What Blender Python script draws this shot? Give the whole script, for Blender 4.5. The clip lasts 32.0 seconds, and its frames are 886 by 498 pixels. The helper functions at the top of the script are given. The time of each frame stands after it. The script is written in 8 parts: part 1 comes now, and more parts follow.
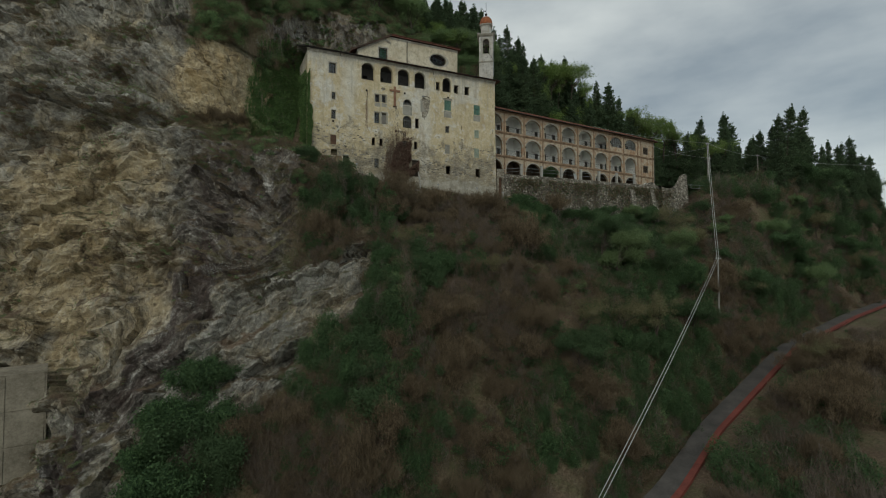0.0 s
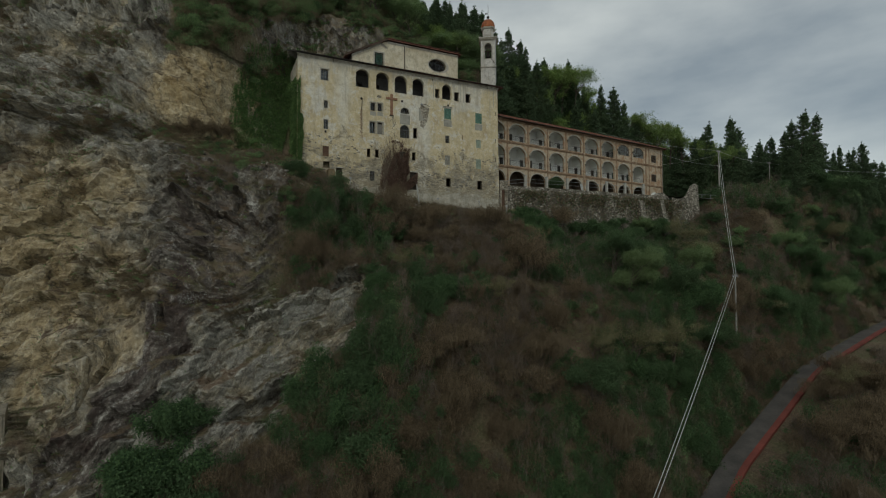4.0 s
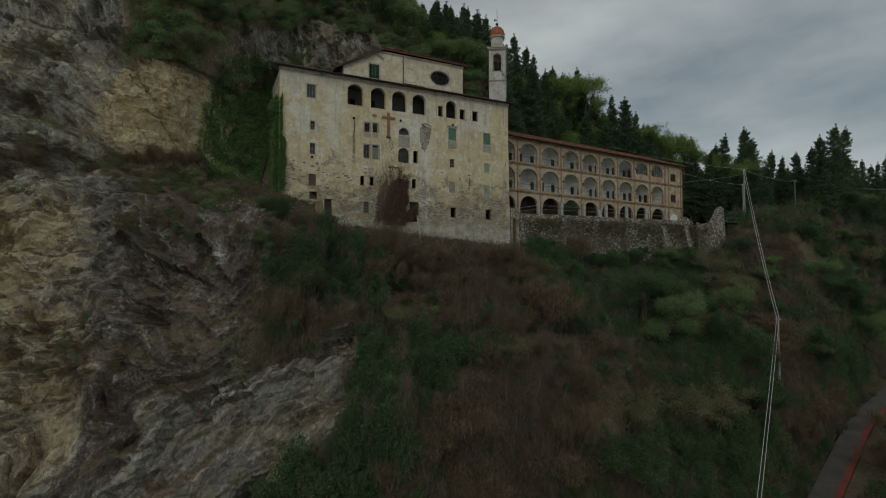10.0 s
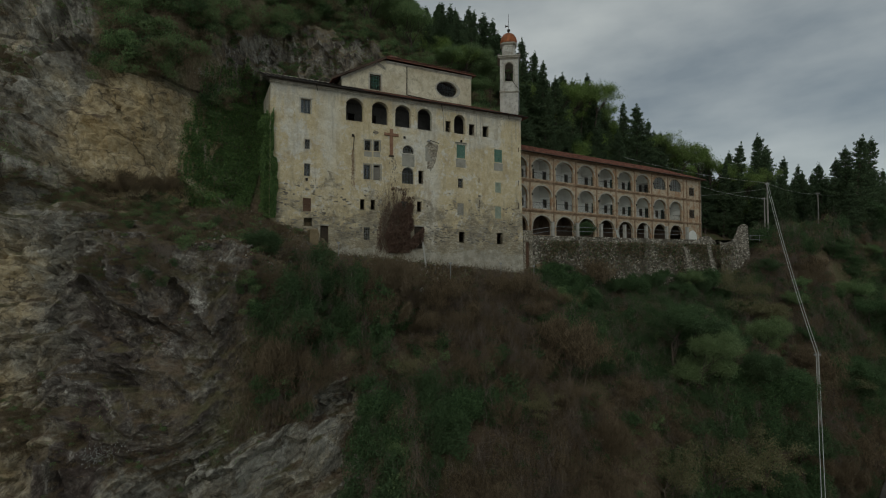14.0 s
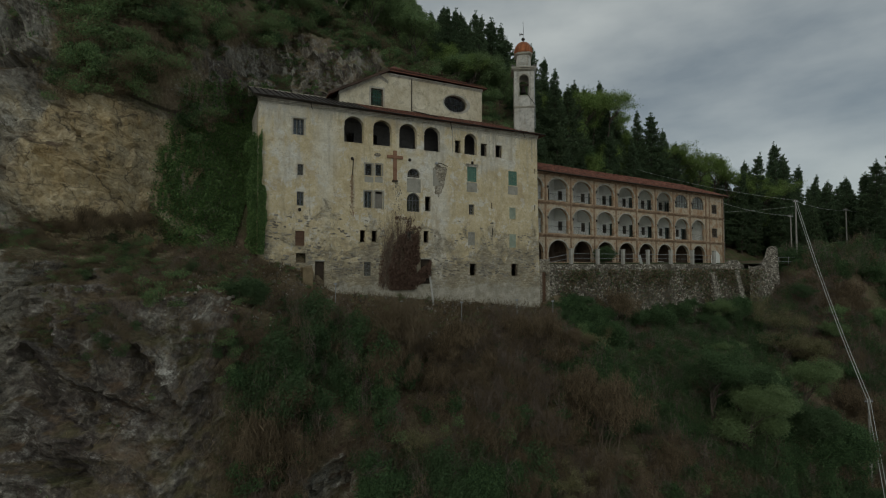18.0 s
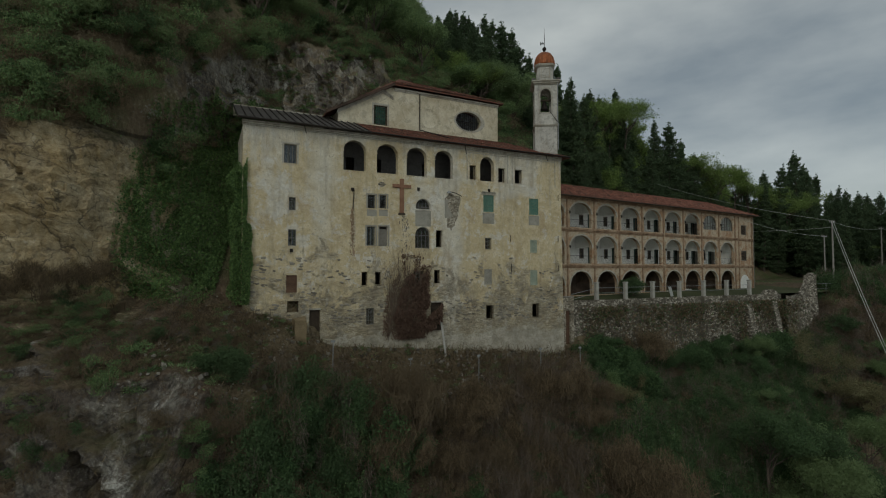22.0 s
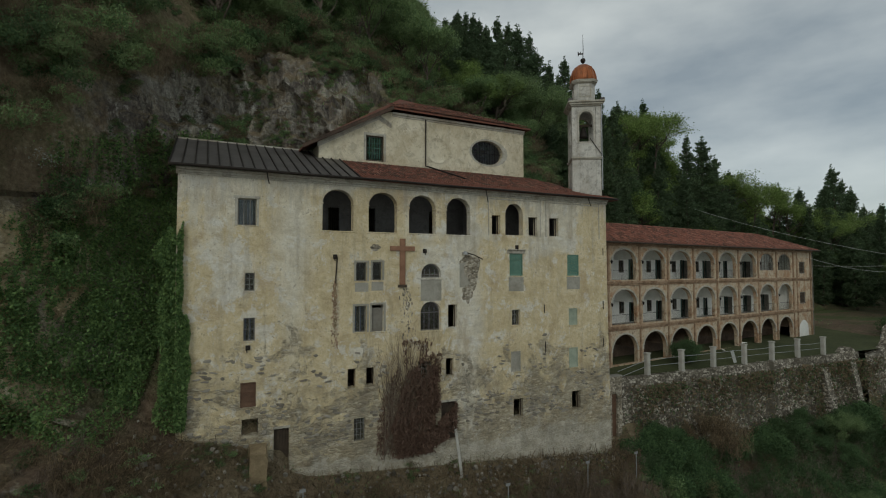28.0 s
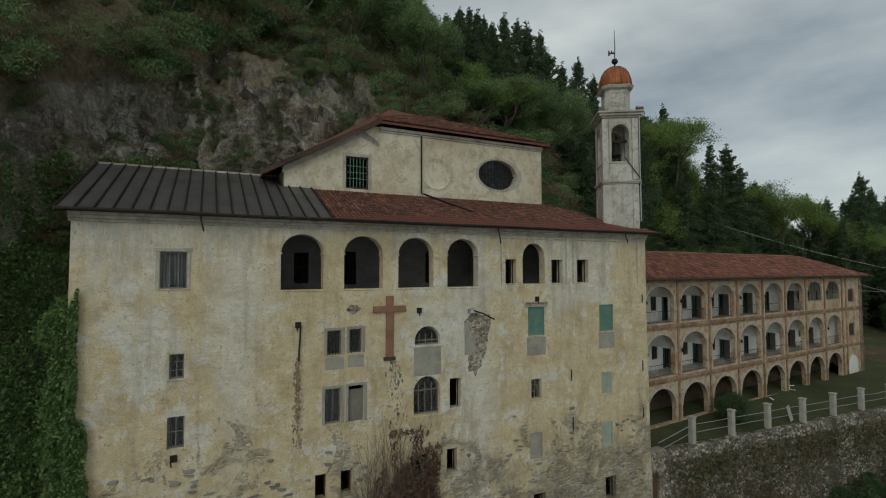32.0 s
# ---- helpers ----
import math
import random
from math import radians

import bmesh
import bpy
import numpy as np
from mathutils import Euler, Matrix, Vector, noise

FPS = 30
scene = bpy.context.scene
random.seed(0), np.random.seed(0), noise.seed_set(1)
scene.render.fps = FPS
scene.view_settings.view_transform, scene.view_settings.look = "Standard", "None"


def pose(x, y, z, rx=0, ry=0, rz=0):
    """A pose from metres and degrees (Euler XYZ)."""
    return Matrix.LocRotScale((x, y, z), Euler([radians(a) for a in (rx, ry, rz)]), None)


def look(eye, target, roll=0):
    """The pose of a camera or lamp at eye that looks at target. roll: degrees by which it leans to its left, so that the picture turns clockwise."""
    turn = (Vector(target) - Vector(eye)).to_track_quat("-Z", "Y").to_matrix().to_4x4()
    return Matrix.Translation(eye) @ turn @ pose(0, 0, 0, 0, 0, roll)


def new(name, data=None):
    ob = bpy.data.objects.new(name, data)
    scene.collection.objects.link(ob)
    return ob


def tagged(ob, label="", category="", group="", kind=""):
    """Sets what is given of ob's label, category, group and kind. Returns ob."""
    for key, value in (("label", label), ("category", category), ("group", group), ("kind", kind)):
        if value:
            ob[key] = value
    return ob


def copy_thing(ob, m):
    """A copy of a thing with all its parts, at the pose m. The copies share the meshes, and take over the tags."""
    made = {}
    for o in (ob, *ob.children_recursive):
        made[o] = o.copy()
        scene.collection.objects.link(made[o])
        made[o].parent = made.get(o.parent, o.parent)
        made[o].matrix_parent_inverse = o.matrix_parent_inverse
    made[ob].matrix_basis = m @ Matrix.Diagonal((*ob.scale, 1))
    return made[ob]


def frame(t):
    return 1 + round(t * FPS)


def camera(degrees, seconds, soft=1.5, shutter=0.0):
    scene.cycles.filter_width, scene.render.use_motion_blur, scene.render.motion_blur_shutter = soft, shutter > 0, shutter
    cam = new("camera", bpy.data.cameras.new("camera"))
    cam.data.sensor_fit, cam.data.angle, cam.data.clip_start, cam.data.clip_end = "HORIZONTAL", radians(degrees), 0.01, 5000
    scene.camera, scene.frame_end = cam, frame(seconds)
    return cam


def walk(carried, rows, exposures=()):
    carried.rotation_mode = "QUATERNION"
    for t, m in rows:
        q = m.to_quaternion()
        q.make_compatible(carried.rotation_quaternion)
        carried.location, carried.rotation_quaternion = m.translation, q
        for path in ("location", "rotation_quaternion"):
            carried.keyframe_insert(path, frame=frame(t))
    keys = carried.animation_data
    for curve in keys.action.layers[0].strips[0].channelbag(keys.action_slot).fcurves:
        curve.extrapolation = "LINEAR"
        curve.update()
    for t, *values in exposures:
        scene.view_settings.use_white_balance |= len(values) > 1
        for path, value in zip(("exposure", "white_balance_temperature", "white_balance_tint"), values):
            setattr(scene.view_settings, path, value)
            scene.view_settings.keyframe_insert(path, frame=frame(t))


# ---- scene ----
cam = camera(84.0, 32.0, 1.1)
METRES, EYE, TILT, LEAN, TURN = 120.0, 30.0, 2.0, 0.0, 0.0
DEEP = 0.4343  # the path's length along the view against its width, for this lens
ROWS = [
    (0.0, 0.0, 0.0, 0.0, -0.0, 0.0, 0.0),
    (0.5, -0.0001, 0.0097, 0.0021, -0.01, 0.01, 0.02),
    (1.0, -0.0004, 0.0197, 0.0046, -0.03, 0.01, 0.03),
    (1.5, -0.0004, 0.0298, 0.0071, -0.03, 0.02, 0.04),
    (2.0, -0.0005, 0.0408, 0.0098, -0.04, 0.02, 0.04),
    (2.5, -0.0008, 0.0522, 0.0123, -0.05, 0.03, 0.06),
    (3.0, -0.001, 0.0636, 0.0155, -0.05, 0.03, 0.04),
    (3.5, -0.001, 0.0758, 0.0179, -0.04, 0.04, 0.08),
    (5.5, -0.0029, 0.1291, 0.0294, -0.09, 0.07, 0.07),
    (6.0, -0.0036, 0.1434, 0.0328, -0.11, 0.06, 0.04),
    (6.5, -0.0043, 0.158, 0.036, -0.12, 0.06, 0.07),
    (7.0, -0.0051, 0.1733, 0.0394, -0.13, 0.07, 0.06),
    (7.5, -0.0058, 0.1882, 0.0431, -0.14, 0.07, 0.07),
    (8.0, -0.0069, 0.2037, 0.0471, -0.18, 0.07, 0.06),
    (8.5, -0.0081, 0.2188, 0.0513, -0.24, 0.07, 0.06),
    (9.0, -0.0093, 0.2335, 0.0554, -0.28, 0.07, 0.05),
    (9.5, -0.0102, 0.2474, 0.0595, -0.31, 0.07, 0.05),
    (10.0, -0.0113, 0.2609, 0.0633, -0.32, 0.07, 0.05),
    (10.5, -0.0122, 0.2744, 0.0668, -0.32, 0.06, 0.06),
    (11.0, -0.0131, 0.2871, 0.0699, -0.32, 0.08, 0.06),
    (11.5, -0.0139, 0.3002, 0.0738, -0.31, 0.07, 0.04),
    (12.0, -0.0149, 0.3136, 0.0775, -0.32, 0.07, 0.05),
    (12.5, -0.0161, 0.3275, 0.0813, -0.33, 0.07, 0.05),
    (13.0, -0.0173, 0.3414, 0.0849, -0.35, 0.07, 0.07),
    (13.5, -0.0186, 0.3555, 0.0885, -0.37, 0.07, 0.06),
    (14.0, -0.0196, 0.3694, 0.0921, -0.38, 0.06, 0.04),
    (14.5, -0.0205, 0.3831, 0.0959, -0.37, 0.05, 0.04),
    (16.5, -0.0245, 0.4402, 0.1108, -0.41, 0.07, 0.04),
    (17.0, -0.0255, 0.4548, 0.1146, -0.4, 0.08, 0.03),
    (17.5, -0.0267, 0.4697, 0.1184, -0.42, 0.08, 0.01),
    (18.0, -0.0276, 0.4841, 0.1223, -0.41, 0.09, 0.02),
    (18.5, -0.0289, 0.4993, 0.1263, -0.43, 0.09, 0.01),
    (19.0, -0.0304, 0.5145, 0.1304, -0.45, 0.1, 0.0),
    (19.5, -0.0317, 0.5298, 0.1344, -0.45, 0.1, 0.03),
    (20.0, -0.0328, 0.5451, 0.1386, -0.46, 0.09, 0.0),
    (20.5, -0.0339, 0.5604, 0.1427, -0.47, 0.09, -0.03),
    (21.0, -0.0349, 0.576, 0.1466, -0.44, 0.08, 0.01),
    (21.5, -0.0368, 0.5926, 0.1504, -0.47, 0.08, -0.02),
    (22.0, -0.0375, 0.6085, 0.1543, -0.45, 0.08, -0.05),
    (22.5, -0.0387, 0.625, 0.158, -0.44, 0.09, -0.03),
    (23.0, -0.0397, 0.6419, 0.1618, -0.44, 0.09, -0.04),
    (23.5, -0.0407, 0.6595, 0.1655, -0.44, 0.11, -0.04),
    (24.0, -0.041, 0.6765, 0.1698, -0.41, 0.09, -0.04),
    (24.5, -0.0422, 0.6952, 0.1732, -0.44, 0.11, -0.04),
    (25.0, -0.0423, 0.7129, 0.177, -0.42, 0.12, -0.02),
    (25.5, -0.0426, 0.7306, 0.1812, -0.39, 0.11, -0.03),
    (27.5, -0.0434, 0.8048, 0.1963, -0.38, 0.14, -0.02),
    (28.0, -0.0433, 0.8238, 0.1999, -0.38, 0.15, -0.01),
    (28.5, -0.0431, 0.8428, 0.2036, -0.37, 0.15, -0.01),
    (29.0, -0.043, 0.8623, 0.2071, -0.37, 0.17, 0.0),
    (29.5, -0.043, 0.8805, 0.2106, -0.36, 0.17, 0.01),
    (30.0, -0.0428, 0.9003, 0.214, -0.35, 0.18, 0.01),
    (30.5, -0.0426, 0.916, 0.2167, -0.34, 0.18, 0.02),
    (31.0, -0.0423, 0.9329, 0.2197, -0.32, 0.19, 0.04),
    (31.5, -0.0419, 0.9526, 0.2228, -0.31, 0.18, 0.02),
    (32.0, -0.0415, 0.9722, 0.225, -0.29, 0.21, 0.06),
]
walk(cam, [(t, pose(0, 0, EYE, TILT, LEAN, TURN) @ pose(METRES * x, METRES * DEEP * y, METRES * z, 90 + pitch / DEEP, roll, yaw / DEEP)) for t, x, y, z, yaw, pitch, roll in ROWS],
     exposures=[(0.0, 0.17, 6700, 3), (3.0, 0.07, 6700, 3), (7.0, -0.14, 6700, 3), (13.0, -0.3, 6700, 3), (20.0, -0.28, 6700, 3), (25.0, -0.04, 6700, 3), (28.0, 0.08, 6700, 3), (32.0, 0.12, 6700, 3)])

# ---- light: an overcast spring afternoon ----
world = bpy.data.worlds.new("overcast_sky")
scene.world = world
world.use_nodes = True
wn = world.node_tree
wn.nodes.clear()


def wnode(kind, **values):
    nd = wn.nodes.new(kind)
    for key, value in values.items():
        nd.inputs[key].default_value = value
    return nd


w_out = wnode("ShaderNodeOutputWorld")
w_sky = wn.nodes.new("ShaderNodeTexSky")
w_sky.sky_type = "NISHITA"
w_sky.sun_disc = False
w_sky.sun_elevation = radians(48)
w_sky.sun_rotation = radians(215)
w_coord = wn.nodes.new("ShaderNodeTexCoord")
w_map = wn.nodes.new("ShaderNodeMapping")
w_map.inputs["Scale"].default_value = (1.0, 1.0, 2.5)
w_map.inputs["Location"].default_value = (0.35, 0.1, 0.2)
w_noise = wnode("ShaderNodeTexNoise", Scale=2.1, Detail=6.0, Roughness=0.52)
w_ramp = wn.nodes.new("ShaderNodeValToRGB")
w_ramp.color_ramp.elements[0].position = 0.34
w_ramp.color_ramp.elements[0].color = (0.316, 0.355, 0.398, 1)
w_ramp.color_ramp.elements[1].position = 0.68
w_ramp.color_ramp.elements[1].color = (0.76, 0.785, 0.795, 1)
w_bg_cloud = wnode("ShaderNodeBackground", Strength=0.65)
w_bg_sky = wnode("ShaderNodeBackground", Strength=0.02)
w_add = wn.nodes.new("ShaderNodeAddShader")
wn.links.new(w_coord.outputs["Generated"], w_map.inputs["Vector"])
wn.links.new(w_map.outputs["Vector"], w_noise.inputs["Vector"])
wn.links.new(w_noise.outputs["Fac"], w_ramp.inputs["Fac"])
wn.links.new(w_ramp.outputs["Color"], w_bg_cloud.inputs["Color"])
wn.links.new(w_sky.outputs["Color"], w_bg_sky.inputs["Color"])
wn.links.new(w_bg_cloud.outputs[0], w_add.inputs[0])
wn.links.new(w_bg_sky.outputs[0], w_add.inputs[1])
wn.links.new(w_add.outputs[0], w_out.inputs["Surface"])

sun = new("sun", bpy.data.lights.new("sun", "SUN"))
sun.data.energy = 0.48
sun.data.angle = radians(20)
sun.data.color = (1.0, 0.96, 0.9)
sun.matrix_world = look((-30, -60, 110), (0, 70, 30))


# ---- materials ----
class Nodes:
    """A material's node tree with short ways to add nodes."""

    def __init__(self, name, rough=0.85, metal=0.0):
        self.m = bpy.data.materials.new(name)
        self.m.use_nodes = True
        self.t = self.m.node_tree
        self.b = self.t.nodes["Principled BSDF"]
        self.b.inputs["Roughness"].default_value = rough
        self.b.inputs["Metallic"].default_value = metal
        self.b.inputs["Specular IOR Level"].default_value = 0.25
        self.tc = self.t.nodes.new("ShaderNodeTexCoord")
        self.v = self.tc.outputs["Object"]

    def link(self, a, b):
        self.t.links.new(a, b)

    def stretch(self, x, y, z):
        mp = self.t.nodes.new("ShaderNodeMapping")
        mp.inputs["Scale"].default_value = (x, y, z)
        self.link(self.v, mp.inputs["Vector"])
        return mp.outputs["Vector"]

    def noise(self, scale, detail=5.0, rough=0.6, vec=None, dist=0.0):
        nd = self.t.nodes.new("ShaderNodeTexNoise")
        nd.inputs["Scale"].default_value = scale
        nd.inputs["Detail"].default_value = detail
        nd.inputs["Roughness"].default_value = rough
        nd.inputs["Distortion"].default_value = dist
        self.link(vec or self.v, nd.inputs["Vector"])
        return nd.outputs["Fac"]

    def cells(self, scale, vec=None, feature="F1"):
        nd = self.t.nodes.new("ShaderNodeTexVoronoi")
        nd.feature = feature
        nd.inputs["Scale"].default_value = scale
        self.link(vec or self.v, nd.inputs["Vector"])
        return nd

    def ramp(self, fac, stops):
        nd = self.t.nodes.new("ShaderNodeValToRGB")
        els = nd.color_ramp.elements
        while len(els) < len(stops):
            els.new(0.5)
        for el, (p, c) in zip(els, stops):
            el.position = p
            el.color = (*c, 1) if len(c) == 3 else c
        self.link(fac, nd.inputs["Fac"])
        return nd.outputs["Color"]

    def grey(self, fac, lo, hi):
        return self.ramp(fac, [(lo, (0, 0, 0)), (hi, (1, 1, 1))])

    def mix(self, fac, a, b, how="MIX"):
        nd = self.t.nodes.new("ShaderNodeMix")
        nd.data_type = "RGBA"
        nd.blend_type = how
        for key, val in ((0, fac), (6, a), (7, b)):
            if isinstance(val, (int, float)):
                nd.inputs[key].default_value = val
            elif isinstance(val, tuple):
                nd.inputs[key].default_value = (*val, 1)
            else:
                self.link(val, nd.inputs[key])
        return nd.outputs[2]

    def math(self, op, a, b=0.0):
        nd = self.t.nodes.new("ShaderNodeMath")
        nd.operation = op
        nd.use_clamp = False
        for key, val in ((0, a), (1, b)):
            if isinstance(val, (int, float)):
                nd.inputs[key].default_value = val
            else:
                self.link(val, nd.inputs[key])
        return nd.outputs[0]

    def axis(self, which):
        nd = self.t.nodes.new("ShaderNodeSeparateXYZ")
        self.link(self.v, nd.inputs[0])
        return nd.outputs[which]

    def attr(self, name):
        nd = self.t.nodes.new("ShaderNodeAttribute")
        nd.attribute_name = name
        return nd

    def rand(self):
        return self.t.nodes.new("ShaderNodeObjectInfo").outputs["Random"]

    def island(self):
        return self.t.nodes.new("ShaderNodeNewGeometry").outputs["Random Per Island"]

    def done(self, colour, bump=None, height=0.3, dist=0.05):
        if isinstance(colour, tuple):
            self.b.inputs["Base Color"].default_value = (*colour, 1)
        else:
            self.link(colour, self.b.inputs["Base Color"])
        if bump is not None:
            nd = self.t.nodes.new("ShaderNodeBump")
            nd.inputs["Strength"].default_value = height
            nd.inputs["Distance"].default_value = dist
            self.link(bump, nd.inputs["Height"])
            self.link(nd.outputs["Normal"], self.b.inputs["Normal"])
        return self.m


def simple(name, c1, c2, scale=6.0, rough=0.8, metal=0.0, bump=0.2):
    """Two tones in broad blotches and fine grain, with slight relief."""
    n = Nodes(name, rough, metal)
    big = n.noise(scale * 0.25, 4)
    fine = n.noise(scale * 3, 6, 0.7)
    col = n.ramp(n.math("ADD", n.math("MULTIPLY", big, 0.6), n.math("MULTIPLY", fine, 0.4)), [(0.35, c1), (0.65, c2)])
    return n.done(col, fine, bump, 0.02)


def plaster_facade():
    """Flaking ochre render: grey wash above, bare rubble showing low down, pale repairs and dark runs."""
    n = Nodes("flaking_ochre_plaster", 0.9)
    z, x = n.axis(2), n.axis(0)

    def near(v, c, k):
        return n.math("MULTIPLY", n.math("ABSOLUTE", n.math("SUBTRACT", v, c)), k)

    big = n.noise(0.16, 5, 0.6, dist=0.4)
    mid = n.noise(0.7, 7, 0.7, dist=0.5)
    fine = n.noise(5.0, 8, 0.75)
    blot = n.noise(1.7, 8, 0.78, dist=0.4)
    runs = n.noise(1.1, 7, 0.7, vec=n.stretch(1.0, 1.0, 0.12))
    drips = n.noise(2.2, 8, 0.72, vec=n.stretch(1.0, 1.0, 0.16), dist=0.6)
    tone = n.math("ADD", n.math("MULTIPLY", mid, 0.55), n.math("MULTIPLY", blot, 0.45))
    ochre = n.ramp(tone, [(0.34, (0.40, 0.31, 0.175)), (0.5, (0.61, 0.51, 0.315)), (0.62, (0.76, 0.675, 0.49))])
    pale = n.ramp(tone, [(0.34, (0.45, 0.41, 0.325)), (0.5, (0.655, 0.615, 0.505)), (0.62, (0.81, 0.78, 0.685))])
    wash = n.math("ADD", n.math("MULTIPLY", z, 0.075), n.math("ADD", n.math("MULTIPLY", big, 2.4), n.math("MULTIPLY", runs, 0.9)))
    col = n.mix(n.ramp(n.math("SUBTRACT", wash, 5.55), [(0.38, (0, 0, 0)), (0.56, (0.85, 0.85, 0.85))]), ochre, pale)
    # pale repairs: down the middle, and beside the arcade
    strip = n.math("ADD", near(n.math("ADD", x, n.math("MULTIPLY", mid, 2.2)), 18.9, 0.45), near(z, 52.0, 0.05))
    col = n.mix(n.ramp(strip, [(0.35, (0.9, 0.9, 0.9)), (0.75, (0, 0, 0))]), col, pale)
    strip2 = n.math("ADD", near(n.math("ADD", x, n.math("MULTIPLY", runs, 2.0)), 6.9, 0.45), near(z, 57.0, 0.08))
    col = n.mix(n.ramp(strip2, [(0.3, (0.8, 0.8, 0.8)), (0.8, (0, 0, 0))]), col, pale)
    # old coats of paint peeling to a paler ground, with sharp edges
    peel = n.noise(0.9, 9, 0.76, dist=0.3)
    col = n.mix(n.ramp(n.math("ADD", peel, n.math("MULTIPLY", big, 0.35)), [(0.725, (0, 0, 0)), (0.745, (0.7, 0.7, 0.7))]), col, n.ramp(blot, [(0.4, (0.55, 0.53, 0.465)), (0.6, (0.80, 0.785, 0.725))]))
    col = n.mix(n.ramp(n.math("ADD", n.noise(2.6, 9, 0.78), n.math("MULTIPLY", mid, 0.4)), [(0.80, (0, 0, 0)), (0.83, (0.6, 0.6, 0.6))]), col, (0.33, 0.30, 0.245))
    # damp brown patches, rusty spots and small chips
    damp = n.noise(0.42, 8, 0.72, vec=n.stretch(1.0, 1.0, 0.7), dist=0.8)
    col = n.mix(n.ramp(damp, [(0.53, (0, 0, 0)), (0.64, (0.5, 0.5, 0.5))]), col, (0.38, 0.275, 0.155))
    chips = n.noise(7.0, 5, 0.7, vec=n.stretch(1.0, 1.0, 0.8))
    col = n.mix(n.ramp(n.math("ADD", chips, n.math("MULTIPLY", mid, 0.3)), [(0.765, (0, 0, 0)), (0.79, (0.75, 0.75, 0.75))]), col, (0.20, 0.165, 0.12))
    col = n.mix(n.ramp(n.math("SUBTRACT", chips, n.math("MULTIPLY", big, 0.25)), [(0.20, (0.7, 0.7, 0.7)), (0.225, (0, 0, 0))]), col, (0.80, 0.775, 0.70))
    grit = n.noise(17.0, 4, 0.75)
    col = n.mix(n.ramp(grit, [(0.34, (0.45, 0.45, 0.45)), (0.46, (0, 0, 0))]), col, (0.27, 0.22, 0.145))
    col = n.mix(n.ramp(grit, [(0.56, (0, 0, 0)), (0.68, (0.4, 0.4, 0.4))]), col, (0.86, 0.83, 0.74))
    # soot and rain runs, strongest under the eaves
    under = n.ramp(n.math("ADD", n.math("MULTIPLY", n.math("SUBTRACT", z, 57.0), 0.12), drips), [(0.78, (0, 0, 0)), (1.05, (0.5, 0.5, 0.5))])
    col = n.mix(under, col, (0.30, 0.285, 0.25))
    col = n.mix(n.ramp(runs, [(0.52, (0, 0, 0)), (0.70, (0.6, 0.6, 0.6))]), col, (0.29, 0.24, 0.165))
    col = n.mix(n.math("MULTIPLY", n.grey(blot, 0.53, 0.72), 0.4), col, (0.34, 0.295, 0.22))
    # rust-brown trail under an old pipe
    trail = n.math("ADD", near(n.math("ADD", x, n.math("MULTIPLY", fine, 0.35)), 8.72, 2.6), near(z, 53.0, 0.17))
    col = n.mix(n.ramp(trail, [(0.2, (0.7, 0.7, 0.7)), (0.75, (0, 0, 0))]), col, n.ramp(fine, [(0.4, (0.17, 0.11, 0.065)), (0.6, (0.50, 0.46, 0.38))]))
    # rubble showing where the render has gone, low on the wall
    sv = n.stretch(0.9, 1.0, 2.7)
    warp = n.t.nodes.new("ShaderNodeVectorMath")
    warp.operation = "ADD"
    wn_ = n.t.nodes.new("ShaderNodeTexNoise")
    wn_.inputs["Scale"].default_value = 1.6
    n.link(sv, wn_.inputs["Vector"])
    n.link(sv, warp.inputs[0])
    n.link(wn_.outputs["Color"], warp.inputs[1])
    stones = n.cells(3.0, warp.outputs[0])
    edges = n.cells(3.0, warp.outputs[0], "DISTANCE_TO_EDGE").outputs["Distance"]
    each = n.t.nodes.new("ShaderNodeSeparateColor")
    n.link(stones.outputs["Color"], each.inputs[0])
    stone = n.ramp(n.math("ADD", n.math("MULTIPLY", each.outputs[0], 0.55), n.math("MULTIPLY", fine, 0.45)), [(0.25, (0.22, 0.185, 0.13)), (0.5, (0.385, 0.335, 0.245)), (0.75, (0.58, 0.525, 0.41))])
    stone = n.mix(n.ramp(edges, [(0.0, (0.8, 0.8, 0.8)), (0.08, (0, 0, 0))]), stone, n.ramp(mid, [(0.42, (0.15, 0.13, 0.098)), (0.56, (0.36, 0.325, 0.255))]))
    lost = n.math("ADD", n.math("MULTIPLY", n.math("SUBTRACT", 50.0, z), 0.14), n.math("ADD", n.math("MULTIPLY", n.math("SUBTRACT", n.noise(0.42, 8, 0.74, dist=0.6), 0.5), 4.6), n.math("MULTIPLY", n.math("SUBTRACT", blot, 0.5), 1.6)))
    lost_m = n.ramp(lost, [(0.20, (0, 0, 0)), (0.48, (0.7, 0.7, 0.7))])
    col = n.mix(lost_m, col, stone)
    grime = n.math("MULTIPLY", n.grey(n.noise(0.5, 7, 0.7), 0.45, 0.65), n.ramp(n.math("MULTIPLY", n.math("SUBTRACT", 50.0, z), 0.3), [(0.0, (0, 0, 0)), (0.6, (0.6, 0.6, 0.6))]))
    col = n.mix(grime, col, (0.15, 0.14, 0.115))
    # rough cement skirt
    foot = n.math("ADD", n.math("MULTIPLY", n.math("SUBTRACT", 44.3, z), 0.55), n.math("MULTIPLY", n.math("SUBTRACT", n.noise(0.45, 7, 0.72), 0.5), 3.0))
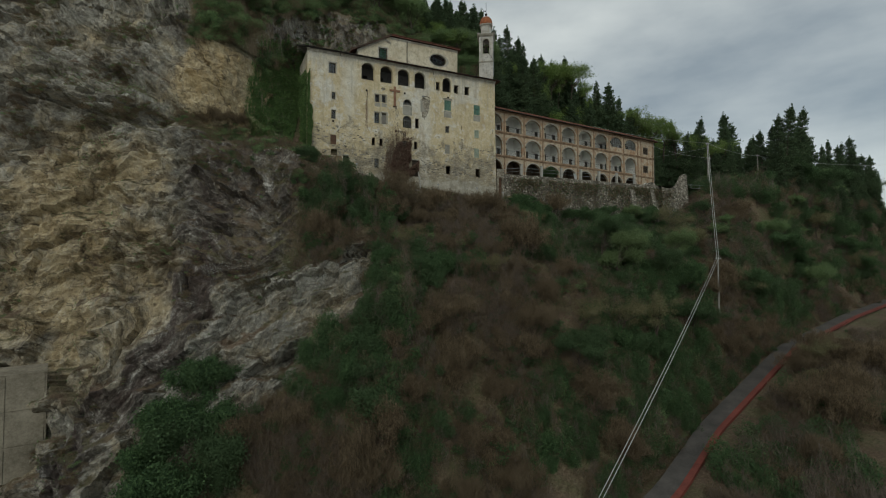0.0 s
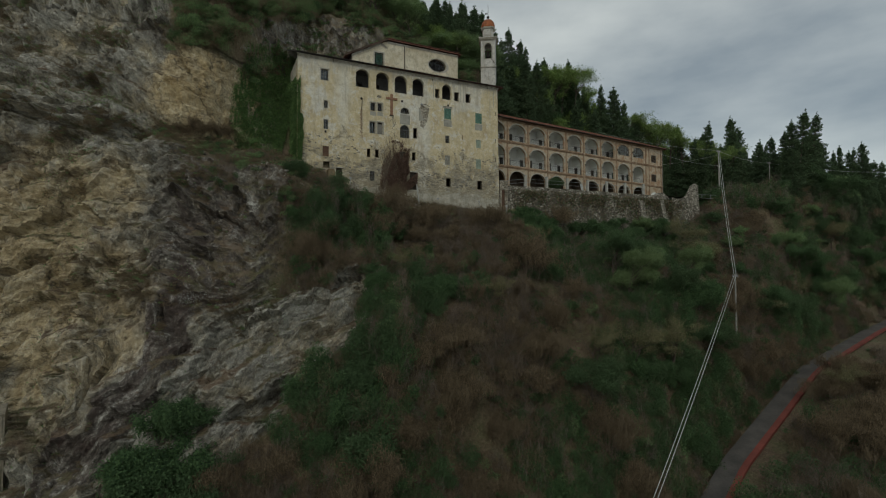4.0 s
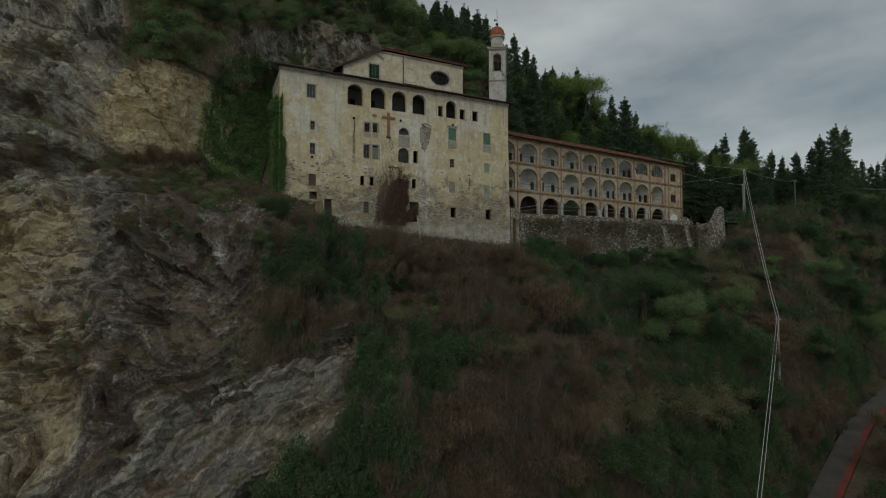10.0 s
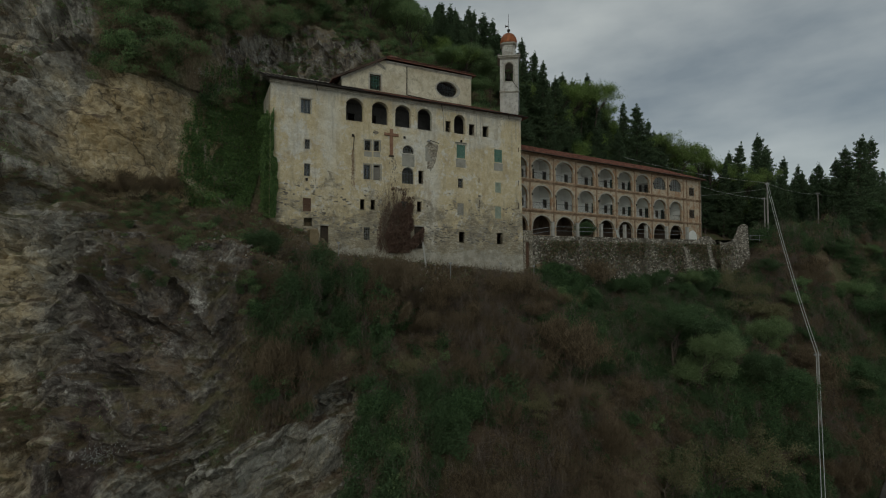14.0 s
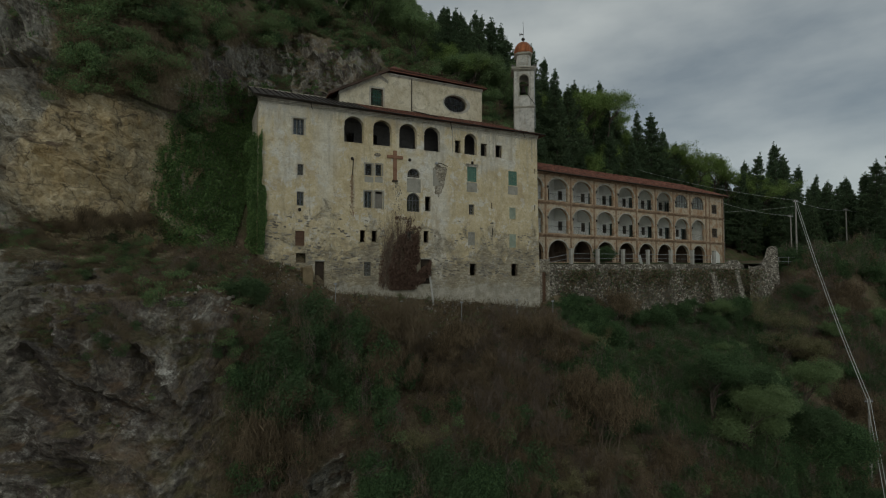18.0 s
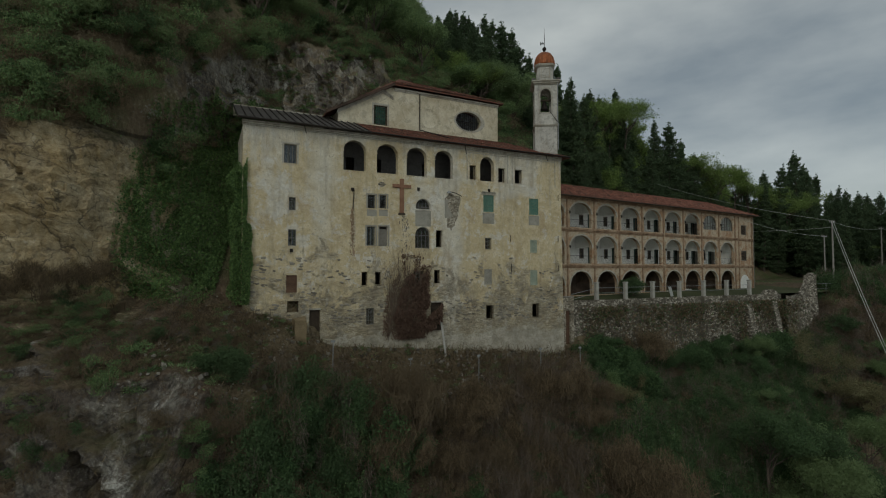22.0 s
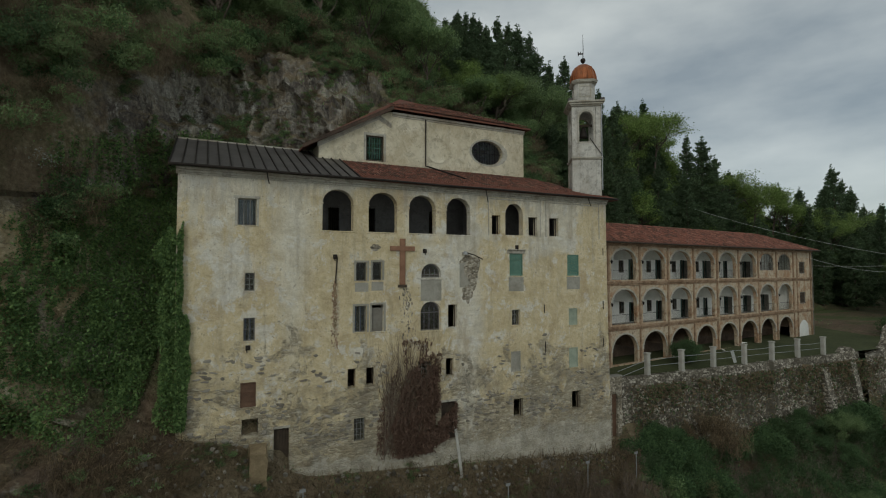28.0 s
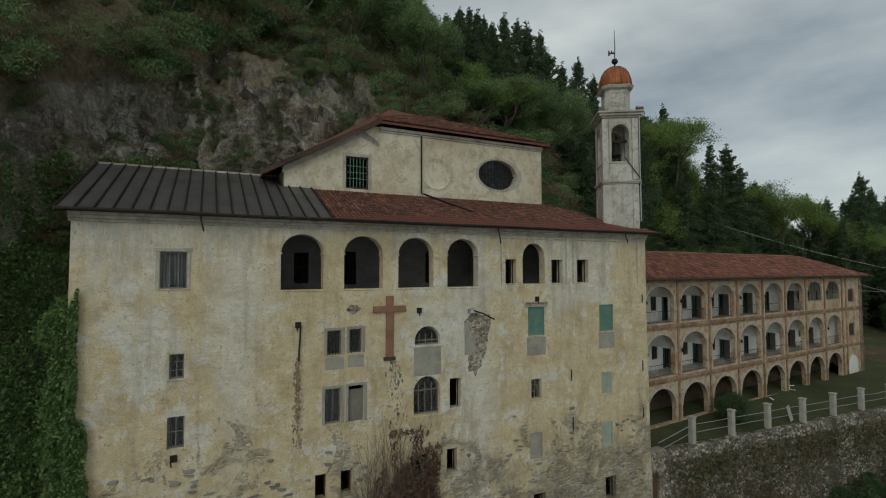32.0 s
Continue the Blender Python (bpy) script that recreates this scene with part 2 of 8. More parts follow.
    col = n.mix(n.ramp(foot, [(0.2, (0, 0, 0)), (0.45, (0.72, 0.72, 0.72))]), col, n.ramp(tone, [(0.36, (0.27, 0.245, 0.19)), (0.5, (0.50, 0.465, 0.38)), (0.62, (0.72, 0.69, 0.60))]))
    h = n.math("ADD", n.math("MULTIPLY", fine, 0.35), n.math("ADD", n.math("MULTIPLY", blot, 0.3), n.math("MULTIPLY", n.math("MULTIPLY", lost_m, n.ramp(edges, [(0.0, (0, 0, 0)), (0.16, (1, 1, 1))])), 0.5)))
    h = n.math("SUBTRACT", h, n.math("MULTIPLY", lost_m, 0.7))
    h = n.math("ADD", h, n.math("MULTIPLY", n.noise(1.3, 6, 0.65, vec=n.stretch(1.0, 1.0, 1.8)), 0.8))
    return n.done(col, h, 0.9, 0.13)


def plain_plaster(name, lo, mid_c, hi, dirt=0.5):
    n = Nodes(name, 0.9)
    mid = n.noise(0.6, 6, 0.65, dist=0.5)
    fine = n.noise(6.0, 6, 0.7)
    runs = n.noise(1.1, 6, 0.65, vec=n.stretch(1.0, 1.0, 0.15))
    col = n.ramp(n.math("ADD", n.math("MULTIPLY", mid, 0.65), n.math("MULTIPLY", fine, 0.35)), [(0.3, lo), (0.5, mid_c), (0.7, hi)])
    col = n.mix(n.ramp(runs, [(0.58, (0, 0, 0)), (0.8, (dirt, dirt, dirt))]), col, (0.16, 0.14, 0.115))
    blot = n.noise(1.5, 8, 0.78, dist=0.5)
    col = n.mix(n.ramp(blot, [(0.50, (0, 0, 0)), (0.60, (dirt * 0.85, dirt * 0.85, dirt * 0.85))]), col, tuple(c * 0.62 for c in lo))
    col = n.mix(n.ramp(n.noise(0.5, 7, 0.72, vec=n.stretch(1.0, 1.0, 0.6)), [(0.5, (0, 0, 0)), (0.64, (dirt * 0.7, dirt * 0.7, dirt * 0.7))]), col, (lo[0] * 0.8, lo[1] * 0.7, lo[2] * 0.55))
    col = n.mix(n.ramp(n.noise(4.0, 7, 0.8), [(0.60, (0, 0, 0)), (0.63, (dirt, dirt, dirt))]), col, tuple(c * 0.5 for c in lo))
    return n.done(col, n.math("ADD", fine, blot), 0.45, 0.06)


def rust_plaster():
    """Arcade front: worn terracotta paint over buff render, stained."""
    n = Nodes("worn_terracotta_render", 0.9)
    mid = n.noise(0.9, 6, 0.68, dist=0.6)
    fine = n.noise(7.0, 6, 0.7)
    runs = n.noise(1.3, 6, 0.65, vec=n.stretch(1.0, 1.0, 0.2))
    buff = n.ramp(fine, [(0.3, (0.38, 0.30, 0.205)), (0.7, (0.60, 0.51, 0.385))])
    red = n.ramp(fine, [(0.3, (0.26, 0.125, 0.06)), (0.7, (0.43, 0.25, 0.135))])
    col = n.mix(n.ramp(n.math("ADD", n.math("MULTIPLY", mid, 0.75), n.math("MULTIPLY", runs, 0.25)), [(0.465, (0, 0, 0)), (0.585, (0.8, 0.8, 0.8))]), buff, red)
    col = n.mix(n.ramp(n.noise(2.2, 8, 0.78), [(0.545, (0, 0, 0)), (0.60, (0.75, 0.75, 0.75))]), col, (0.17, 0.115, 0.075))
    col = n.mix(n.ramp(runs, [(0.6, (0, 0, 0)), (0.85, (0.6, 0.6, 0.6))]), col, (0.13, 0.10, 0.08))
    return n.done(col, fine, 0.35, 0.04)


def tile_mat(name="weathered_clay_tile", moss=0.75, k=1.0):
    n = Nodes(name, 0.9)
    r = n.math("ADD", n.math("MULTIPLY", n.island(), 0.6), n.math("MULTIPLY", n.noise(0.5, 5, 0.7), 0.4))
    col = n.ramp(r, [(0.2, (0.07 * k, 0.038 * k, 0.03 * k)), (0.5, (0.165 * k, 0.066 * k, 0.046 * k)), (0.75, (0.24 * k, 0.095 * k, 0.064 * k)), (0.93, (0.34 * k, 0.205 * k, 0.15 * k))])
    lichen = n.grey(n.noise(1.4, 8, 0.8), 0.46, 0.62)
    col = n.mix(n.math("MULTIPLY", lichen, moss), col, (0.085, 0.068, 0.05))
    spots = n.noise(3.1, 6, 0.8)
    col = n.mix(n.ramp(spots, [(0.63, (0, 0, 0)), (0.66, (0.8, 0.8, 0.8))]), col, (0.42, 0.38, 0.30))
    return n.done(col, n.noise(14, 4), 0.3, 0.02)


def rock_ground():
    """The hillside's one skin: bedded grey and ochre limestone where bare, brown litter and grass elsewhere."""
    n = Nodes("limestone_and_soil", 0.95)
    rock_a = n.attr("rock").outputs["Fac"]
    ochre_a = n.attr("ochre").outputs["Fac"]
    grass_a = n.attr("grass").outputs["Fac"]
    # the rock's grain runs along its beds: the third coordinate counts metres across them
    bedding = n.t.nodes.new("ShaderNodeCombineXYZ")
    n.link(n.math("MULTIPLY", n.axis(0), 0.62), bedding.inputs[0])
    n.link(n.math("MULTIPLY", n.axis(1), 0.7), bedding.inputs[1])
    n.link(n.math("MULTIPLY", n.attr("bed").outputs["Fac"], 1.1), bedding.inputs[2])
    tv = bedding.outputs[0]
    beds = n.noise(0.5, 9, 0.72, vec=tv, dist=0.9)
    seams = n.noise(2.0, 7, 0.75, vec=tv, dist=0.9)
    veins = n.t.nodes.new("ShaderNodeTexNoise")
    veins.noise_type = "RIDGED_MULTIFRACTAL"
    for key, val in (("Scale", 0.6), ("Detail", 7.0), ("Roughness", 0.62), ("Distortion", 0.25)):
        veins.inputs[key].default_value = val
    n.link(tv, veins.inputs["Vector"])
    vein = veins.outputs["Fac"]
    mid = n.noise(0.16, 7, 0.7, dist=0.6)
    patch = n.noise(0.09, 5, 0.6, dist=0.8)
    fine = n.noise(3.4, 9, 0.78)
    grain = n.noise(9.0, 6, 0.8)
    tone = n.math("ADD", n.math("ADD", n.math("MULTIPLY", beds, 0.40), n.math("MULTIPLY", seams, 0.16)), n.math("ADD", n.math("MULTIPLY", fine, 0.28), n.math("MULTIPLY", grain, 0.16)))
    grey = n.ramp(tone, [(0.40, (0.10, 0.092, 0.078)), (0.465, (0.235, 0.222, 0.188)), (0.53, (0.40, 0.38, 0.32)), (0.60, (0.66, 0.64, 0.56))])
    warm = n.ramp(tone, [(0.40, (0.16, 0.118, 0.07)), (0.465, (0.35, 0.28, 0.172)), (0.53, (0.52, 0.43, 0.275)), (0.60, (0.72, 0.65, 0.49))])
    slate_a = n.attr("slate").outputs["Fac"]
    dark = n.ramp(tone, [(0.41, (0.04, 0.034, 0.03)), (0.48, (0.10, 0.086, 0.074)), (0.53, (0.20, 0.18, 0.155)), (0.575, (0.62, 0.60, 0.54))])
    stone = n.mix(n.grey(n.math("ADD", n.math("ADD", n.math("MULTIPLY", mid, 0.5), n.math("MULTIPLY", n.noise(0.55, 7, 0.75, dist=0.5), 0.4)), n.math("MULTIPLY", ochre_a, 0.28)), 0.45, 0.60), grey, warm)
    stone = n.mix(n.math("MULTIPLY", n.ramp(n.math("MULTIPLY", vein, 0.4), [(0.5, (0, 0, 0)), (0.8, (0.6, 0.6, 0.6))]), n.grey(patch, 0.45, 0.62)), stone, (0.03, 0.026, 0.025))
    stone = n.mix(n.math("MULTIPLY", n.grey(n.noise(0.3, 8, 0.78), 0.5, 0.62), 0.75), stone, n.ramp(fine, [(0.35, (0.06, 0.05, 0.036)), (0.65, (0.16, 0.132, 0.085))]))
    stain = n.math("MULTIPLY", n.math("MINIMUM", ochre_a, 1.0), n.grey(n.noise(0.33, 7, 0.7, vec=n.stretch(1.2, 1.0, 0.6), dist=0.7), 0.44, 0.6))
    stone = n.mix(n.math("MULTIPLY", stain, 0.8), stone, n.ramp(tone, [(0.40, (0.20, 0.135, 0.06)), (0.48, (0.46, 0.335, 0.165)), (0.57, (0.68, 0.545, 0.33))]))
    slate_m = n.grey(n.math("ADD", slate_a, n.math("MULTIPLY", n.math("SUBTRACT", n.noise(0.28, 7, 0.75), 0.5), 2.4)), 0.35, 0.6)
    stone = n.mix(n.math("MULTIPLY", slate_m, 0.9), stone, dark)
    earth = n.math("MULTIPLY", slate_a, n.grey(n.noise(0.35, 7, 0.72, vec=tv), 0.44, 0.56))
    stone = n.mix(n.math("MULTIPLY", earth, 0.8), stone, n.ramp(fine, [(0.35, (0.04, 0.028, 0.026)), (0.65, (0.12, 0.085, 0.072))]))
    bend = n.t.nodes.new("ShaderNodeTexNoise")
    bend.inputs["Scale"].default_value = 0.9
    bend.inputs["Detail"].default_value = 6.0
    n.link(n.v, bend.inputs["Vector"])
    bent = n.t.nodes.new("ShaderNodeVectorMath")
    bent.operation = "MULTIPLY_ADD"
    bent.inputs[1].default_value = (1.5, 1.5, 1.5)
    n.link(bend.outputs["Color"], bent.inputs[0])
    n.link(tv, bent.inputs[2])
    cuts = n.cells(0.42, bent.outputs[0], "DISTANCE_TO_EDGE").outputs["Distance"]
    stone = n.mix(n.math("MULTIPLY", n.ramp(cuts, [(0.0, (0.8, 0.8, 0.8)), (0.035, (0, 0, 0))]), n.grey(n.noise(0.45, 4, 0.6), 0.42, 0.6)), stone, (0.05, 0.043, 0.037))
    small = n.cells(1.25, bent.outputs[0], "DISTANCE_TO_EDGE").outputs["Distance"]
    stone = n.mix(n.math("MULTIPLY", n.ramp(small, [(0.0, (0.75, 0.75, 0.75)), (0.045, (0, 0, 0))]), n.grey(n.noise(0.7, 5, 0.65), 0.44, 0.58)), stone, (0.05, 0.042, 0.034))
    soil = n.ramp(n.math("ADD", n.math("MULTIPLY", mid, 0.35), n.math("MULTIPLY", fine, 0.65)), [(0.33, (0.06, 0.042, 0.028)), (0.5, (0.145, 0.102, 0.068)), (0.66, (0.27, 0.205, 0.145))])
    green = n.ramp(fine, [(0.3, (0.045, 0.066, 0.024)), (0.7, (0.13, 0.165, 0.062))])
    straw = n.ramp(fine, [(0.32, (0.13, 0.10, 0.06)), (0.52, (0.26, 0.205, 0.13)), (0.68, (0.44, 0.375, 0.26))])
    straw_m = n.math("MULTIPLY", n.attr("straw").outputs["Fac"], n.ramp(n.noise(0.5, 7, 0.75), [(0.36, (0.35, 0.35, 0.35)), (0.6, (1, 1, 1))]))
    soil = n.mix(n.math("MULTIPLY", n.grey(n.noise(0.2, 6, 0.7), 0.42, 0.62), grass_a), soil, green)
    soil = n.mix(straw_m, soil, straw)
    edge = n.math("ADD", rock_a, n.math("MULTIPLY", n.math("SUBTRACT", n.noise(1.3, 8, 0.8), 0.5), 1.9))
    col = n.mix(n.grey(edge, 0.30, 0.68), soil, stone)
    h = n.math("ADD", n.math("MULTIPLY", beds, 0.8), n.math("ADD", n.math("MULTIPLY", fine, 0.4), n.math("MULTIPLY", vein, -0.15)))
    h = n.math("ADD", h, n.math("MULTIPLY", seams, 0.45))
    h = n.math("ADD", h, n.math("MULTIPLY", n.math("MINIMUM", cuts, 0.10), 2.0))
    h = n.math("ADD", h, n.math("MULTIPLY", n.math("MINIMUM", small, 0.12), 1.3))
    return n.done(col, h, 1.0, 0.34)


def leaf_mat(name, dark, light, extra=None, rough=0.7):
    n = Nodes(name, rough)
    col = n.ramp(n.island(), [(0.05, dark), (0.95, light)])
    if extra:
        col = n.mix(n.grey(n.rand(), 0.3, 1.0), col, extra)
    n.b.inputs["Specular IOR Level"].default_value = 0.15
    thin = n.t.nodes.new("ShaderNodeBsdfTranslucent")
    n.link(col, thin.inputs["Color"])
    both = n.t.nodes.new("ShaderNodeMixShader")
    both.inputs["Fac"].default_value = 0.36
    n.link(n.b.outputs[0], both.inputs[1])
    n.link(thin.outputs[0], both.inputs[2])
    n.link(both.outputs[0], n.t.nodes["Material Output"].inputs["Surface"])
    return n.done(col)


def bark_mat(name, c1, c2):
    n = Nodes(name, 0.95)
    g = n.noise(3.0, 6, 0.7, vec=n.stretch(1, 1, 0.25))
    return n.done(n.ramp(g, [(0.3, c1), (0.7, c2)]), g, 0.6, 0.05)


def seam_metal():
    n = Nodes("dull_grey_sheet_metal", 0.5, 0.35)
    f = n.noise(0.8, 6, 0.65)
    return n.done(n.ramp(f, [(0.3, (0.075, 0.068, 0.064)), (0.7, (0.135, 0.124, 0.115))]), n.noise(9, 4), 0.08, 0.02)


def rubble_mat(name="mortared_rubble_stone", k=1.0, joint=(0.06, 0.05, 0.038), size=3.3, relief=0.8):
    n = Nodes(name, 0.95)
    c = n.cells(size, n.stretch(1, 1, 1.4))
    joints = n.cells(size, n.stretch(1, 1, 1.4), "DISTANCE_TO_EDGE").outputs["Distance"]
    each = n.t.nodes.new("ShaderNodeSeparateColor")
    n.link(c.outputs["Color"], each.inputs[0])
    base = n.ramp(n.math("ADD", n.math("MULTIPLY", each.outputs[0], 0.5), n.math("MULTIPLY", n.noise(3.0, 7, 0.7), 0.5)), [(0.28, (0.10 * k, 0.088 * k, 0.068 * k)), (0.5, (0.27 * k, 0.245 * k, 0.195 * k)), (0.70, (0.52 * k, 0.48 * k, 0.40 * k))])
    col = n.mix(n.ramp(joints, [(0.0, (0.9, 0.9, 0.9)), (0.16, (0, 0, 0))]), base, joint)
    col = n.mix(n.grey(n.noise(0.35, 6, 0.7, vec=n.stretch(1, 1, 0.4)), 0.5, 0.66), col, (0.085, 0.075, 0.055))
    return n.done(col, n.math("ADD", joints, n.math("MULTIPLY", n.noise(6.0, 7, 0.75), 0.4)), relief, 0.12)


def glass_mat():
    n = Nodes("old_window_glass", 0.06)
    n.b.inputs["Transmission Weight"].default_value = 1.0
    n.b.inputs["IOR"].default_value = 1.45
    return n.done((0.55, 0.60, 0.58))


def copper_mat():
    n = Nodes("rusty_orange_dome_sheet", 0.45, 0.35)
    runs = n.noise(3.0, 6, 0.7, vec=n.stretch(1.5, 1.5, 0.25))
    return n.done(n.ramp(runs, [(0.3, (0.12, 0.065, 0.035)), (0.48, (0.30, 0.10, 0.04)), (0.62, (0.40, 0.14, 0.055)), (0.78, (0.42, 0.36, 0.28))]), runs, 0.15, 0.02)


M_FACADE = plaster_facade()
M_CHURCH = plain_plaster("cream_church_plaster", (0.47, 0.41, 0.285), (0.64, 0.58, 0.435), (0.76, 0.71, 0.58), 0.6)
M_TOWER = plain_plaster("grey_tower_plaster", (0.34, 0.325, 0.285), (0.52, 0.50, 0.45), (0.66, 0.64, 0.58), 0.7)
M_TRIM = plain_plaster("pale_cornice_plaster", (0.33, 0.305, 0.25), (0.45, 0.425, 0.36), (0.55, 0.525, 0.455), 0.7)
M_WHITE = plain_plaster("whitewashed_corridor_wall", (0.66, 0.66, 0.62), (0.78, 0.78, 0.74), (0.84, 0.84, 0.80), 0.2)
M_GREYPATCH = plain_plaster("grey_cement_patch", (0.25, 0.235, 0.19), (0.34, 0.325, 0.275), (0.43, 0.41, 0.35), 0.4)
M_RUST = rust_plaster()
# inner plaster is toned down: part of the rooms' shade is in its colour
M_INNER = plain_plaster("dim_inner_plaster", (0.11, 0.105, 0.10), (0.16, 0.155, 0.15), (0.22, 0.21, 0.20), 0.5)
# ground floor of the wing: much darker and browner than the corridors above
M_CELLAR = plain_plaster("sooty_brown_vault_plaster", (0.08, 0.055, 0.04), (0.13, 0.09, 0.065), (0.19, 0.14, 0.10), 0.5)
M_TILE = tile_mat()
M_WINGTILE = tile_mat("newer_red_clay_tile", 0.4, 1.3)
M_METAL = seam_metal()
M_ROCK = rock_ground()
M_RUBBLE = rubble_mat(k=0.9)
M_BARED = rubble_mat("bared_tan_rubble", 0.95, (0.27, 0.225, 0.16), 6.0, 0.3)
M_GLASS = glass_mat()
M_COPPER = copper_mat()
M_CONC = simple("stained_concrete", (0.19, 0.18, 0.155), (0.36, 0.345, 0.305), 3.0, 0.9, 0, 0.35)
M_DAM = simple("stained_tan_concrete", (0.13, 0.112, 0.08), (0.36, 0.32, 0.245), 1.4, 0.92, 0, 0.5)
M_POST = simple("weathered_concrete_post", (0.30, 0.29, 0.255), (0.47, 0.455, 0.41), 5.0, 0.9, 0, 0.3)
M_DARKWOOD = simple("dark_old_wood", (0.035, 0.027, 0.02), (0.09, 0.068, 0.048), 8.0, 0.8)
M_BROWNWOOD = simple("brown_shutter_wood", (0.08, 0.045, 0.03), (0.16, 0.095, 0.06), 8.0, 0.8)
M_DOOR = simple("dark_green_door_paint", (0.03, 0.052, 0.042), (0.07, 0.105, 0.085), 7.0, 0.7)
M_MASONRY = simple("earthy_ochre_masonry", (0.12, 0.09, 0.052), (0.32, 0.25, 0.15), 4.0, 0.95, 0, 0.6)
M_VERGE = simple("mossy_dark_verge_tile", (0.045, 0.034, 0.026), (0.13, 0.085, 0.062), 3.0, 0.9)
M_CROSS = simple("faded_red_brown_wood", (0.17, 0.085, 0.052), (0.34, 0.19, 0.12), 5.0, 0.85)
M_GREEN = simple("pale_green_shutter_paint", (0.08, 0.17, 0.125), (0.155, 0.27, 0.21), 7.0, 0.7)
M_SAGE = simple("faded_sage_shutter_paint", (0.26, 0.31, 0.24), (0.38, 0.42, 0.33), 7.0, 0.75)
M_FRAME = simple("grey_window_frame_paint", (0.13, 0.12, 0.10), (0.26, 0.245, 0.21), 8.0, 0.7)
M_IRON = simple("dark_wrought_iron", (0.02, 0.018, 0.016), (0.055, 0.045, 0.038), 12.0, 0.6, 0.6)
M_STEEL = simple("dull_galvanised_steel", (0.26, 0.27, 0.27), (0.42, 0.43, 0.43), 6.0, 0.5, 0.6)
M_CURTAIN = simple("grey_blue_curtain", (0.08, 0.095, 0.13), (0.22, 0.25, 0.30), 6.0, 0.9)
M_POLE = simple("silvered_wooden_pole", (0.22, 0.205, 0.18), (0.36, 0.345, 0.31), 5.0, 0.9)
M_BAND = plain_plaster("dirty_rust_moulding", (0.17, 0.10, 0.06), (0.33, 0.225, 0.145), (0.50, 0.39, 0.28), 0.8)
M_WIRE = simple("pale_aluminium_wire", (0.42, 0.43, 0.40), (0.55, 0.56, 0.52), 6.0, 0.5, 0.3)
M_ASPHALT = simple("worn_asphalt", (0.06, 0.055, 0.05), (0.12, 0.108, 0.095), 2.0, 0.9, 0, 0.3)
M_REDPAVE = simple("red_paved_verge", (0.13, 0.04, 0.03), (0.25, 0.068, 0.05), 2.0, 0.9, 0, 0.3)
M_LAWN = simple("short_spring_grass", (0.036, 0.046, 0.018), (0.085, 0.094, 0.04), 0.8, 0.95, 0, 0.6)
M_BARK = bark_mat("grey_brown_bark", (0.06, 0.047, 0.036), (0.15, 0.122, 0.098))
M_TWIG = bark_mat("dry_grey_brown_twigs", (0.10, 0.075, 0.055), (0.21, 0.165, 0.125))
M_PINE = leaf_mat("dark_conifer_needles", (0.058, 0.091, 0.052), (0.137, 0.195, 0.094), (0.086, 0.130, 0.068))
M_LEAF = leaf_mat("mid_green_spring_leaves", (0.105, 0.177, 0.078), (0.270, 0.375, 0.165), (0.173, 0.232, 0.105))
M_LIGHT = leaf_mat("fresh_pale_green_leaves", (0.10, 0.165, 0.042), (0.275, 0.375, 0.115), (0.195, 0.27, 0.085))
M_DRY = leaf_mat("brown_dry_scrub", (0.087, 0.068, 0.043), (0.296, 0.226, 0.143), (0.176, 0.136, 0.087))
M_DEEP = leaf_mat("deep_evergreen_leaves", (0.045, 0.086, 0.040), (0.132, 0.216, 0.090), (0.085, 0.132, 0.062))
M_STALK = leaf_mat("pale_dead_stalks", (0.10, 0.08, 0.055), (0.24, 0.19, 0.13))
M_TWIGS = leaf_mat("grey_brown_bare_twigs", (0.109, 0.084, 0.065), (0.290, 0.239, 0.196), (0.189, 0.152, 0.123))
M_PALE = leaf_mat("yellowish_spring_buds", (0.12, 0.115, 0.055), (0.30, 0.28, 0.15), (0.20, 0.19, 0.10))
M_IVY = leaf_mat("dark_glossy_ivy", (0.071, 0.133, 0.052), (0.227, 0.341, 0.121), (0.126, 0.194, 0.073), 0.6)
M_VINE = leaf_mat("dead_brown_creeper", (0.085, 0.054, 0.04), (0.31, 0.205, 0.155), (0.18, 0.118, 0.088))
M_BLOSSOM = leaf_mat("white_blossom", (0.35, 0.36, 0.33), (0.6, 0.61, 0.57))
def loose_stone():
    n = Nodes("wall_stone", 0.95)
    return n.done(n.mix(n.noise(4.0, 7, 0.75), n.ramp(n.rand(), [(0.0, (0.15, 0.135, 0.11)), (0.5, (0.30, 0.275, 0.225)), (1.0, (0.50, 0.47, 0.40))]), (0.20, 0.18, 0.145)), n.noise(9.0, 6, 0.7), 0.5, 0.03)


M_STONE = loose_stone()
M_RUBBLESTONE = leaf_mat("pale_loose_stone", (0.14, 0.125, 0.105), (0.42, 0.39, 0.33), None, 0.95)


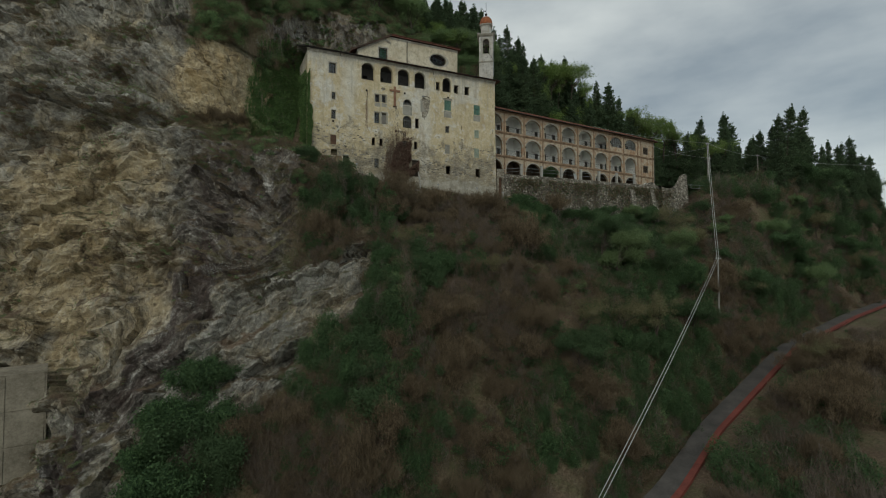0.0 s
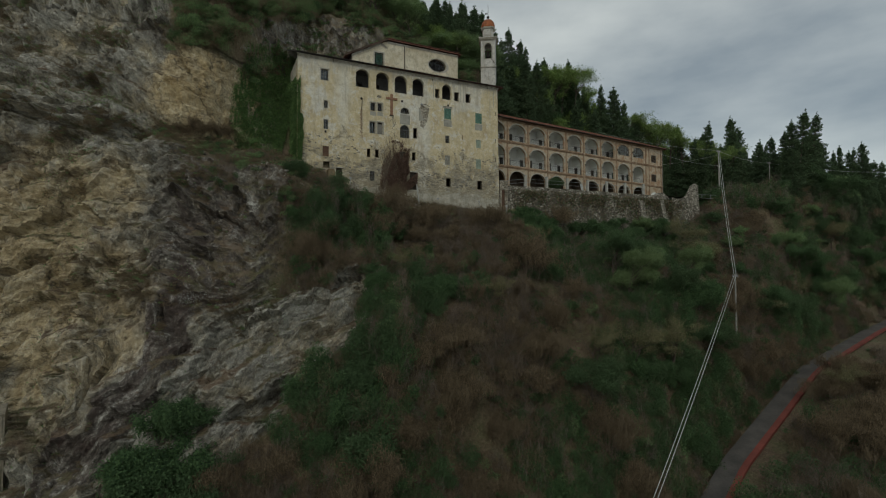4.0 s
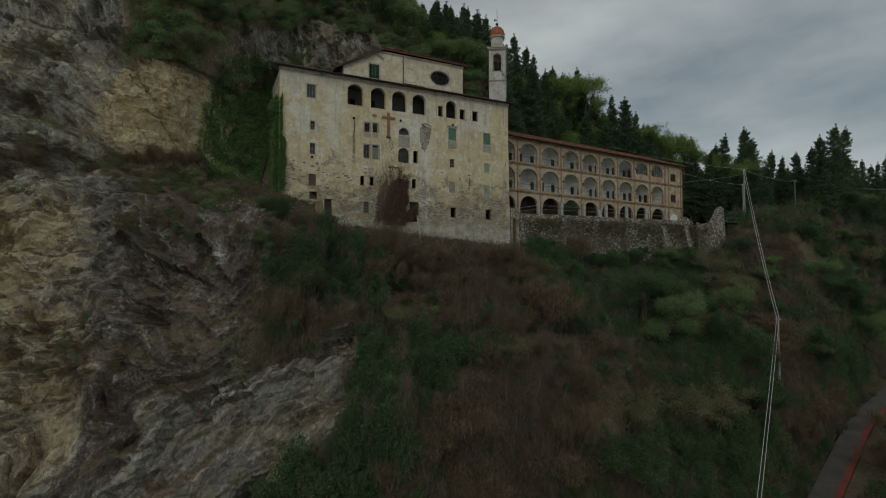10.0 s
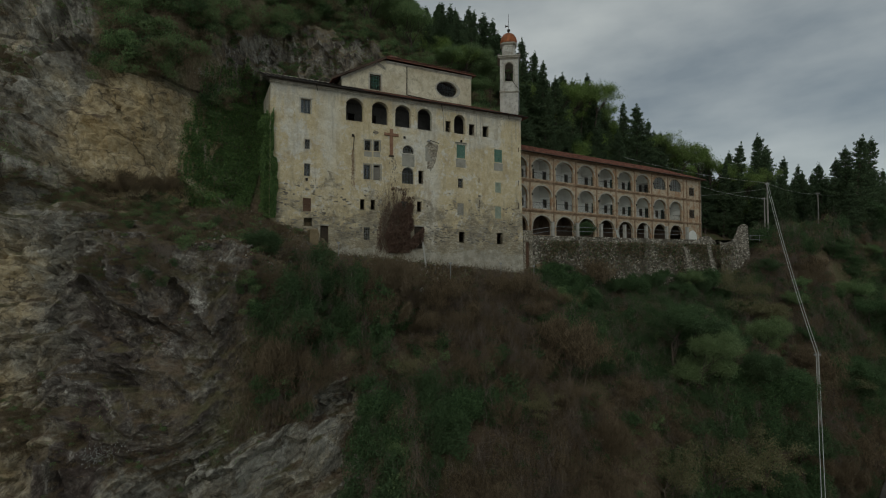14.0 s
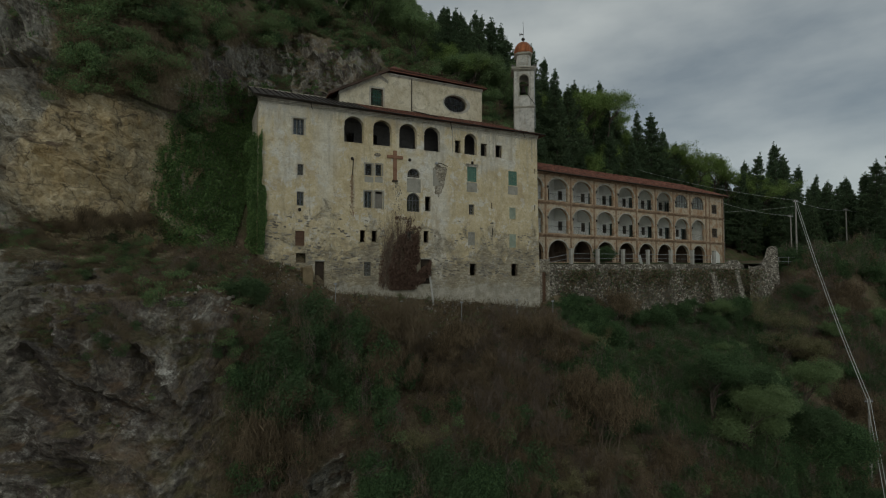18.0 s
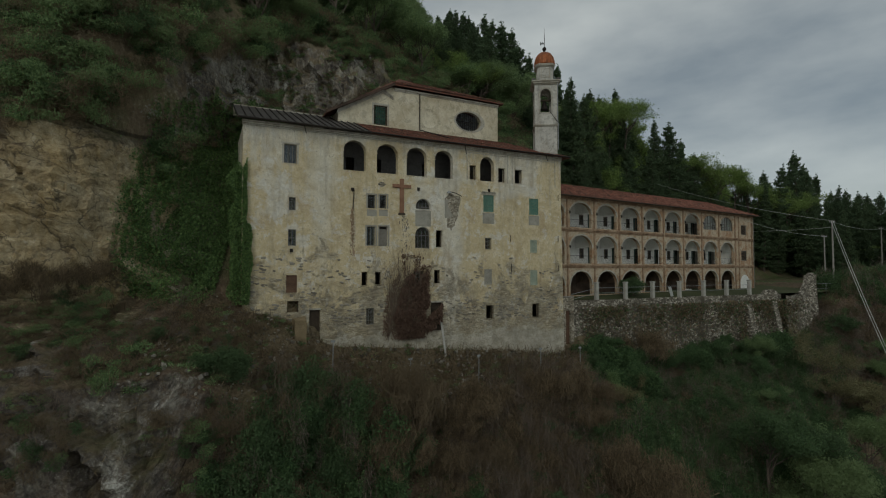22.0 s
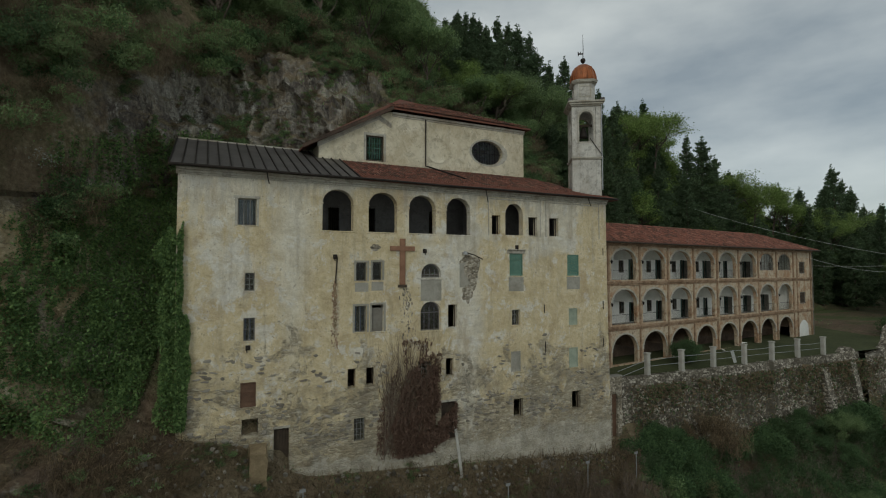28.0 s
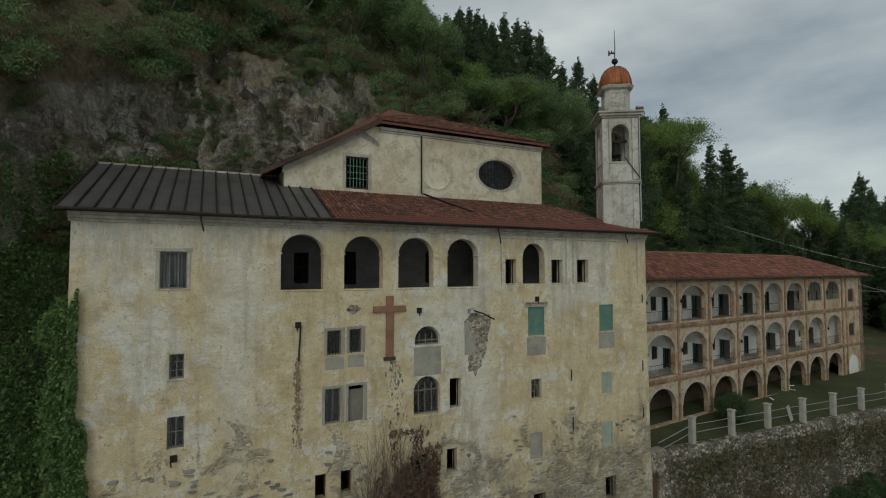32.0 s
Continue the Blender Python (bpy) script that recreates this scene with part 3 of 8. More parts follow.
# ---- mesh building ----
class Geo:
    """Vertices and faces that become one mesh object."""

    def __init__(self):
        self.v, self.f = [], []

    def add(self, verts, faces):
        k = len(self.v)
        self.v.extend(verts)
        self.f.extend(tuple(i + k for i in face) for face in faces)
        return self

    def box(self, x0, x1, y0, y1, z0, z1, bevel=0.0):
        if bevel <= 0:
            return self.add([(x0, y0, z0), (x1, y0, z0), (x1, y1, z0), (x0, y1, z0), (x0, y0, z1), (x1, y0, z1), (x1, y1, z1), (x0, y1, z1)],
                            [(0, 3, 2, 1), (4, 5, 6, 7), (0, 1, 5, 4), (1, 2, 6, 5), (2, 3, 7, 6), (3, 0, 4, 7)])
        bm = bmesh.new()
        bmesh.ops.create_cube(bm, size=1.0, matrix=Matrix.Translation(((x0 + x1) / 2, (y0 + y1) / 2, (z0 + z1) / 2)) @ Matrix.Diagonal((x1 - x0, y1 - y0, z1 - z0, 1)))
        bmesh.ops.bevel(bm, geom=bm.edges[:], offset=bevel, segments=1, affect="EDGES")
        bm.verts.index_update()
        self.add([tuple(q.co) for q in bm.verts], [tuple(q.index for q in f.verts) for f in bm.faces])
        bm.free()
        return self

    def tube(self, path, radii, sides=6, close=True):
        """A tube along a path; radii a number or one a point."""
        pts = [Vector(p) for p in path]
        if isinstance(radii, (int, float)):
            radii = [radii] * len(pts)
        k = len(self.v)
        for i, p in enumerate(pts):
            d = (pts[min(i + 1, len(pts) - 1)] - pts[max(i - 1, 0)])
            d = d.normalized() if d.length > 1e-6 else Vector((0, 0, 1))
            a = d.orthogonal().normalized() if abs(d.z) > 0.95 else d.cross(Vector((0, 0, 1))).normalized()
            b = d.cross(a)
            for j in range(sides):
                w = 2 * math.pi * j / sides
                self.v.append(tuple(p + (a * math.cos(w) + b * math.sin(w)) * radii[i]))
        for i in range(len(pts) - 1):
            for j in range(sides):
                q = (j + 1) % sides
                self.f.append((k + i * sides + j, k + i * sides + q, k + (i + 1) * sides + q, k + (i + 1) * sides + j))
        if close:
            self.f.append(tuple(k + j for j in range(sides))[::-1])
            self.f.append(tuple(k + (len(pts) - 1) * sides + j for j in range(sides)))
        return self

    def lathe(self, cx, cy, profile, sides=12, turn=0.0):
        """Rings of (radius, z) round an upright axis."""
        k = len(self.v)
        for r, z in profile:
            for j in range(sides):
                w = 2 * math.pi * j / sides + turn
                self.v.append((cx + r * math.cos(w), cy + r * math.sin(w), z))
        for i in range(len(profile) - 1):
            for j in range(sides):
                q = (j + 1) % sides
                self.f.append((k + i * sides + j, k + i * sides + q, k + (i + 1) * sides + q, k + (i + 1) * sides + j))
        self.f.append(tuple(k + j for j in range(sides))[::-1])
        self.f.append(tuple(k + (len(profile) - 1) * sides + j for j in range(sides)))
        return self

    def wall(self, outline, holes, y0, depth):
        """An upright sheet in x and z at y0 with openings cut through it, their reveals running back by depth."""
        bm = bmesh.new()
        edges = []
        for loop in [outline, *holes]:
            vs = [bm.verts.new((x, y0, z)) for x, z in loop]
            edges += [bm.edges.new((vs[i], vs[(i + 1) % len(vs)])) for i in range(len(vs))]
        bmesh.ops.triangle_fill(bm, use_beauty=True, use_dissolve=False, edges=edges, normal=(0, -1, 0))
        bm.verts.index_update()
        vs = [tuple(q.co) for q in bm.verts]
        fs = [tuple(q.index for q in f.verts) for f in bm.faces]
        bm.free()
        self.add(vs, fs)
        self.add([(x, y + depth, z) for x, y, z in vs], [f[::-1] for f in fs])
        for loop in [outline, *holes]:
            m = len(loop)
            self.add([(x, y0, z) for x, z in loop] + [(x, y0 + depth, z) for x, z in loop], [(i, (i + 1) % m, (i + 1) % m + m, i + m) for i in range(m)])
        return self

    def put(self, name, material, parent=None, label="", smooth=False):
        seen, back, verts = {}, [], []
        for q in self.v:
            key = (round(q[0], 4), round(q[1], 4), round(q[2], 4))
            if key not in seen:
                seen[key] = len(verts)
                verts.append(q)
            back.append(seen[key])
        faces = []
        for f in self.f:
            f = [back[i] for i in f]
            f = [i for k, i in enumerate(f) if i != f[k - 1]]
            if len(f) > 2:
                faces.append(f)
        me = bpy.data.meshes.new(name)
        me.from_pydata(verts, [], faces)
        me.materials.append(material)
        if smooth:
            me.shade_smooth()
        ob = new(name, me)
        if parent is not None:
            ob.parent = parent
        if label:
            ob["label"] = label
        return ob


def thing(name, m, label, category, group="", kind=""):
    ob = new(name)
    ob.matrix_world = m
    ob.empty_display_size = 0.3
    return tagged(ob, label, category, group, kind)


def share(ob, parent, name, m):
    """Another object on the same mesh."""
    o = new(name, ob.data)
    o.parent = parent
    o.matrix_local = m
    return o


def arch(x0, x1, z0, spring, top, n=12):
    """An opening with an arched head, anticlockwise."""
    c, r = (x0 + x1) / 2, (x1 - x0) / 2
    pts = [(x0, z0), (x1, z0)]
    for i in range(n + 1):
        a = math.pi * i / n
        pts.append((c + r * math.cos(a), spring + (top - spring) * math.sin(a)))
    return pts


def rect(x0, x1, z0, z1):
    return [(x0, z0), (x1, z0), (x1, z1), (x0, z1)]


def ellipse(cx, cz, rx, rz, n=24):
    return [(cx + rx * math.cos(2 * math.pi * i / n), cz + rz * math.sin(2 * math.pi * i / n)) for i in range(n)]


FACADE = Matrix(((0.9071, -0.4209, 0, -19.08), (0.4209, 0.9071, 0, 69.06), (0, 0, 1, 0), (0, 0, 0, 1)))
WING = Matrix(((0.8547, -0.5191, 0, 29.03), (0.5191, 0.8547, 0, 99.19), (0, 0, 1, 0), (0, 0, 0, 1)))


# ---- the hillside: one skin, drawn as profiles from the valley up to the far ridge ----
def soft(x, xs, vs):
    """Smooth blend between a few knots."""
    return sum(np.interp(x + o, xs, vs) for o in (-1.1, -0.55, 0.0, 0.55, 1.1)) / 5


def profile(x):
    """The (y, z) knees of the hillside at x, from valley floor to far ridge."""
    near = (-60.0, -14.0)
    road_y = soft(x, (-60, -25, -5, 12, 21.9, 31.9, 55, 80, 130, 220), (46, 39, 39, 43.2, 51.2, 62.2, 81.5, 99.5, 135, 200))
    road_z = soft(x, (-60, -25, -5, 12, 21.9, 31.9, 55, 80, 130, 220), (-2, 4, 4, 5, 7.6, 10.0, 16.6, 19.8, 24, 30))
    low = (road_y - 4.5, road_z - 0.3)
    toe = (road_y + 1.5, road_z + 0.2)
    mid = (soft(x, (-70, -42, -30, -24, -16, -11, -4, 10, 20, 30, 45, 60, 100, 220), (54, 54, 52.5, 52, 52, 54.5, 54, 63, 67, 70, 82, 92, 120, 210)),
           soft(x, (-70, -42, -30, -24, -16, -11, -4, 10, 20, 30, 45, 60, 100, 220), (25, 28, 30, 29, 26.5, 28, 27, 28, 28, 28, 27.5, 28, 32, 36)))
    lip = (soft(x, (-70, -42, -35, -30, -24, -19, -13, -5, 5, 10, 16, 30, 42, 50, 56, 70, 110, 220), (57, 56, 56, 56, 56, 58.5, 62.5, 69, 75.5, 79, 86.8, 94.4, 100.2, 100.4, 102.5, 106, 132, 215)),
           soft(x, (-70, -42, -35, -30, -24, -19, -13, -5, 5, 10, 16, 30, 42, 50, 56, 70, 110, 220), (48, 47, 46, 44.5, 43.5, 44.0, 40.5, 39.0, 39.0, 39.2, 38.6, 38.8, 39.8, 41.5, 45.2, 46.5, 47, 46)))
    base = (soft(x, (-70, -36, -31, -27.4, -25.6, -22, -18, -12, 0, 9, 14, 30, 42, 50, 58, 75, 110, 220), (60, 58.8, 59.3, 61.5, 68.0, 69.2, 69.6, 72.4, 78.0, 82.4, 87.2, 95.7, 102.2, 103.2, 107, 113, 138, 225)),
            soft(x, (-70, -36, -31, -27.4, -25.6, -22, -18, -15.4, -13.6, 0, 9, 14, 30, 42, 50, 58, 75, 110, 220), (60, 52.5, 51.5, 51, 50.0, 48.0, 45.9, 45.4, 43.2, 41.9, 40.8, 43.6, 44.6, 45.2, 45.4, 46.8, 47.0, 47.5, 46)))
    foot = (soft(x, (-70, -34, -29, -27.0, -25.3, -22.5, -16, -8, 4, 12, 24, 45, 75, 110, 220), (66, 61.5, 62.6, 65.0, 72.0, 77.3, 80.2, 86, 93, 98, 111, 124, 140, 165, 250)),
            soft(x, (-70, -34, -29, -27.0, -25.3, -22.5, -16, -8, 4, 12, 24, 45, 75, 110, 220), (69, 61, 60.0, 59.0, 60.0, 62.0, 62.5, 62.5, 58, 46.5, 46.5, 46.5, 47.5, 48.0, 48)))
    hill = (soft(x, (-90, -50, -30, -20, -10, 2, 19, 40, 75, 110, 220), (98, 88, 84, 90, 97, 113, 126, 152, 172, 200, 290)),
            soft(x, (-90, -50, -30, -20, -10, 2, 19, 40, 75, 110, 220), (110, 92, 82, 80, 79, 78, 71, 70, 60, 54, 52)))
    far = (soft(x, (-120, -30, 0, 40, 100, 220), (190, 180, 190, 230, 270, 420)), soft(x, (-120, -30, 0, 40, 100, 220), (175, 150, 118, 84, 62, 54)))
    end = (1200.0, 50.0)
    return [near, low, toe, mid, lip, base, foot, hill, far, end]


PROFILES = {}


def hillside(x, s):
    """A point of the skin: x, and s from 0 in the valley to 9 on the far ridge."""
    key = round(x * 5)
    if key not in PROFILES:
        PROFILES[key] = profile(key / 5)
    knees = PROFILES[key]
    i = min(int(s), 8)
    f = s - i
    (y0, z0), (y1, z1) = knees[i], knees[i + 1]
    fy = f ** 2.1 if i == 6 and x < 8 else f
    return y0 + (y1 - y0) * fy, z0 + (z1 - z0) * f


def bump(c, lo, hi, edge):
    """1 between lo and hi, falling to 0 over edge."""
    return max(0.0, min(1.0, (c - lo) / edge + 1.0)) * max(0.0, min(1.0, (hi - c) / edge + 1.0))


def rockiness(x, s):
    """How bare the rock is."""
    cliff = bump(x, -90, -24.5 + 2.5 * noise.noise((s * 3, x * 0.1, 1)), 4) * bump(s, 1.9, 5.8 + 0.75 * bump(x, -90, -35.5, 4), 0.3)
    rib = bump(x, -32, -7.8 + 2 * noise.noise((s * 4, 2, 1)), 2.0) * bump(s, 2.25 + 0.035 * (x + 28), 3.0 + 0.035 * (x + 20), 0.10)
    nose = bump(x, -29, -18, 3) * bump(s, 2.9, 4.1, 0.15) * 0.62
    back = bump(x, -25, 1, 2) * bump(s, 5.95, soft(x, (-26, -23, -18, -12, -5, 3), (6.3, 6.5, 6.7, 6.74, 6.6, 6.35)) + 0.06 * noise.noise((x * 0.3, 0, 3)), 0.06) * (0.75 + 0.3 * noise.noise((x * 0.25, s * 5, 8)))
    return min(1.0, max(cliff, rib, nose, back))


def slatiness(x, s):
    """Where the rock is dark and thin-bedded."""
    streak = bump(x, -36, -24, 2) * bump(s - (2.3 + 0.1 * (x + 33)), -0.16, 0.14, 0.06)
    rib = bump(x, -30, -6, 2) * bump(s, 2.25 + 0.035 * (x + 28), 3.02 + 0.035 * (x + 20), 0.08)
    under = 0.6 * bump(x, -26, -15, 7) * bump(s, 2.95, 4.3, 0.3) * (1 - rib)
    return max(streak, under, 0.40 * bump(x, -28, 6, 3) * bump(s, 6.0, 7.0, 0.1), 0.3 * bump(x, -34, -28, 3) * bump(s, 6.0, 7, 0.2))


def dip(x, s):
    """How steeply the beds climb towards the right: level in the cliff, folded down, then up along the rib."""
    high = bump(s, 4.55, 6.0, 0.35)
    fold = bump(x, -27.5, -19.5, 2.5) * bump(s, 2.95, 4.2, 0.25)
    rib = bump(x, -33, -5, 3) * bump(s, 1.5, 3.0 + 0.03 * (x + 20), 0.2)
    k = 0.12 * (1 - high) - 0.42 * high
    k = k * (1 - fold) - 0.6 * fold
    return k * (1 - rib) + 0.8 * rib


def bed_height(x, y, z, s):
    """Metres across the beds."""
    if s > 6:
        return x + 0.28 * z + 1.2 * noise.noise((x * 0.2, z * 0.12, 4.0))
    warp = 1.6 * noise.noise((x * 0.09, y * 0.09, z * 0.09)) + 0.8 * noise.noise((x * 0.35, y * 0.35, z * 0.35))
    return z - dip(x, s) * (x + 25) + warp


def facet(q, power):
    """Slabs with flat, differently tilted faces."""
    _, near = noise.voronoi(q)
    c = near[0]
    way = noise.noise_vector(c * 5.7 + Vector((0.3, 0.7, 0.1)))
    return (way.x * 1.5 + (q - c).dot(way) * 1.7) * power


def ledge(q):
    """One bed's profile: a slow swell and a quick undercut."""
    f = q % 1.0
    return (f / 0.82 if f < 0.82 else (1 - f) / 0.18) - 0.5


def skin(x, s):
    """The hillside with its crags: the point and how rocky it is."""
    y, z = hillside(x, s)
    r = rockiness(x, s)
    p = Vector((x, y, z))
    rough = 0.0
    if 1.2 < s < 8:
        bluff = bump(x, -35, -25, 2) * bump(s, 4.65, 5.9, 0.15)
        if r > 0.02:
            b = bed_height(x, y, z, s)
            if s > 6:
                big, thin = facet(Vector((b / 2.2, y / 3.0, z / 5.0)), 1.0), facet(Vector((b / 0.85, y / 1.2, z / 2.2)), 0.62)
                beds = ledge(b / 2.6) * 0.9 * (0.4 + abs(noise.noise(p * 0.25)) * 1.6) + ledge(b / 0.95 + 0.4) * 0.5
            else:
                big, thin = facet(Vector((x / 5.5, y / 4.0, b / 3.0)), 1.25 - 0.5 * bluff), facet(Vector((x / 2.2 + 7, y / 1.8, b / 0.95)), 0.40 - 0.15 * bluff)
                fade = 0.35 + 1.7 * abs(noise.noise(Vector((x * 0.16, y * 0.16, b * 0.3))))
                beds = (ledge(b / 3.1) * 0.95 + ledge(b / 1.15 + 0.3) * 0.42) * fade * (1 - 0.6 * bluff)
            rough = r * (big + thin + beds)
        q = Vector((x * 0.075 + z * 0.03, y * 0.07, z * 0.10 - x * 0.05))
        rough += (noise.ridged_multi_fractal(q, 1.0, 2.1, 3, 1.0, 1.6) - 1.0) * 1.7 * r
        rough += noise.fractal(p * 0.42, 0.9, 2.0, 5) * (0.30 * r + 0.38)
        rough += noise.noise(p * 0.13) * 1.2 * (1 - r)
        # an overhung ledge runs across the cliff
        if x < -22:
            led = (z - 47.5 - 0.16 * (x + 35) - 1.5 * noise.noise((x * 0.1, 0, 0))) / 1.6
            rough -= 2.6 * math.exp(-led * led) * r
        # the dark undercut seam that climbs to the left from the bluff's foot
        if x < -28:
            cr = (z - 49.9 - 0.62 * (-33.0 - x)) / 0.75
            rough -= 1.6 * math.exp(-cr * cr) * r * bump(x, -42, -32.5, 2)
        calm = bump(x, -21, 12, 2) * bump(s, 4.3, 5.9, 0.25) + bump(x, 9, 60, 3) * bump(s, 4.0, 5.9, 0.2)
        rough *= max(0.0, 1.0 - calm)
        if s < 2.2:
            rough *= (s - 1.2)
    return (x, y - rough * 0.9, z + rough * 0.3), r


def build_ground():
    xs = np.concatenate([np.linspace(-1500, -120, 10)[:-1], np.arange(-120, -62, 3.0), np.arange(-62, -7, 0.3), np.arange(-7, 62, 0.9), np.arange(62, 140, 3.0), np.linspace(140, 1500, 14)])
    ss = np.concatenate([np.linspace(0, 1.2, 10)[:-1], np.linspace(1.2, 2, 14)[:-1], np.linspace(2, 3, 84)[:-1], np.linspace(3, 4, 64)[:-1], np.linspace(4, 5, 36)[:-1], np.linspace(5, 6, 34)[:-1], np.linspace(6, 6.5, 44)[:-1], np.linspace(6.5, 7, 16)[:-1], np.linspace(7, 9, 16)])
    verts, rock, och, gra, sla, stra, bed = [], [], [], [], [], [], []
    for x in xs:
        xc = max(-150.0, min(230.0, x))
        for s in ss:
            (px, py, pz), r = skin(xc, s)
            if x != xc:
                fade = min(1.0, abs(x - xc) / 500)
                pz = pz * (1 - fade) + fade * (30 if s > 4 else -14)
            verts.append((float(x), float(py), float(pz)))
            rock.append(r)
            xw, sw = xc + 4.5 * noise.noise((xc * 0.10, s * 1.8, 7.0)) + 2.0 * noise.noise((xc * 0.3, s * 5.0, 3.0)), s + 0.22 * noise.noise((xc * 0.15, s * 2.5, 12.0))
            och.append(bump(xw, -46, -34, 9) * bump(sw, 2.85, 3.7, 0.35) * 0.5 + bump(xw, -31, -25, 3) * bump(sw, 4.5, 5.7, 0.3) * 0.95)
            sla.append(slatiness(xw, sw))
            bed.append(bed_height(xc, *hillside(xc, s), s))
            stra.append(0.75 * bump(xc, -80, 8, 5) * bump(s, 6.1, 7.6, 0.2) + 0.9 * bump(xc, -16, 11, 2) * bump(s, 4.2, 5.0, 0.25))
            gra.append(min(1.0, 0.55 + 0.45 * bump(s, 5.0, 6.2, 0.2) * bump(xc, 9, 200, 5) + 0.4 * bump(s, 6.2, 9, 0.2)))
    m = len(ss)
    faces = [(i * m + j, (i + 1) * m + j, (i + 1) * m + j + 1, i * m + j + 1) for i in range(len(xs) - 1) for j in range(m - 1)]
    me = bpy.data.meshes.new("ground")
    me.from_pydata(verts, [], faces)
    nz = np.empty(len(verts) * 3, dtype=np.float32)
    me.vertices.foreach_get("normal", nz)
    flat = np.clip((np.abs(nz.reshape(-1, 3)[:, 2]) - 0.42) / 0.35, 0, 1)
    rock = np.array(rock) * (1 - 0.7 * flat)
    for key, vals in (("rock", rock), ("ochre", och), ("grass", gra), ("slate", sla), ("straw", stra), ("bed", bed)):
        at = me.attributes.new(key, "FLOAT", "POINT")
        at.data.foreach_set("value", np.array(vals, dtype=np.float32))
    me.materials.append(M_ROCK)
    rk = np.array(rock)[np.array(faces)].mean(1)
    me.polygons.foreach_set("use_smooth", rk < 0.35)
    return tagged(new("ground", me), "steep limestone hillside with brown scrubby soil", "hillside", kind="structure")


build_ground()


def ribbon(name, side0, side1, lift, material, label):
    """A strip along the valley road, between two offsets from its middle."""
    g = Geo()
    rows = []
    for x in np.arange(-120, 200, 1.5):
        y0 = profile(x)[1][0] + 3.0
        rows.append(((x + side0 * 0.62, y0 - side0 * 0.78), (x + side1 * 0.62, y0 - side1 * 0.78), profile(x)[2][1]))
    for (ax, ay), (bx, by), z in rows:
        g.v += [(ax, ay, z + lift), (bx, by, z + lift), (ax, ay, z + lift - 0.35), (bx, by, z + lift - 0.35)]
    for i in range(len(rows) - 1):
        k = 4 * i
        g.f += [(k, k + 1, k + 5, k + 4), (k + 2, k, k + 4, k + 6), (k + 1, k + 3, k + 7, k + 5)]
    return tagged(g.put(name, material), label, "road", kind="structure")


ribbon("road", -0.7, 1.35, 0.30, M_ASPHALT, "narrow grey asphalt valley road")
ribbon("road_verge", 1.35, 2.0, 0.34, M_REDPAVE, "red paved strip along the road")


# ---- the sanctuary against the rock ----
sanctuary = thing("sanctuary", FACADE, "tall abandoned ochre sanctuary with flaking plaster above a ravine", "building")

LOGGIA = [(7.66, 9.60), (10.59, 12.54), (13.37, 15.32), (16.14, 18.02)]
# plain openings: u from, u to, z from, z to, and what fills them
OPENINGS = [
    (2.85, 3.86, 58.00, 59.55, "curtain"), (3.27, 3.82, 54.23, 55.27, "cross"), (3.24, 3.88, 51.36, 52.69, "half"),
    (3.14, 3.97, 47.63, 49.02, "brown"), (3.23, 4.12, 46.05, 46.95, "dark"), (4.97, 5.85, 43.3, 46.18, "door"),
    (9.80, 10.50, 54.73, 55.90, "bars"), (10.87, 11.51, 54.77, 55.93, "bars"), (9.72, 10.50, 51.50, 53.16, "casement"), (10.84, 11.62, 51.48, 53.21, "blind"),
    (9.30, 9.82, 48.11, 49.27, "dark"), (10.50, 11.02, 48.16, 49.25, "dark"), (9.72, 10.45, 44.75, 46.17, "grid"),
    (14.05, 15.04, 48.20, 49.35, "grid"), (16.26, 16.92, 51.49, 53.04, "dark"), (16.09, 16.68, 48.20, 49.40, "dark"), (15.75, 16.95, 43.9, 46.46, "door"),
    (19.78, 20.50, 58.00, 59.38, "dark"), (22.99, 23.81, 57.99, 59.38, "dark"), (24.92, 25.80, 58.00, 59.40, "dark"),
    (21.28, 22.44, 54.99, 56.62, "green"), (26.62, 27.76, 54.96, 56.60, "slats"), (21.47, 22.19, 51.37, 52.50, "cross"), (26.72, 27.58, 51.12, 52.42, "sage"),
    (21.36, 22.22, 48.00, 49.47, "sagegrey"), (26.70, 27.60, 47.85, 49.38, "sage"), (21.57, 22.40, 44.72, 46.02, "dark"), (26.94, 27.80, 44.65, 46.02, "dark"),
]
ARCHED = [(20.94, 22.50, 57.97, 59.46, 60.32), (14.27, 15.71, 54.90, 55.12, 55.86), (14.21, 15.70, 51.35, 52.55, 53.30)]

holes = [arch(a, b, 57.86, 59.55, 60.44) for a, b in LOGGIA] + [rect(a, b, c, d) for a, b, c, d, _ in OPENINGS] + [arch(*q) for q in ARCHED]
WALL_TOP = 61.02
outline = [(-0.12, 38.0), (31.0, 38.0), (30.95, 41.0), (30.66, 56.0), (30.66, WALL_TOP), (-0.2, WALL_TOP), (-0.22, 55.0), (-0.05, 46.0)]
Geo().wall(outline, holes, 0.0, 0.55).put("front_wall", M_FACADE, sanctuary, "flaking ochre plaster over rubble stone")
Geo().box(-0.14, 0.40, 0.56, 15.0, 38, 61.0).put("side_wall", M_FACADE, sanctuary)
Geo().box(30.1, 30.62, 0.56, 15.0, 38, 61.0).put("side_wall", M_FACADE, sanctuary)
Geo().box(-0.1, 30.6, 15.0, 15.5, 38, 63.0).put("back_wall", M_FACADE, sanctuary)
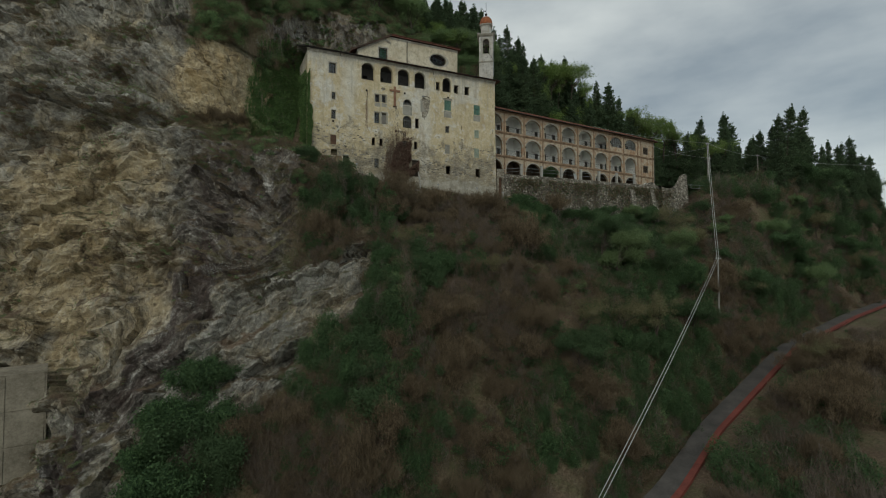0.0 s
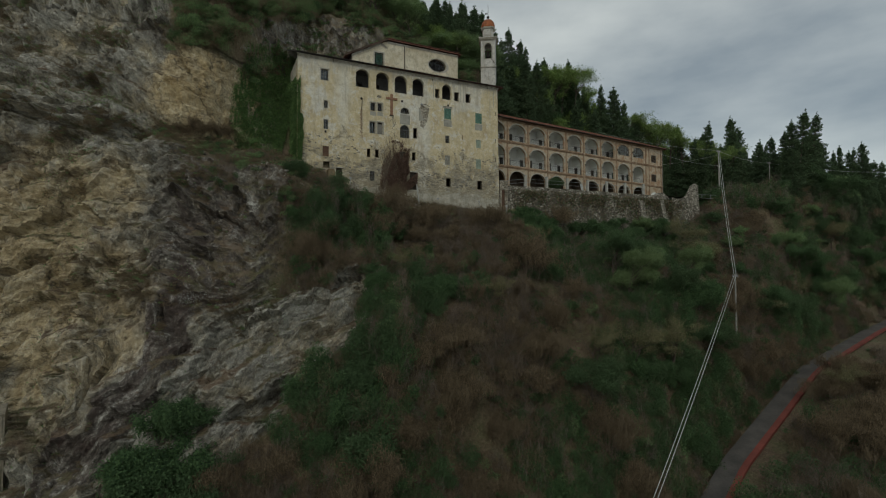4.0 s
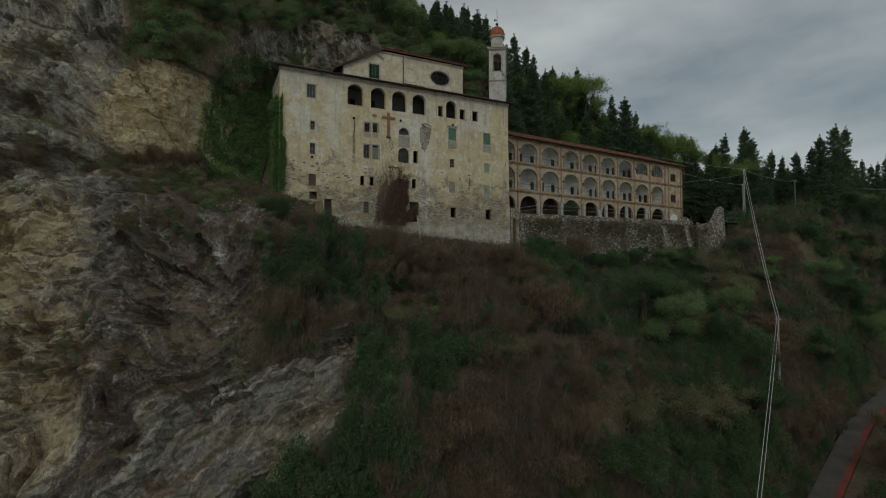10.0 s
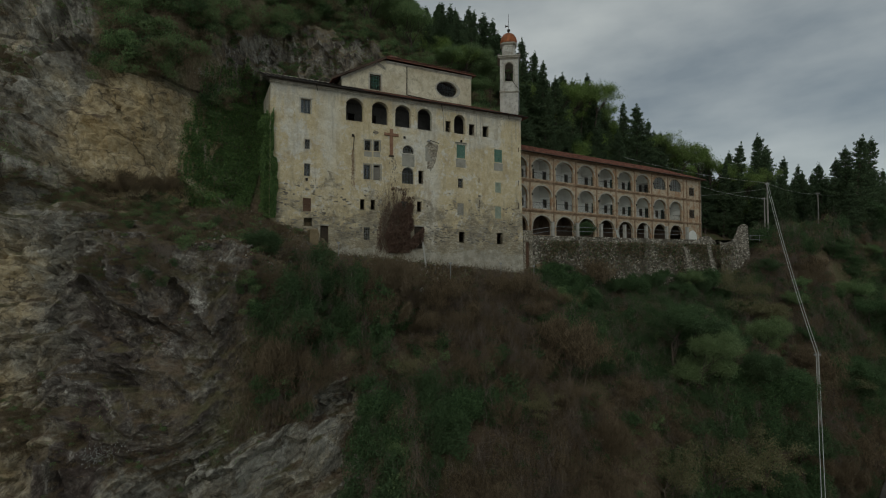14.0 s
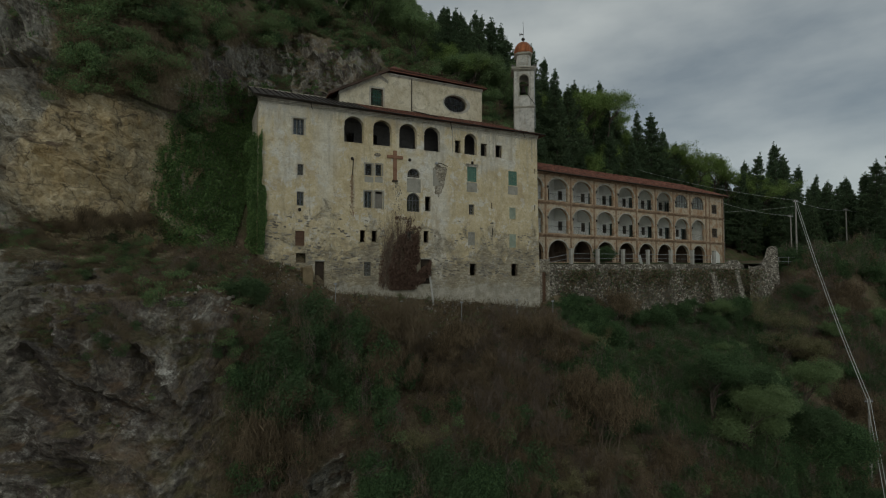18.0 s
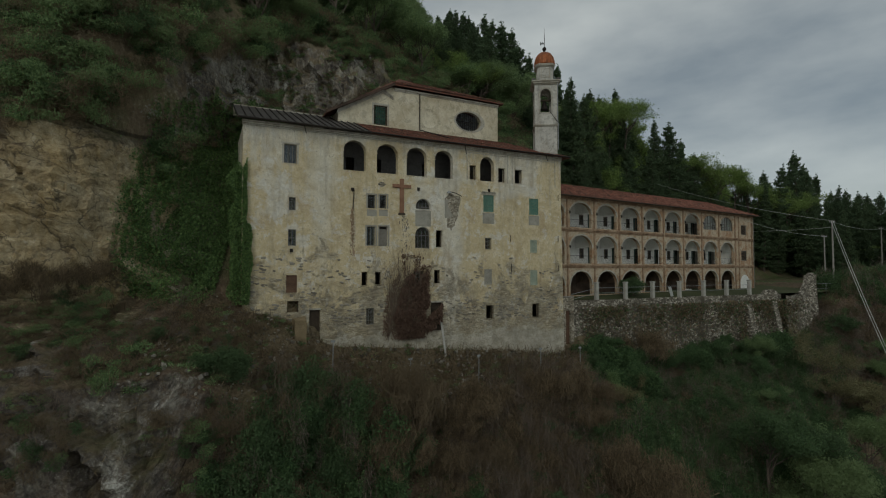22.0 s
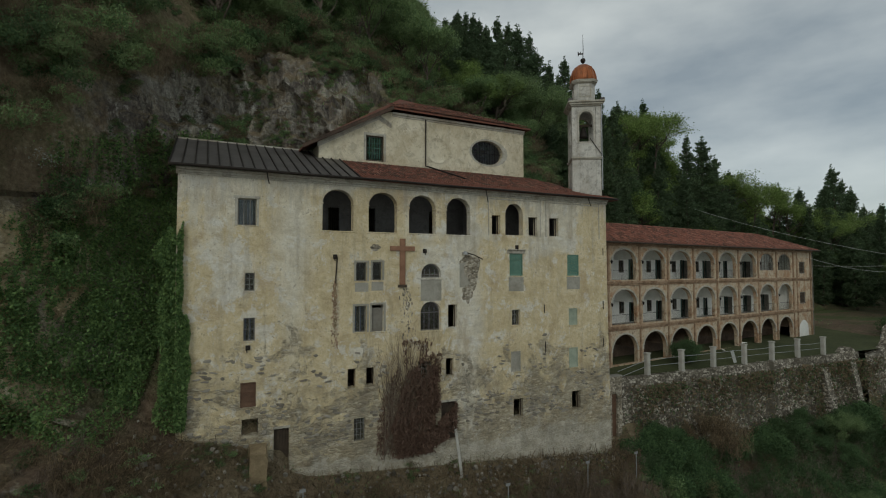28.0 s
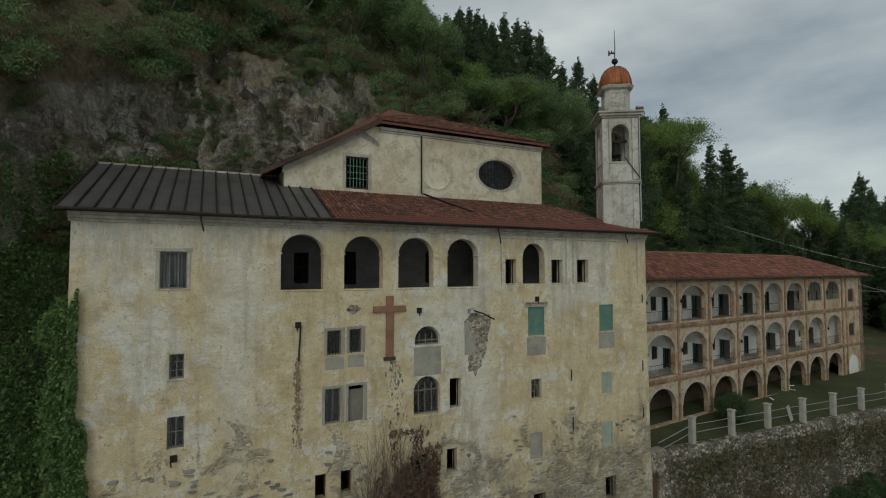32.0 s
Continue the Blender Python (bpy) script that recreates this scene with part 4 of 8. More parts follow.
# storeys and the loggia's corridor
for z in (47.35, 50.7, 54.1, 57.55):
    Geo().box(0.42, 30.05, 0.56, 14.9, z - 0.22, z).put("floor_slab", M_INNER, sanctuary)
Geo().wall(rect(0.42, 30.05, 57.56, 61.0), [rect(8.75, 9.5, 58.1, 59.7), rect(11.0, 12.1, 58.0, 59.8), rect(16.3, 17.1, 58.0, 59.8), rect(21.3, 22.2, 57.7, 59.7)], 3.3, 0.25).put("loggia_back_wall", M_INNER, sanctuary, "loggia wall in shade-darkened grey with barred windows")
for a, b in ((8.75, 9.5), (11.0, 12.1), (16.3, 17.1)):
    g = Geo()
    k = int((b - a) / 0.13)
    for i in range(1, k):
        x = a + (b - a) * i / k
        Geo().tube([(x, 3.28, 58.05), (x, 3.28, 59.75)], 0.016, 5).put("iron_bar", M_IRON, sanctuary)
    g.box(a, b, 3.27, 3.29, 58.9, 58.94)
    g.put("cross_bar", M_IRON, sanctuary)
for a in (6.6, 19.2, 26.6):
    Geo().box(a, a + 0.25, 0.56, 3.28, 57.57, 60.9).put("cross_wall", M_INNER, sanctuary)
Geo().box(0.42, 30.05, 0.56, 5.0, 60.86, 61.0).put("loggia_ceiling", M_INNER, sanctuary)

# imposts and sills of the arcade
for a, b in LOGGIA:
    for x in (a, b):
        Geo().box(x - 0.06, x + 0.06, -0.035, 0.50, 59.50, 59.59, 0.015).put("impost", M_FACADE, sanctuary)
    Geo().box(a - 0.08, b + 0.08, -0.035, 0.56, 57.77, 57.86, 0.02).put("sill", M_FACADE, sanctuary)
    g = Geo()
    ring_o = arch(a - 0.10, b + 0.10, 59.6, 59.6, 60.56, 16)[2:]
    ring_i = arch(a, b, 59.6, 59.6, 60.45, 16)[2:]
    for i in range(len(ring_o) - 1):
        (x0, z0), (x1, z1), (x2, z2), (x3, z3) = ring_o[i], ring_o[i + 1], ring_i[i + 1], ring_i[i]
        g.add([(x0, -0.025, z0), (x1, -0.025, z1), (x2, -0.025, z2), (x3, -0.025, z3), (x0, 0.02, z0), (x1, 0.02, z1), (x2, 0.02, z2), (x3, 0.02, z3)], [(0, 3, 2, 1), (0, 1, 5, 4), (2, 3, 7, 6)])
    g.put("arch_band", M_FACADE, sanctuary)

# eaves: stepped cornice, board and gutter
for lo, hi, out in ((60.70, 60.82, 0.05), (60.823, 60.96, 0.12), (60.963, 61.10, 0.22)):
    Geo().box(-0.30, 30.75, -out, 0.02 - 0.023, lo, hi, 0.02).put("cornice_band", M_TRIM, sanctuary)
g = Geo().tube([(x, -0.62 + 0.01 * math.sin(x), 61.13 + 0.015 * math.sin(x * 0.7)) for x in np.arange(-0.6, 31.6, 0.8)], 0.075, 8)
g.put("gutter", M_IRON, sanctuary, "dark rusted eaves gutter")
# blind panel strips beside the end windows
for x in (19.45, 24.02, 24.55, 29.85):
    Geo().box(x, x + 0.10, -0.03, 0.0 - 0.003, 57.9, 60.7, 0.01).put("lesene", M_TRIM, sanctuary)
for a, b in ((19.55, 24.02), (24.65, 29.85)):
    Geo().box(a, b, -0.028, -0.003, 60.52, 60.60, 0.01).put("panel_moulding", M_TRIM, sanctuary)

# what fills the openings
def fill(a, b, c, d, how):
    w, h = b - a, d - c
    if how == "dark":
        g = Geo().box(a, a + 0.05, 0.30, 0.36, c, d).box(b - 0.05, b, 0.30, 0.36, c, d).box(a + 0.05, b - 0.05, 0.30, 0.36, d - 0.05, d)
        win = g.put("window", M_DARKWOOD, sanctuary)
    elif how == "door":
        win = Geo().box(a, b, 0.36, 0.40, c, d).put("door", M_DARKWOOD, sanctuary, "weathered dark plank door")
        k = max(3, int(w / 0.16))
        for i in range(k):
            Geo().box(a + w * i / k + 0.004, a + w * (i + 1) / k - 0.004, 0.30 + 0.006 * (i % 2), 0.357, c, d - 0.05).put("plank", M_DARKWOOD, win)
        Geo().box(a - 0.05, b + 0.05, -0.012, 0.28, d, d + 0.14, 0.01).put("lintel", M_TRIM, win)
    elif how in ("green", "slats", "sage", "sagegrey", "brown"):
        mat = {"green": M_GREEN, "slats": M_GREEN, "sage": M_SAGE, "sagegrey": M_GREYPATCH, "brown": M_BROWNWOOD}[how]
        g = Geo().box(a, a + 0.07, 0.02, 0.08, c, d).box(b - 0.07, b, 0.02, 0.08, c, d).box(a + 0.07, b - 0.07, 0.02, 0.08, d - 0.07, d).box(a + 0.07, b - 0.07, 0.02, 0.08, c, c + 0.07)
        win = g.put("shutter", mat, sanctuary, "closed wooden window shutter")
        k = int((h - 0.14) / 0.085) if how != "brown" else 5
        for i in range(k):
            z = c + 0.07 + (h - 0.14) * i / k
            t = (h - 0.14) / k
            Geo().add([(a + 0.07, 0.035, z), (b - 0.07, 0.035, z), (b - 0.07, 0.075, z + t * 0.96), (a + 0.07, 0.075, z + t * 0.96), (a + 0.07, 0.055, z), (b - 0.07, 0.055, z), (b - 0.07, 0.09, z + t * 0.96), (a + 0.07, 0.09, z + t * 0.96)],
                      [(0, 1, 2, 3), (4, 7, 6, 5), (0, 4, 5, 1), (3, 2, 6, 7)]).put("slat", mat, win)
    else:
        g = Geo().box(a, a + 0.06, 0.20, 0.27, c, d).box(b - 0.06, b, 0.20, 0.27, c, d).box(a + 0.06, b - 0.06, 0.20, 0.27, d - 0.06, d).box(a + 0.06, b - 0.06, 0.20, 0.27, c, c + 0.06)
        win = g.put("window", M_FRAME, sanctuary)
        nx, nz = {"curtain": (3, 1), "cross": (2, 3), "half": (2, 2), "casement": (2, 1), "blind": (1, 1), "bars": (1, 1), "grid": (3, 4)}[how]
        bars = Geo()
        for i in range(1, nx):
            bars.box(a + w * i / nx - 0.018, a + w * i / nx + 0.018, 0.205, 0.262, c + 0.06, d - 0.06)
        for i in range(1, nz):
            bars.box(a + 0.06, b - 0.06, 0.207, 0.260, c + h * i / nz - 0.015, c + h * i / nz + 0.015)
        if bars.v:
            bars.put("muntin", M_FRAME, win)
        if how != "blind":
            Geo().box(a + 0.06, b - 0.06, 0.235, 0.241, c + 0.06, d - 0.06).put("pane", M_GLASS, win).visible_shadow = False
        if how == "blind":
            Geo().box(a + 0.06, b - 0.06, 0.22, 0.25, c + 0.06, d - 0.22).put("blind", M_FRAME, win, "dull brown lowered blind")
        if how == "bars":
            for i in range(1, 5):
                Geo().tube([(a + w * i / 5, 0.10, c), (a + w * i / 5, 0.10, d)], 0.014, 5).put("iron_bar", M_IRON, win)
        if how in ("curtain", "casement", "half"):
            n = 22
            cv = [(a + 0.07 + (w - 0.14) * i / n, 0.31 + 0.03 * math.sin(i * 1.9), z) for z in (c + 0.06, d - 0.06) for i in range(n + 1)]
            keep = [i for i in range(n) if (i % 11) < (8 if how == "curtain" else 4)]
            Geo().add(cv + [(x, y + 0.012, z) for x, y, z in cv], [(i, i + 1, i + n + 2, i + n + 1) for i in keep] + [(i + 2 * n + 2, i + 3 * n + 3, i + 3 * n + 4, i + 2 * n + 3) for i in keep]).put("curtain", M_CURTAIN, win, "pale drawn curtain")
    if how not in ("door",):
        Geo().box(a - 0.07, b + 0.07, -0.05, 0.20, c - 0.05, c - 0.003, 0.012).put("window_sill", M_FACADE, win)
    return win


for q in OPENINGS:
    fill(*q)
# the two arched windows over each other, with the blind panel between
for a, b, c, sp, top in ARCHED[1:]:
    g = Geo()
    o, i_ = arch(a, b, c, sp, top, 14), arch(a + 0.07, b - 0.07, c + 0.07, sp, top - 0.07, 14)
    m = len(o)
    g.add([(x, 0.26, z) for x, z in o] + [(x, 0.26, z) for x, z in i_] + [(x, 0.32, z) for x, z in o] + [(x, 0.32, z) for x, z in i_],
          [(k, (k + 1) % m, (k + 1) % m + m, k + m) for k in range(m)] + [(k + m, (k + 1) % m + m, (k + 1) % m + 3 * m, k + 3 * m) for k in range(m)])
    win = g.put("window", M_FRAME, sanctuary)
    bars = Geo()
    for f in (0.25, 0.5, 0.75):
        x = a + (b - a) * f
        bars.box(x - 0.02, x + 0.02, 0.265, 0.315, c + 0.07, (sp + top) / 2)
    bars.box(a + 0.07, b - 0.07, 0.27, 0.31, sp - 0.03, sp + 0.03)
    bars.put("muntin", M_FRAME, win)
    Geo().add([(x, 0.285, z) for x, z in i_], [tuple(range(m))]).put("pane", M_GLASS, win).visible_shadow = False
    Geo().box(a - 0.08, b + 0.08, -0.07, 0.24, c - 0.10, c - 0.003, 0.015).put("window_sill", M_FACADE, win)
for a, b, c, d in ((14.22, 15.75, 53.34, 54.76), (9.72, 10.6, 54.05, 54.62), (10.8, 11.6, 54.1, 54.66), (21.2, 22.5, 53.85, 54.88), (26.55, 27.85, 53.9, 54.86), (17.15, 17.95, 54.2, 55.9)):
    Geo().box(a, b, -0.012, -0.003, c, d).put("cement_patch", M_GREYPATCH, sanctuary, "grey cement patch under a window")
# stone window surround top left, repair of bare rubble right of the arches
for x0, x1, z0, z1 in ((2.62, 4.05, 59.55, 59.70), (2.70, 2.85, 57.95, 59.55), (3.86, 3.98, 57.95, 59.55), (21.05, 22.65, 56.62, 56.86)):
    Geo().box(x0, x1, -0.04, -0.003, z0, z1, 0.012).put("stone_surround", M_TRIM, sanctuary)


def blotch(cx, cz, rx, rz, seed, n=26):
    out = []
    for i in range(n):
        a = 2 * math.pi * i / n
        k = 1 + 0.45 * noise.noise((math.cos(a) * 1.7 + seed, math.sin(a) * 1.7, seed))
        out.append((cx + rx * k * math.cos(a), cz + rz * k * math.sin(a)))
    return out


for cx, cz, rx, rz, sd in ((17.95, 55.35, 0.85, 1.25, 3), (17.75, 53.9, 0.42, 0.8, 8), (11.05, 56.85, 0.35, 0.2, 5)):
    loop = blotch(cx, cz, rx, rz, sd)
    Geo().add([(cx, -0.022, cz)] + [(x, -0.004, z) for x, z in loop], [(0, i + 1, (i + 1) % len(loop) + 1) for i in range(len(loop))]).put("bare_rubble_patch", M_BARED, sanctuary, "rubble stone bared by fallen plaster")

# lean-to roofs: seamed metal on the rock side, clay tiles on the rest
EAVE_Z, EAVE_B, RISE = 61.16, -0.55, 0.412


def roof_z(b):
    return EAVE_Z + (b - EAVE_B) * RISE


def slab(corners, thick):
    g = Geo()
    n = len(corners)
    g.add(list(corners) + [(x, y, z - thick) for x, y, z in corners], [tuple(range(n)), tuple(range(n, 2 * n))[::-1]] + [(i, (i + 1) % n, (i + 1) % n + n, i + n)[::-1] for i in range(n)])
    return g


metal = slab([(-0.65, EAVE_B, roof_z(EAVE_B)), (10.0, EAVE_B, roof_z(EAVE_B)), (10.0, 5.08, roof_z(5.08)), (8.3, 5.08, roof_z(5.08)), (8.3, 7.2, roof_z(7.2)), (-0.65, 7.2, roof_z(7.2))], 0.09).put("metal_roof", M_METAL, sanctuary, "dark grey standing-seam metal roof")
for i in range(18):
    x = -0.62 + i * 0.62
    top = 7.18 if x < 8.2 else 5.05
    Geo().add([(x - 0.035, EAVE_B - 0.01, roof_z(EAVE_B)), (x + 0.035, EAVE_B - 0.01, roof_z(EAVE_B)), (x + 0.035, top, roof_z(top)), (x - 0.035, top, roof_z(top)),
               (x - 0.028, EAVE_B - 0.01, roof_z(EAVE_B) + 0.085), (x + 0.028, EAVE_B - 0.01, roof_z(EAVE_B) + 0.085), (x + 0.028, top, roof_z(top) + 0.085), (x - 0.028, top, roof_z(top) + 0.085)],
              [(4, 5, 6, 7), (0, 4, 7, 3), (1, 2, 6, 5), (0, 1, 5, 4)]).put("seam", M_IRON, metal)
Geo().box(-0.66, 10.0, EAVE_B - 0.05, EAVE_B - 0.003, 61.05, 61.19).put("fascia", M_DARKWOOD, sanctuary)
Geo().box(-0.60, 8.4, 7.2, 7.55, 63.4, 64.45).put("rock_kerb", M_TRIM, sanctuary, "pale mortar kerb where roof meets rock")

tile_base = slab([(10.0, EAVE_B, roof_z(EAVE_B) - 0.05), (31.45, EAVE_B, roof_z(EAVE_B) - 0.05), (26.3, 5.1, roof_z(5.1) - 0.05), (10.0, 5.1, roof_z(5.1) - 0.05)], 0.07).put("tiled_roof", M_TILE, sanctuary, "weathered red clay tile roof")
hip_base = slab([(31.45, EAVE_B, roof_z(EAVE_B) - 0.05), (31.45, 15.2, 61.10), (26.3, 15.2, 63.40), (26.3, 5.1, roof_z(5.1) - 0.05)], 0.07).put("tiled_roof_hip", M_TILE, sanctuary)


def tile_mesh(name, length=0.46, r0=0.105, r1=0.085):
    """One half-round clay tile lying along +y, rising by itself."""
    g = Geo()
    n = 5
    for y, r, lift in ((0.0, r0, 0.028), (length, r1, 0.0)):
        for i in range(n + 1):
            a = math.pi * i / n
            g.v.append((-r * math.cos(a), y, r * 0.75 * math.sin(a) + lift))
    m = n + 1
    g.f += [(i, i + 1, i + 1 + m, i + m) for i in range(n)]
    g.f.append(tuple(range(m)))
    return g


TILE = tile_mesh("tile")


def lay(origin, along, up, width, height, inside, keep_first=0, base=None, step=0.215, course=0.385):
    """Courses of half-round tiles over a slope; the first ones as pieces, the rest joined."""
    along, up = Vector(along).normalized(), Vector(up).normalized()
    nrm = along.cross(up)
    rest, pieces = Geo(), []
    proto = None
    for j in range(int(height / course)):
        for i in range(int(width / step)):
            if not inside((i + 0.5) * step, (j + 0.5) * course):
                continue
            wob = random.uniform(-0.018, 0.018)
            p = Vector(origin) + along * ((i + 0.5) * step + wob) + up * (j * course + random.uniform(-0.03, 0.03)) + nrm * random.uniform(0.0, 0.014)
            turn = random.uniform(-0.05, 0.05)
            a2 = (along + up * turn).normalized()
            u2 = nrm.cross(a2)
            m = Matrix(((a2.x, u2.x, nrm.x, p.x), (a2.y, u2.y, nrm.y, p.y), (a2.z, u2.z, nrm.z, p.z), (0, 0, 0, 1)))
            if len(pieces) < keep_first:
                if proto is None:
                    proto = Geo().add(TILE.v, TILE.f).put("tile", base.data.materials[0], base)
                    proto.matrix_local = m
                    pieces.append(proto)
                else:
                    pieces.append(share(proto, base, "tile", m))
            else:
                rest.add([tuple(m @ Vector(q)) for q in TILE.v], TILE.f)
    if rest.v:
        tagged(rest.put("tile_layer", base.data.materials[0], base), kind="stuff")


UP = (0, 1, RISE)
SLOPE_LEN = 5.65 * math.sqrt(1 + RISE * RISE)
lay((10.05, EAVE_B - 0.05, EAVE_Z - 0.04), (1, 0, 0), UP, 21.4, SLOPE_LEN, lambda x, y: x < 21.3 - 5.1 * y / SLOPE_LEN and not (18.0 < x < 21.4 and 0.9 < y < 5.0), 280, tile_base)

# the church behind, rising over the lean-to roofs
C0, C1, CB = 8.42, 26.16, 5.1
peak = (13.73, 67.55)
church_out = [(C0, 62.6), (C1, 62.6), (C1, 67.55), peak, (C0, 64.68)]
Geo().wall(church_out, [rect(11.93, 13.32, 63.62, 65.55), ellipse(22.48, 65.27, 1.52, 1.02, 28)], CB, 0.5).put("church_wall", M_CHURCH, sanctuary, "cream plastered church wall over the roofs")
Geo().box(C0, C0 + 0.4, CB + 0.51, 15.0, 62.0, 64.5).put("church_side_wall", M_CHURCH, sanctuary)
Geo().box(C1 - 0.4, C1 - 0.003, CB + 0.51, 15.0, 62.0, 67.5).put("church_side_wall", M_CHURCH, sanctuary)
# oval splay, offset to one side
g = Geo()
o, i_ = ellipse(22.62, 65.27, 1.86, 1.16, 32), ellipse(22.48, 65.27, 1.52, 1.02, 32)
g.add([(x, CB - 0.03, z) for x, z in o] + [(x, CB - 0.03, z) for x, z in i_] + [(x, CB, z) for x, z in o] + [(x, CB + 0.35, z) for x, z in i_],
      [(k, (k + 1) % 32, (k + 1) % 32 + 32, k + 32) for k in range(32)] + [(k, k + 64, (k + 1) % 32 + 64, (k + 1) % 32) for k in range(32)] + [(k + 32, (k + 1) % 32 + 32, (k + 1) % 32 + 96, k + 96) for k in range(32)])
oval = g.put("oval_window", M_TRIM, sanctuary, "oval barred window with a plaster surround")
g = Geo()
for x in np.arange(21.15, 23.9, 0.25):
    h = 1.0 * math.sqrt(max(0.0, 1 - ((x - 22.48) / 1.52) ** 2))
    Geo().tube([(x, CB + 0.3, 65.27 - h), (x, CB + 0.3, 65.27 + h)], 0.018, 5).put("iron_bar", M_IRON, oval)
g.box(20.98, 23.98, CB + 0.29, CB + 0.31, 65.25, 65.29)
g.put("cross_bar", M_IRON, oval)
Geo().add([(x, CB + 0.36, z) for x, z in i_], [tuple(range(32))]).put("pane", M_GLASS, oval).visible_shadow = False
# blind round niche
g = Geo()
rings = [(1.06, CB - 0.05), (0.98, CB - 0.055), (0.94, CB - 0.02), (0.5, CB - 0.012), (0.02, CB - 0.010)]
for r, y in rings:
    g.v += [(17.86 + r * math.cos(2 * math.pi * i / 28), y, 64.98 + r * math.sin(2 * math.pi * i / 28)) for i in range(28)]
for k in range(len(rings) - 1):
    g.f += [(k * 28 + i, (k + 1) * 28 + i, (k + 1) * 28 + (i + 1) % 28, k * 28 + (i + 1) % 28) for i in range(28)]
g.put("round_niche", M_CHURCH, sanctuary, "round blind plaster niche", True)
# green grated window
win = Geo().box(11.93, 12.02, CB + 0.06, CB + 0.14, 63.62, 65.55).box(13.23, 13.32, CB + 0.06, CB + 0.14, 63.62, 65.55).box(12.02, 13.23, CB + 0.06, CB + 0.14, 65.46, 65.55).box(12.02, 13.23, CB + 0.06, CB + 0.14, 63.62, 63.71).put("church_window", M_DARKWOOD, sanctuary, "dark green grated window")
g = Geo()
for i in range(1, 6):
    x = 12.02 + 1.21 * i / 6
    g.box(x - 0.02, x + 0.02, CB + 0.08, CB + 0.12, 63.71, 65.46)
for z in (64.25, 64.62, 65.0):
    g.box(12.02, 13.23, CB + 0.085, CB + 0.115, z - 0.02, z + 0.02)
g.put("grating", M_GREEN, win)
for x0, x1, z0, z1 in ((11.75, 11.93, 63.62, 65.75), (13.32, 13.5, 63.62, 65.75), (11.93, 13.32, 65.55, 65.75)):
    Geo().box(x0, x1, CB - 0.05, CB - 0.003, z0, z1, 0.012).put("window_surround", M_TRIM, sanctuary)
# raking cornice and its broken return
for k, (off, out) in enumerate(((0.0, 0.20), (0.11, 0.14), (0.22, 0.08))):
    g = Geo()
    pts = [(C0 - 0.1, 64.56 - off), (12.9, 67.14 - off), (13.9, 66.62 - off)]
    for (xa, za), (xb, zb) in zip(pts, pts[1:]):
        g.add([(xa, CB - out, za), (xb, CB - out, zb), (xb, CB - out, zb - 0.09), (xa, CB - out, za - 0.09), (xa, CB - 0.003, za), (xb, CB - 0.003, zb), (xb, CB - 0.003, zb - 0.09), (xa, CB - 0.003, za - 0.09)],
              [(0, 3, 2, 1), (0, 1, 5, 4), (3, 7, 6, 2), (0, 4, 7, 3), (1, 2, 6, 5)])
    g.put("raking_cornice", M_TRIM, sanctuary)
for lo, hi, out in ((67.22, 67.36, 0.06), (67.363, 67.55, 0.15)):
    Geo().box(14.0, C1 + 0.08, CB - out, CB - 0.003, lo, hi, 0.02).put("cornice_band", M_TRIM, sanctuary)
Geo().tube([(16.77, CB - 0.1, 67.3), (16.77, CB - 0.1, 63.6), (16.9, CB - 0.25, 63.55), (18.6, 1.6, roof_z(1.6) + 0.12)], 0.055, 8).put("downpipe", M_IRON, sanctuary, "dark rusted downpipe")
# the church roof: a lopsided hip
Q, R2 = (15.7, 8.0, 69.75), (19.0, 9.6, 70.1)
L1, P1, E1 = (7.3, 4.65, 64.25), (13.85, 4.65, 67.80), (26.65, 4.65, 67.72)
L2, E2 = (7.3, 15.3, 64.25), (26.65, 15.3, 67.72)
roof = Geo()
for tri in ((L1, P1, Q), (L1, Q, L2), (L2, Q, R2), (P1, E1, R2), (P1, R2, Q), (E1, E2, R2), (L2, R2, E2)):
    roof.add([*tri, *[(x, y, z - 0.14) for x, y, z in tri]], [(0, 1, 2), (5, 4, 3), (0, 3, 4, 1), (1, 4, 5, 2), (2, 5, 3, 0)])
church_roof = roof.put("church_roof", M_TILE, sanctuary, "sagging red-brown clay tile church roof")
ra, rb = Vector(R2) - Vector(P1), Vector(E1) - Vector(P1)
upv = (ra - rb.normalized() * ra.dot(rb.normalized()))
xr = ra.dot(rb.normalized())
lay(Vector(P1) + Vector((0, -0.06, 0.03)), rb, upv, rb.length, upv.length, lambda x, y: y < upv.length * min(x / xr + 0.25, (rb.length - x) / (rb.length - xr)), 0, church_roof, 0.23, 0.40)
aq, al = Vector(Q) - Vector(L1), Vector(P1) - Vector(L1)
g = Geo()
for i in range(34):
    p = Vector(L1) + al * (i / 33)
    g.add([tuple(p + Vector((dx, dy, dz + 0.02 * random.random()))) for dx, dy, dz in ((-0.09, -0.12, 0.02), (0.10, -0.12, 0.06), (0.10, 0.4, 0.10), (-0.09, 0.4, 0.06))], [(0, 1, 2, 3)])
    g.add([tuple(p + Vector((dx, dy, dz))) for dx, dy, dz in ((-0.09, -0.125, -0.25), (0.10, -0.125, -0.21), (0.10, -0.125, 0.07), (-0.09, -0.125, 0.03))], [(0, 1, 2, 3)])
tagged(g.put("verge_tiles", M_VERGE, church_roof), kind="stuff")

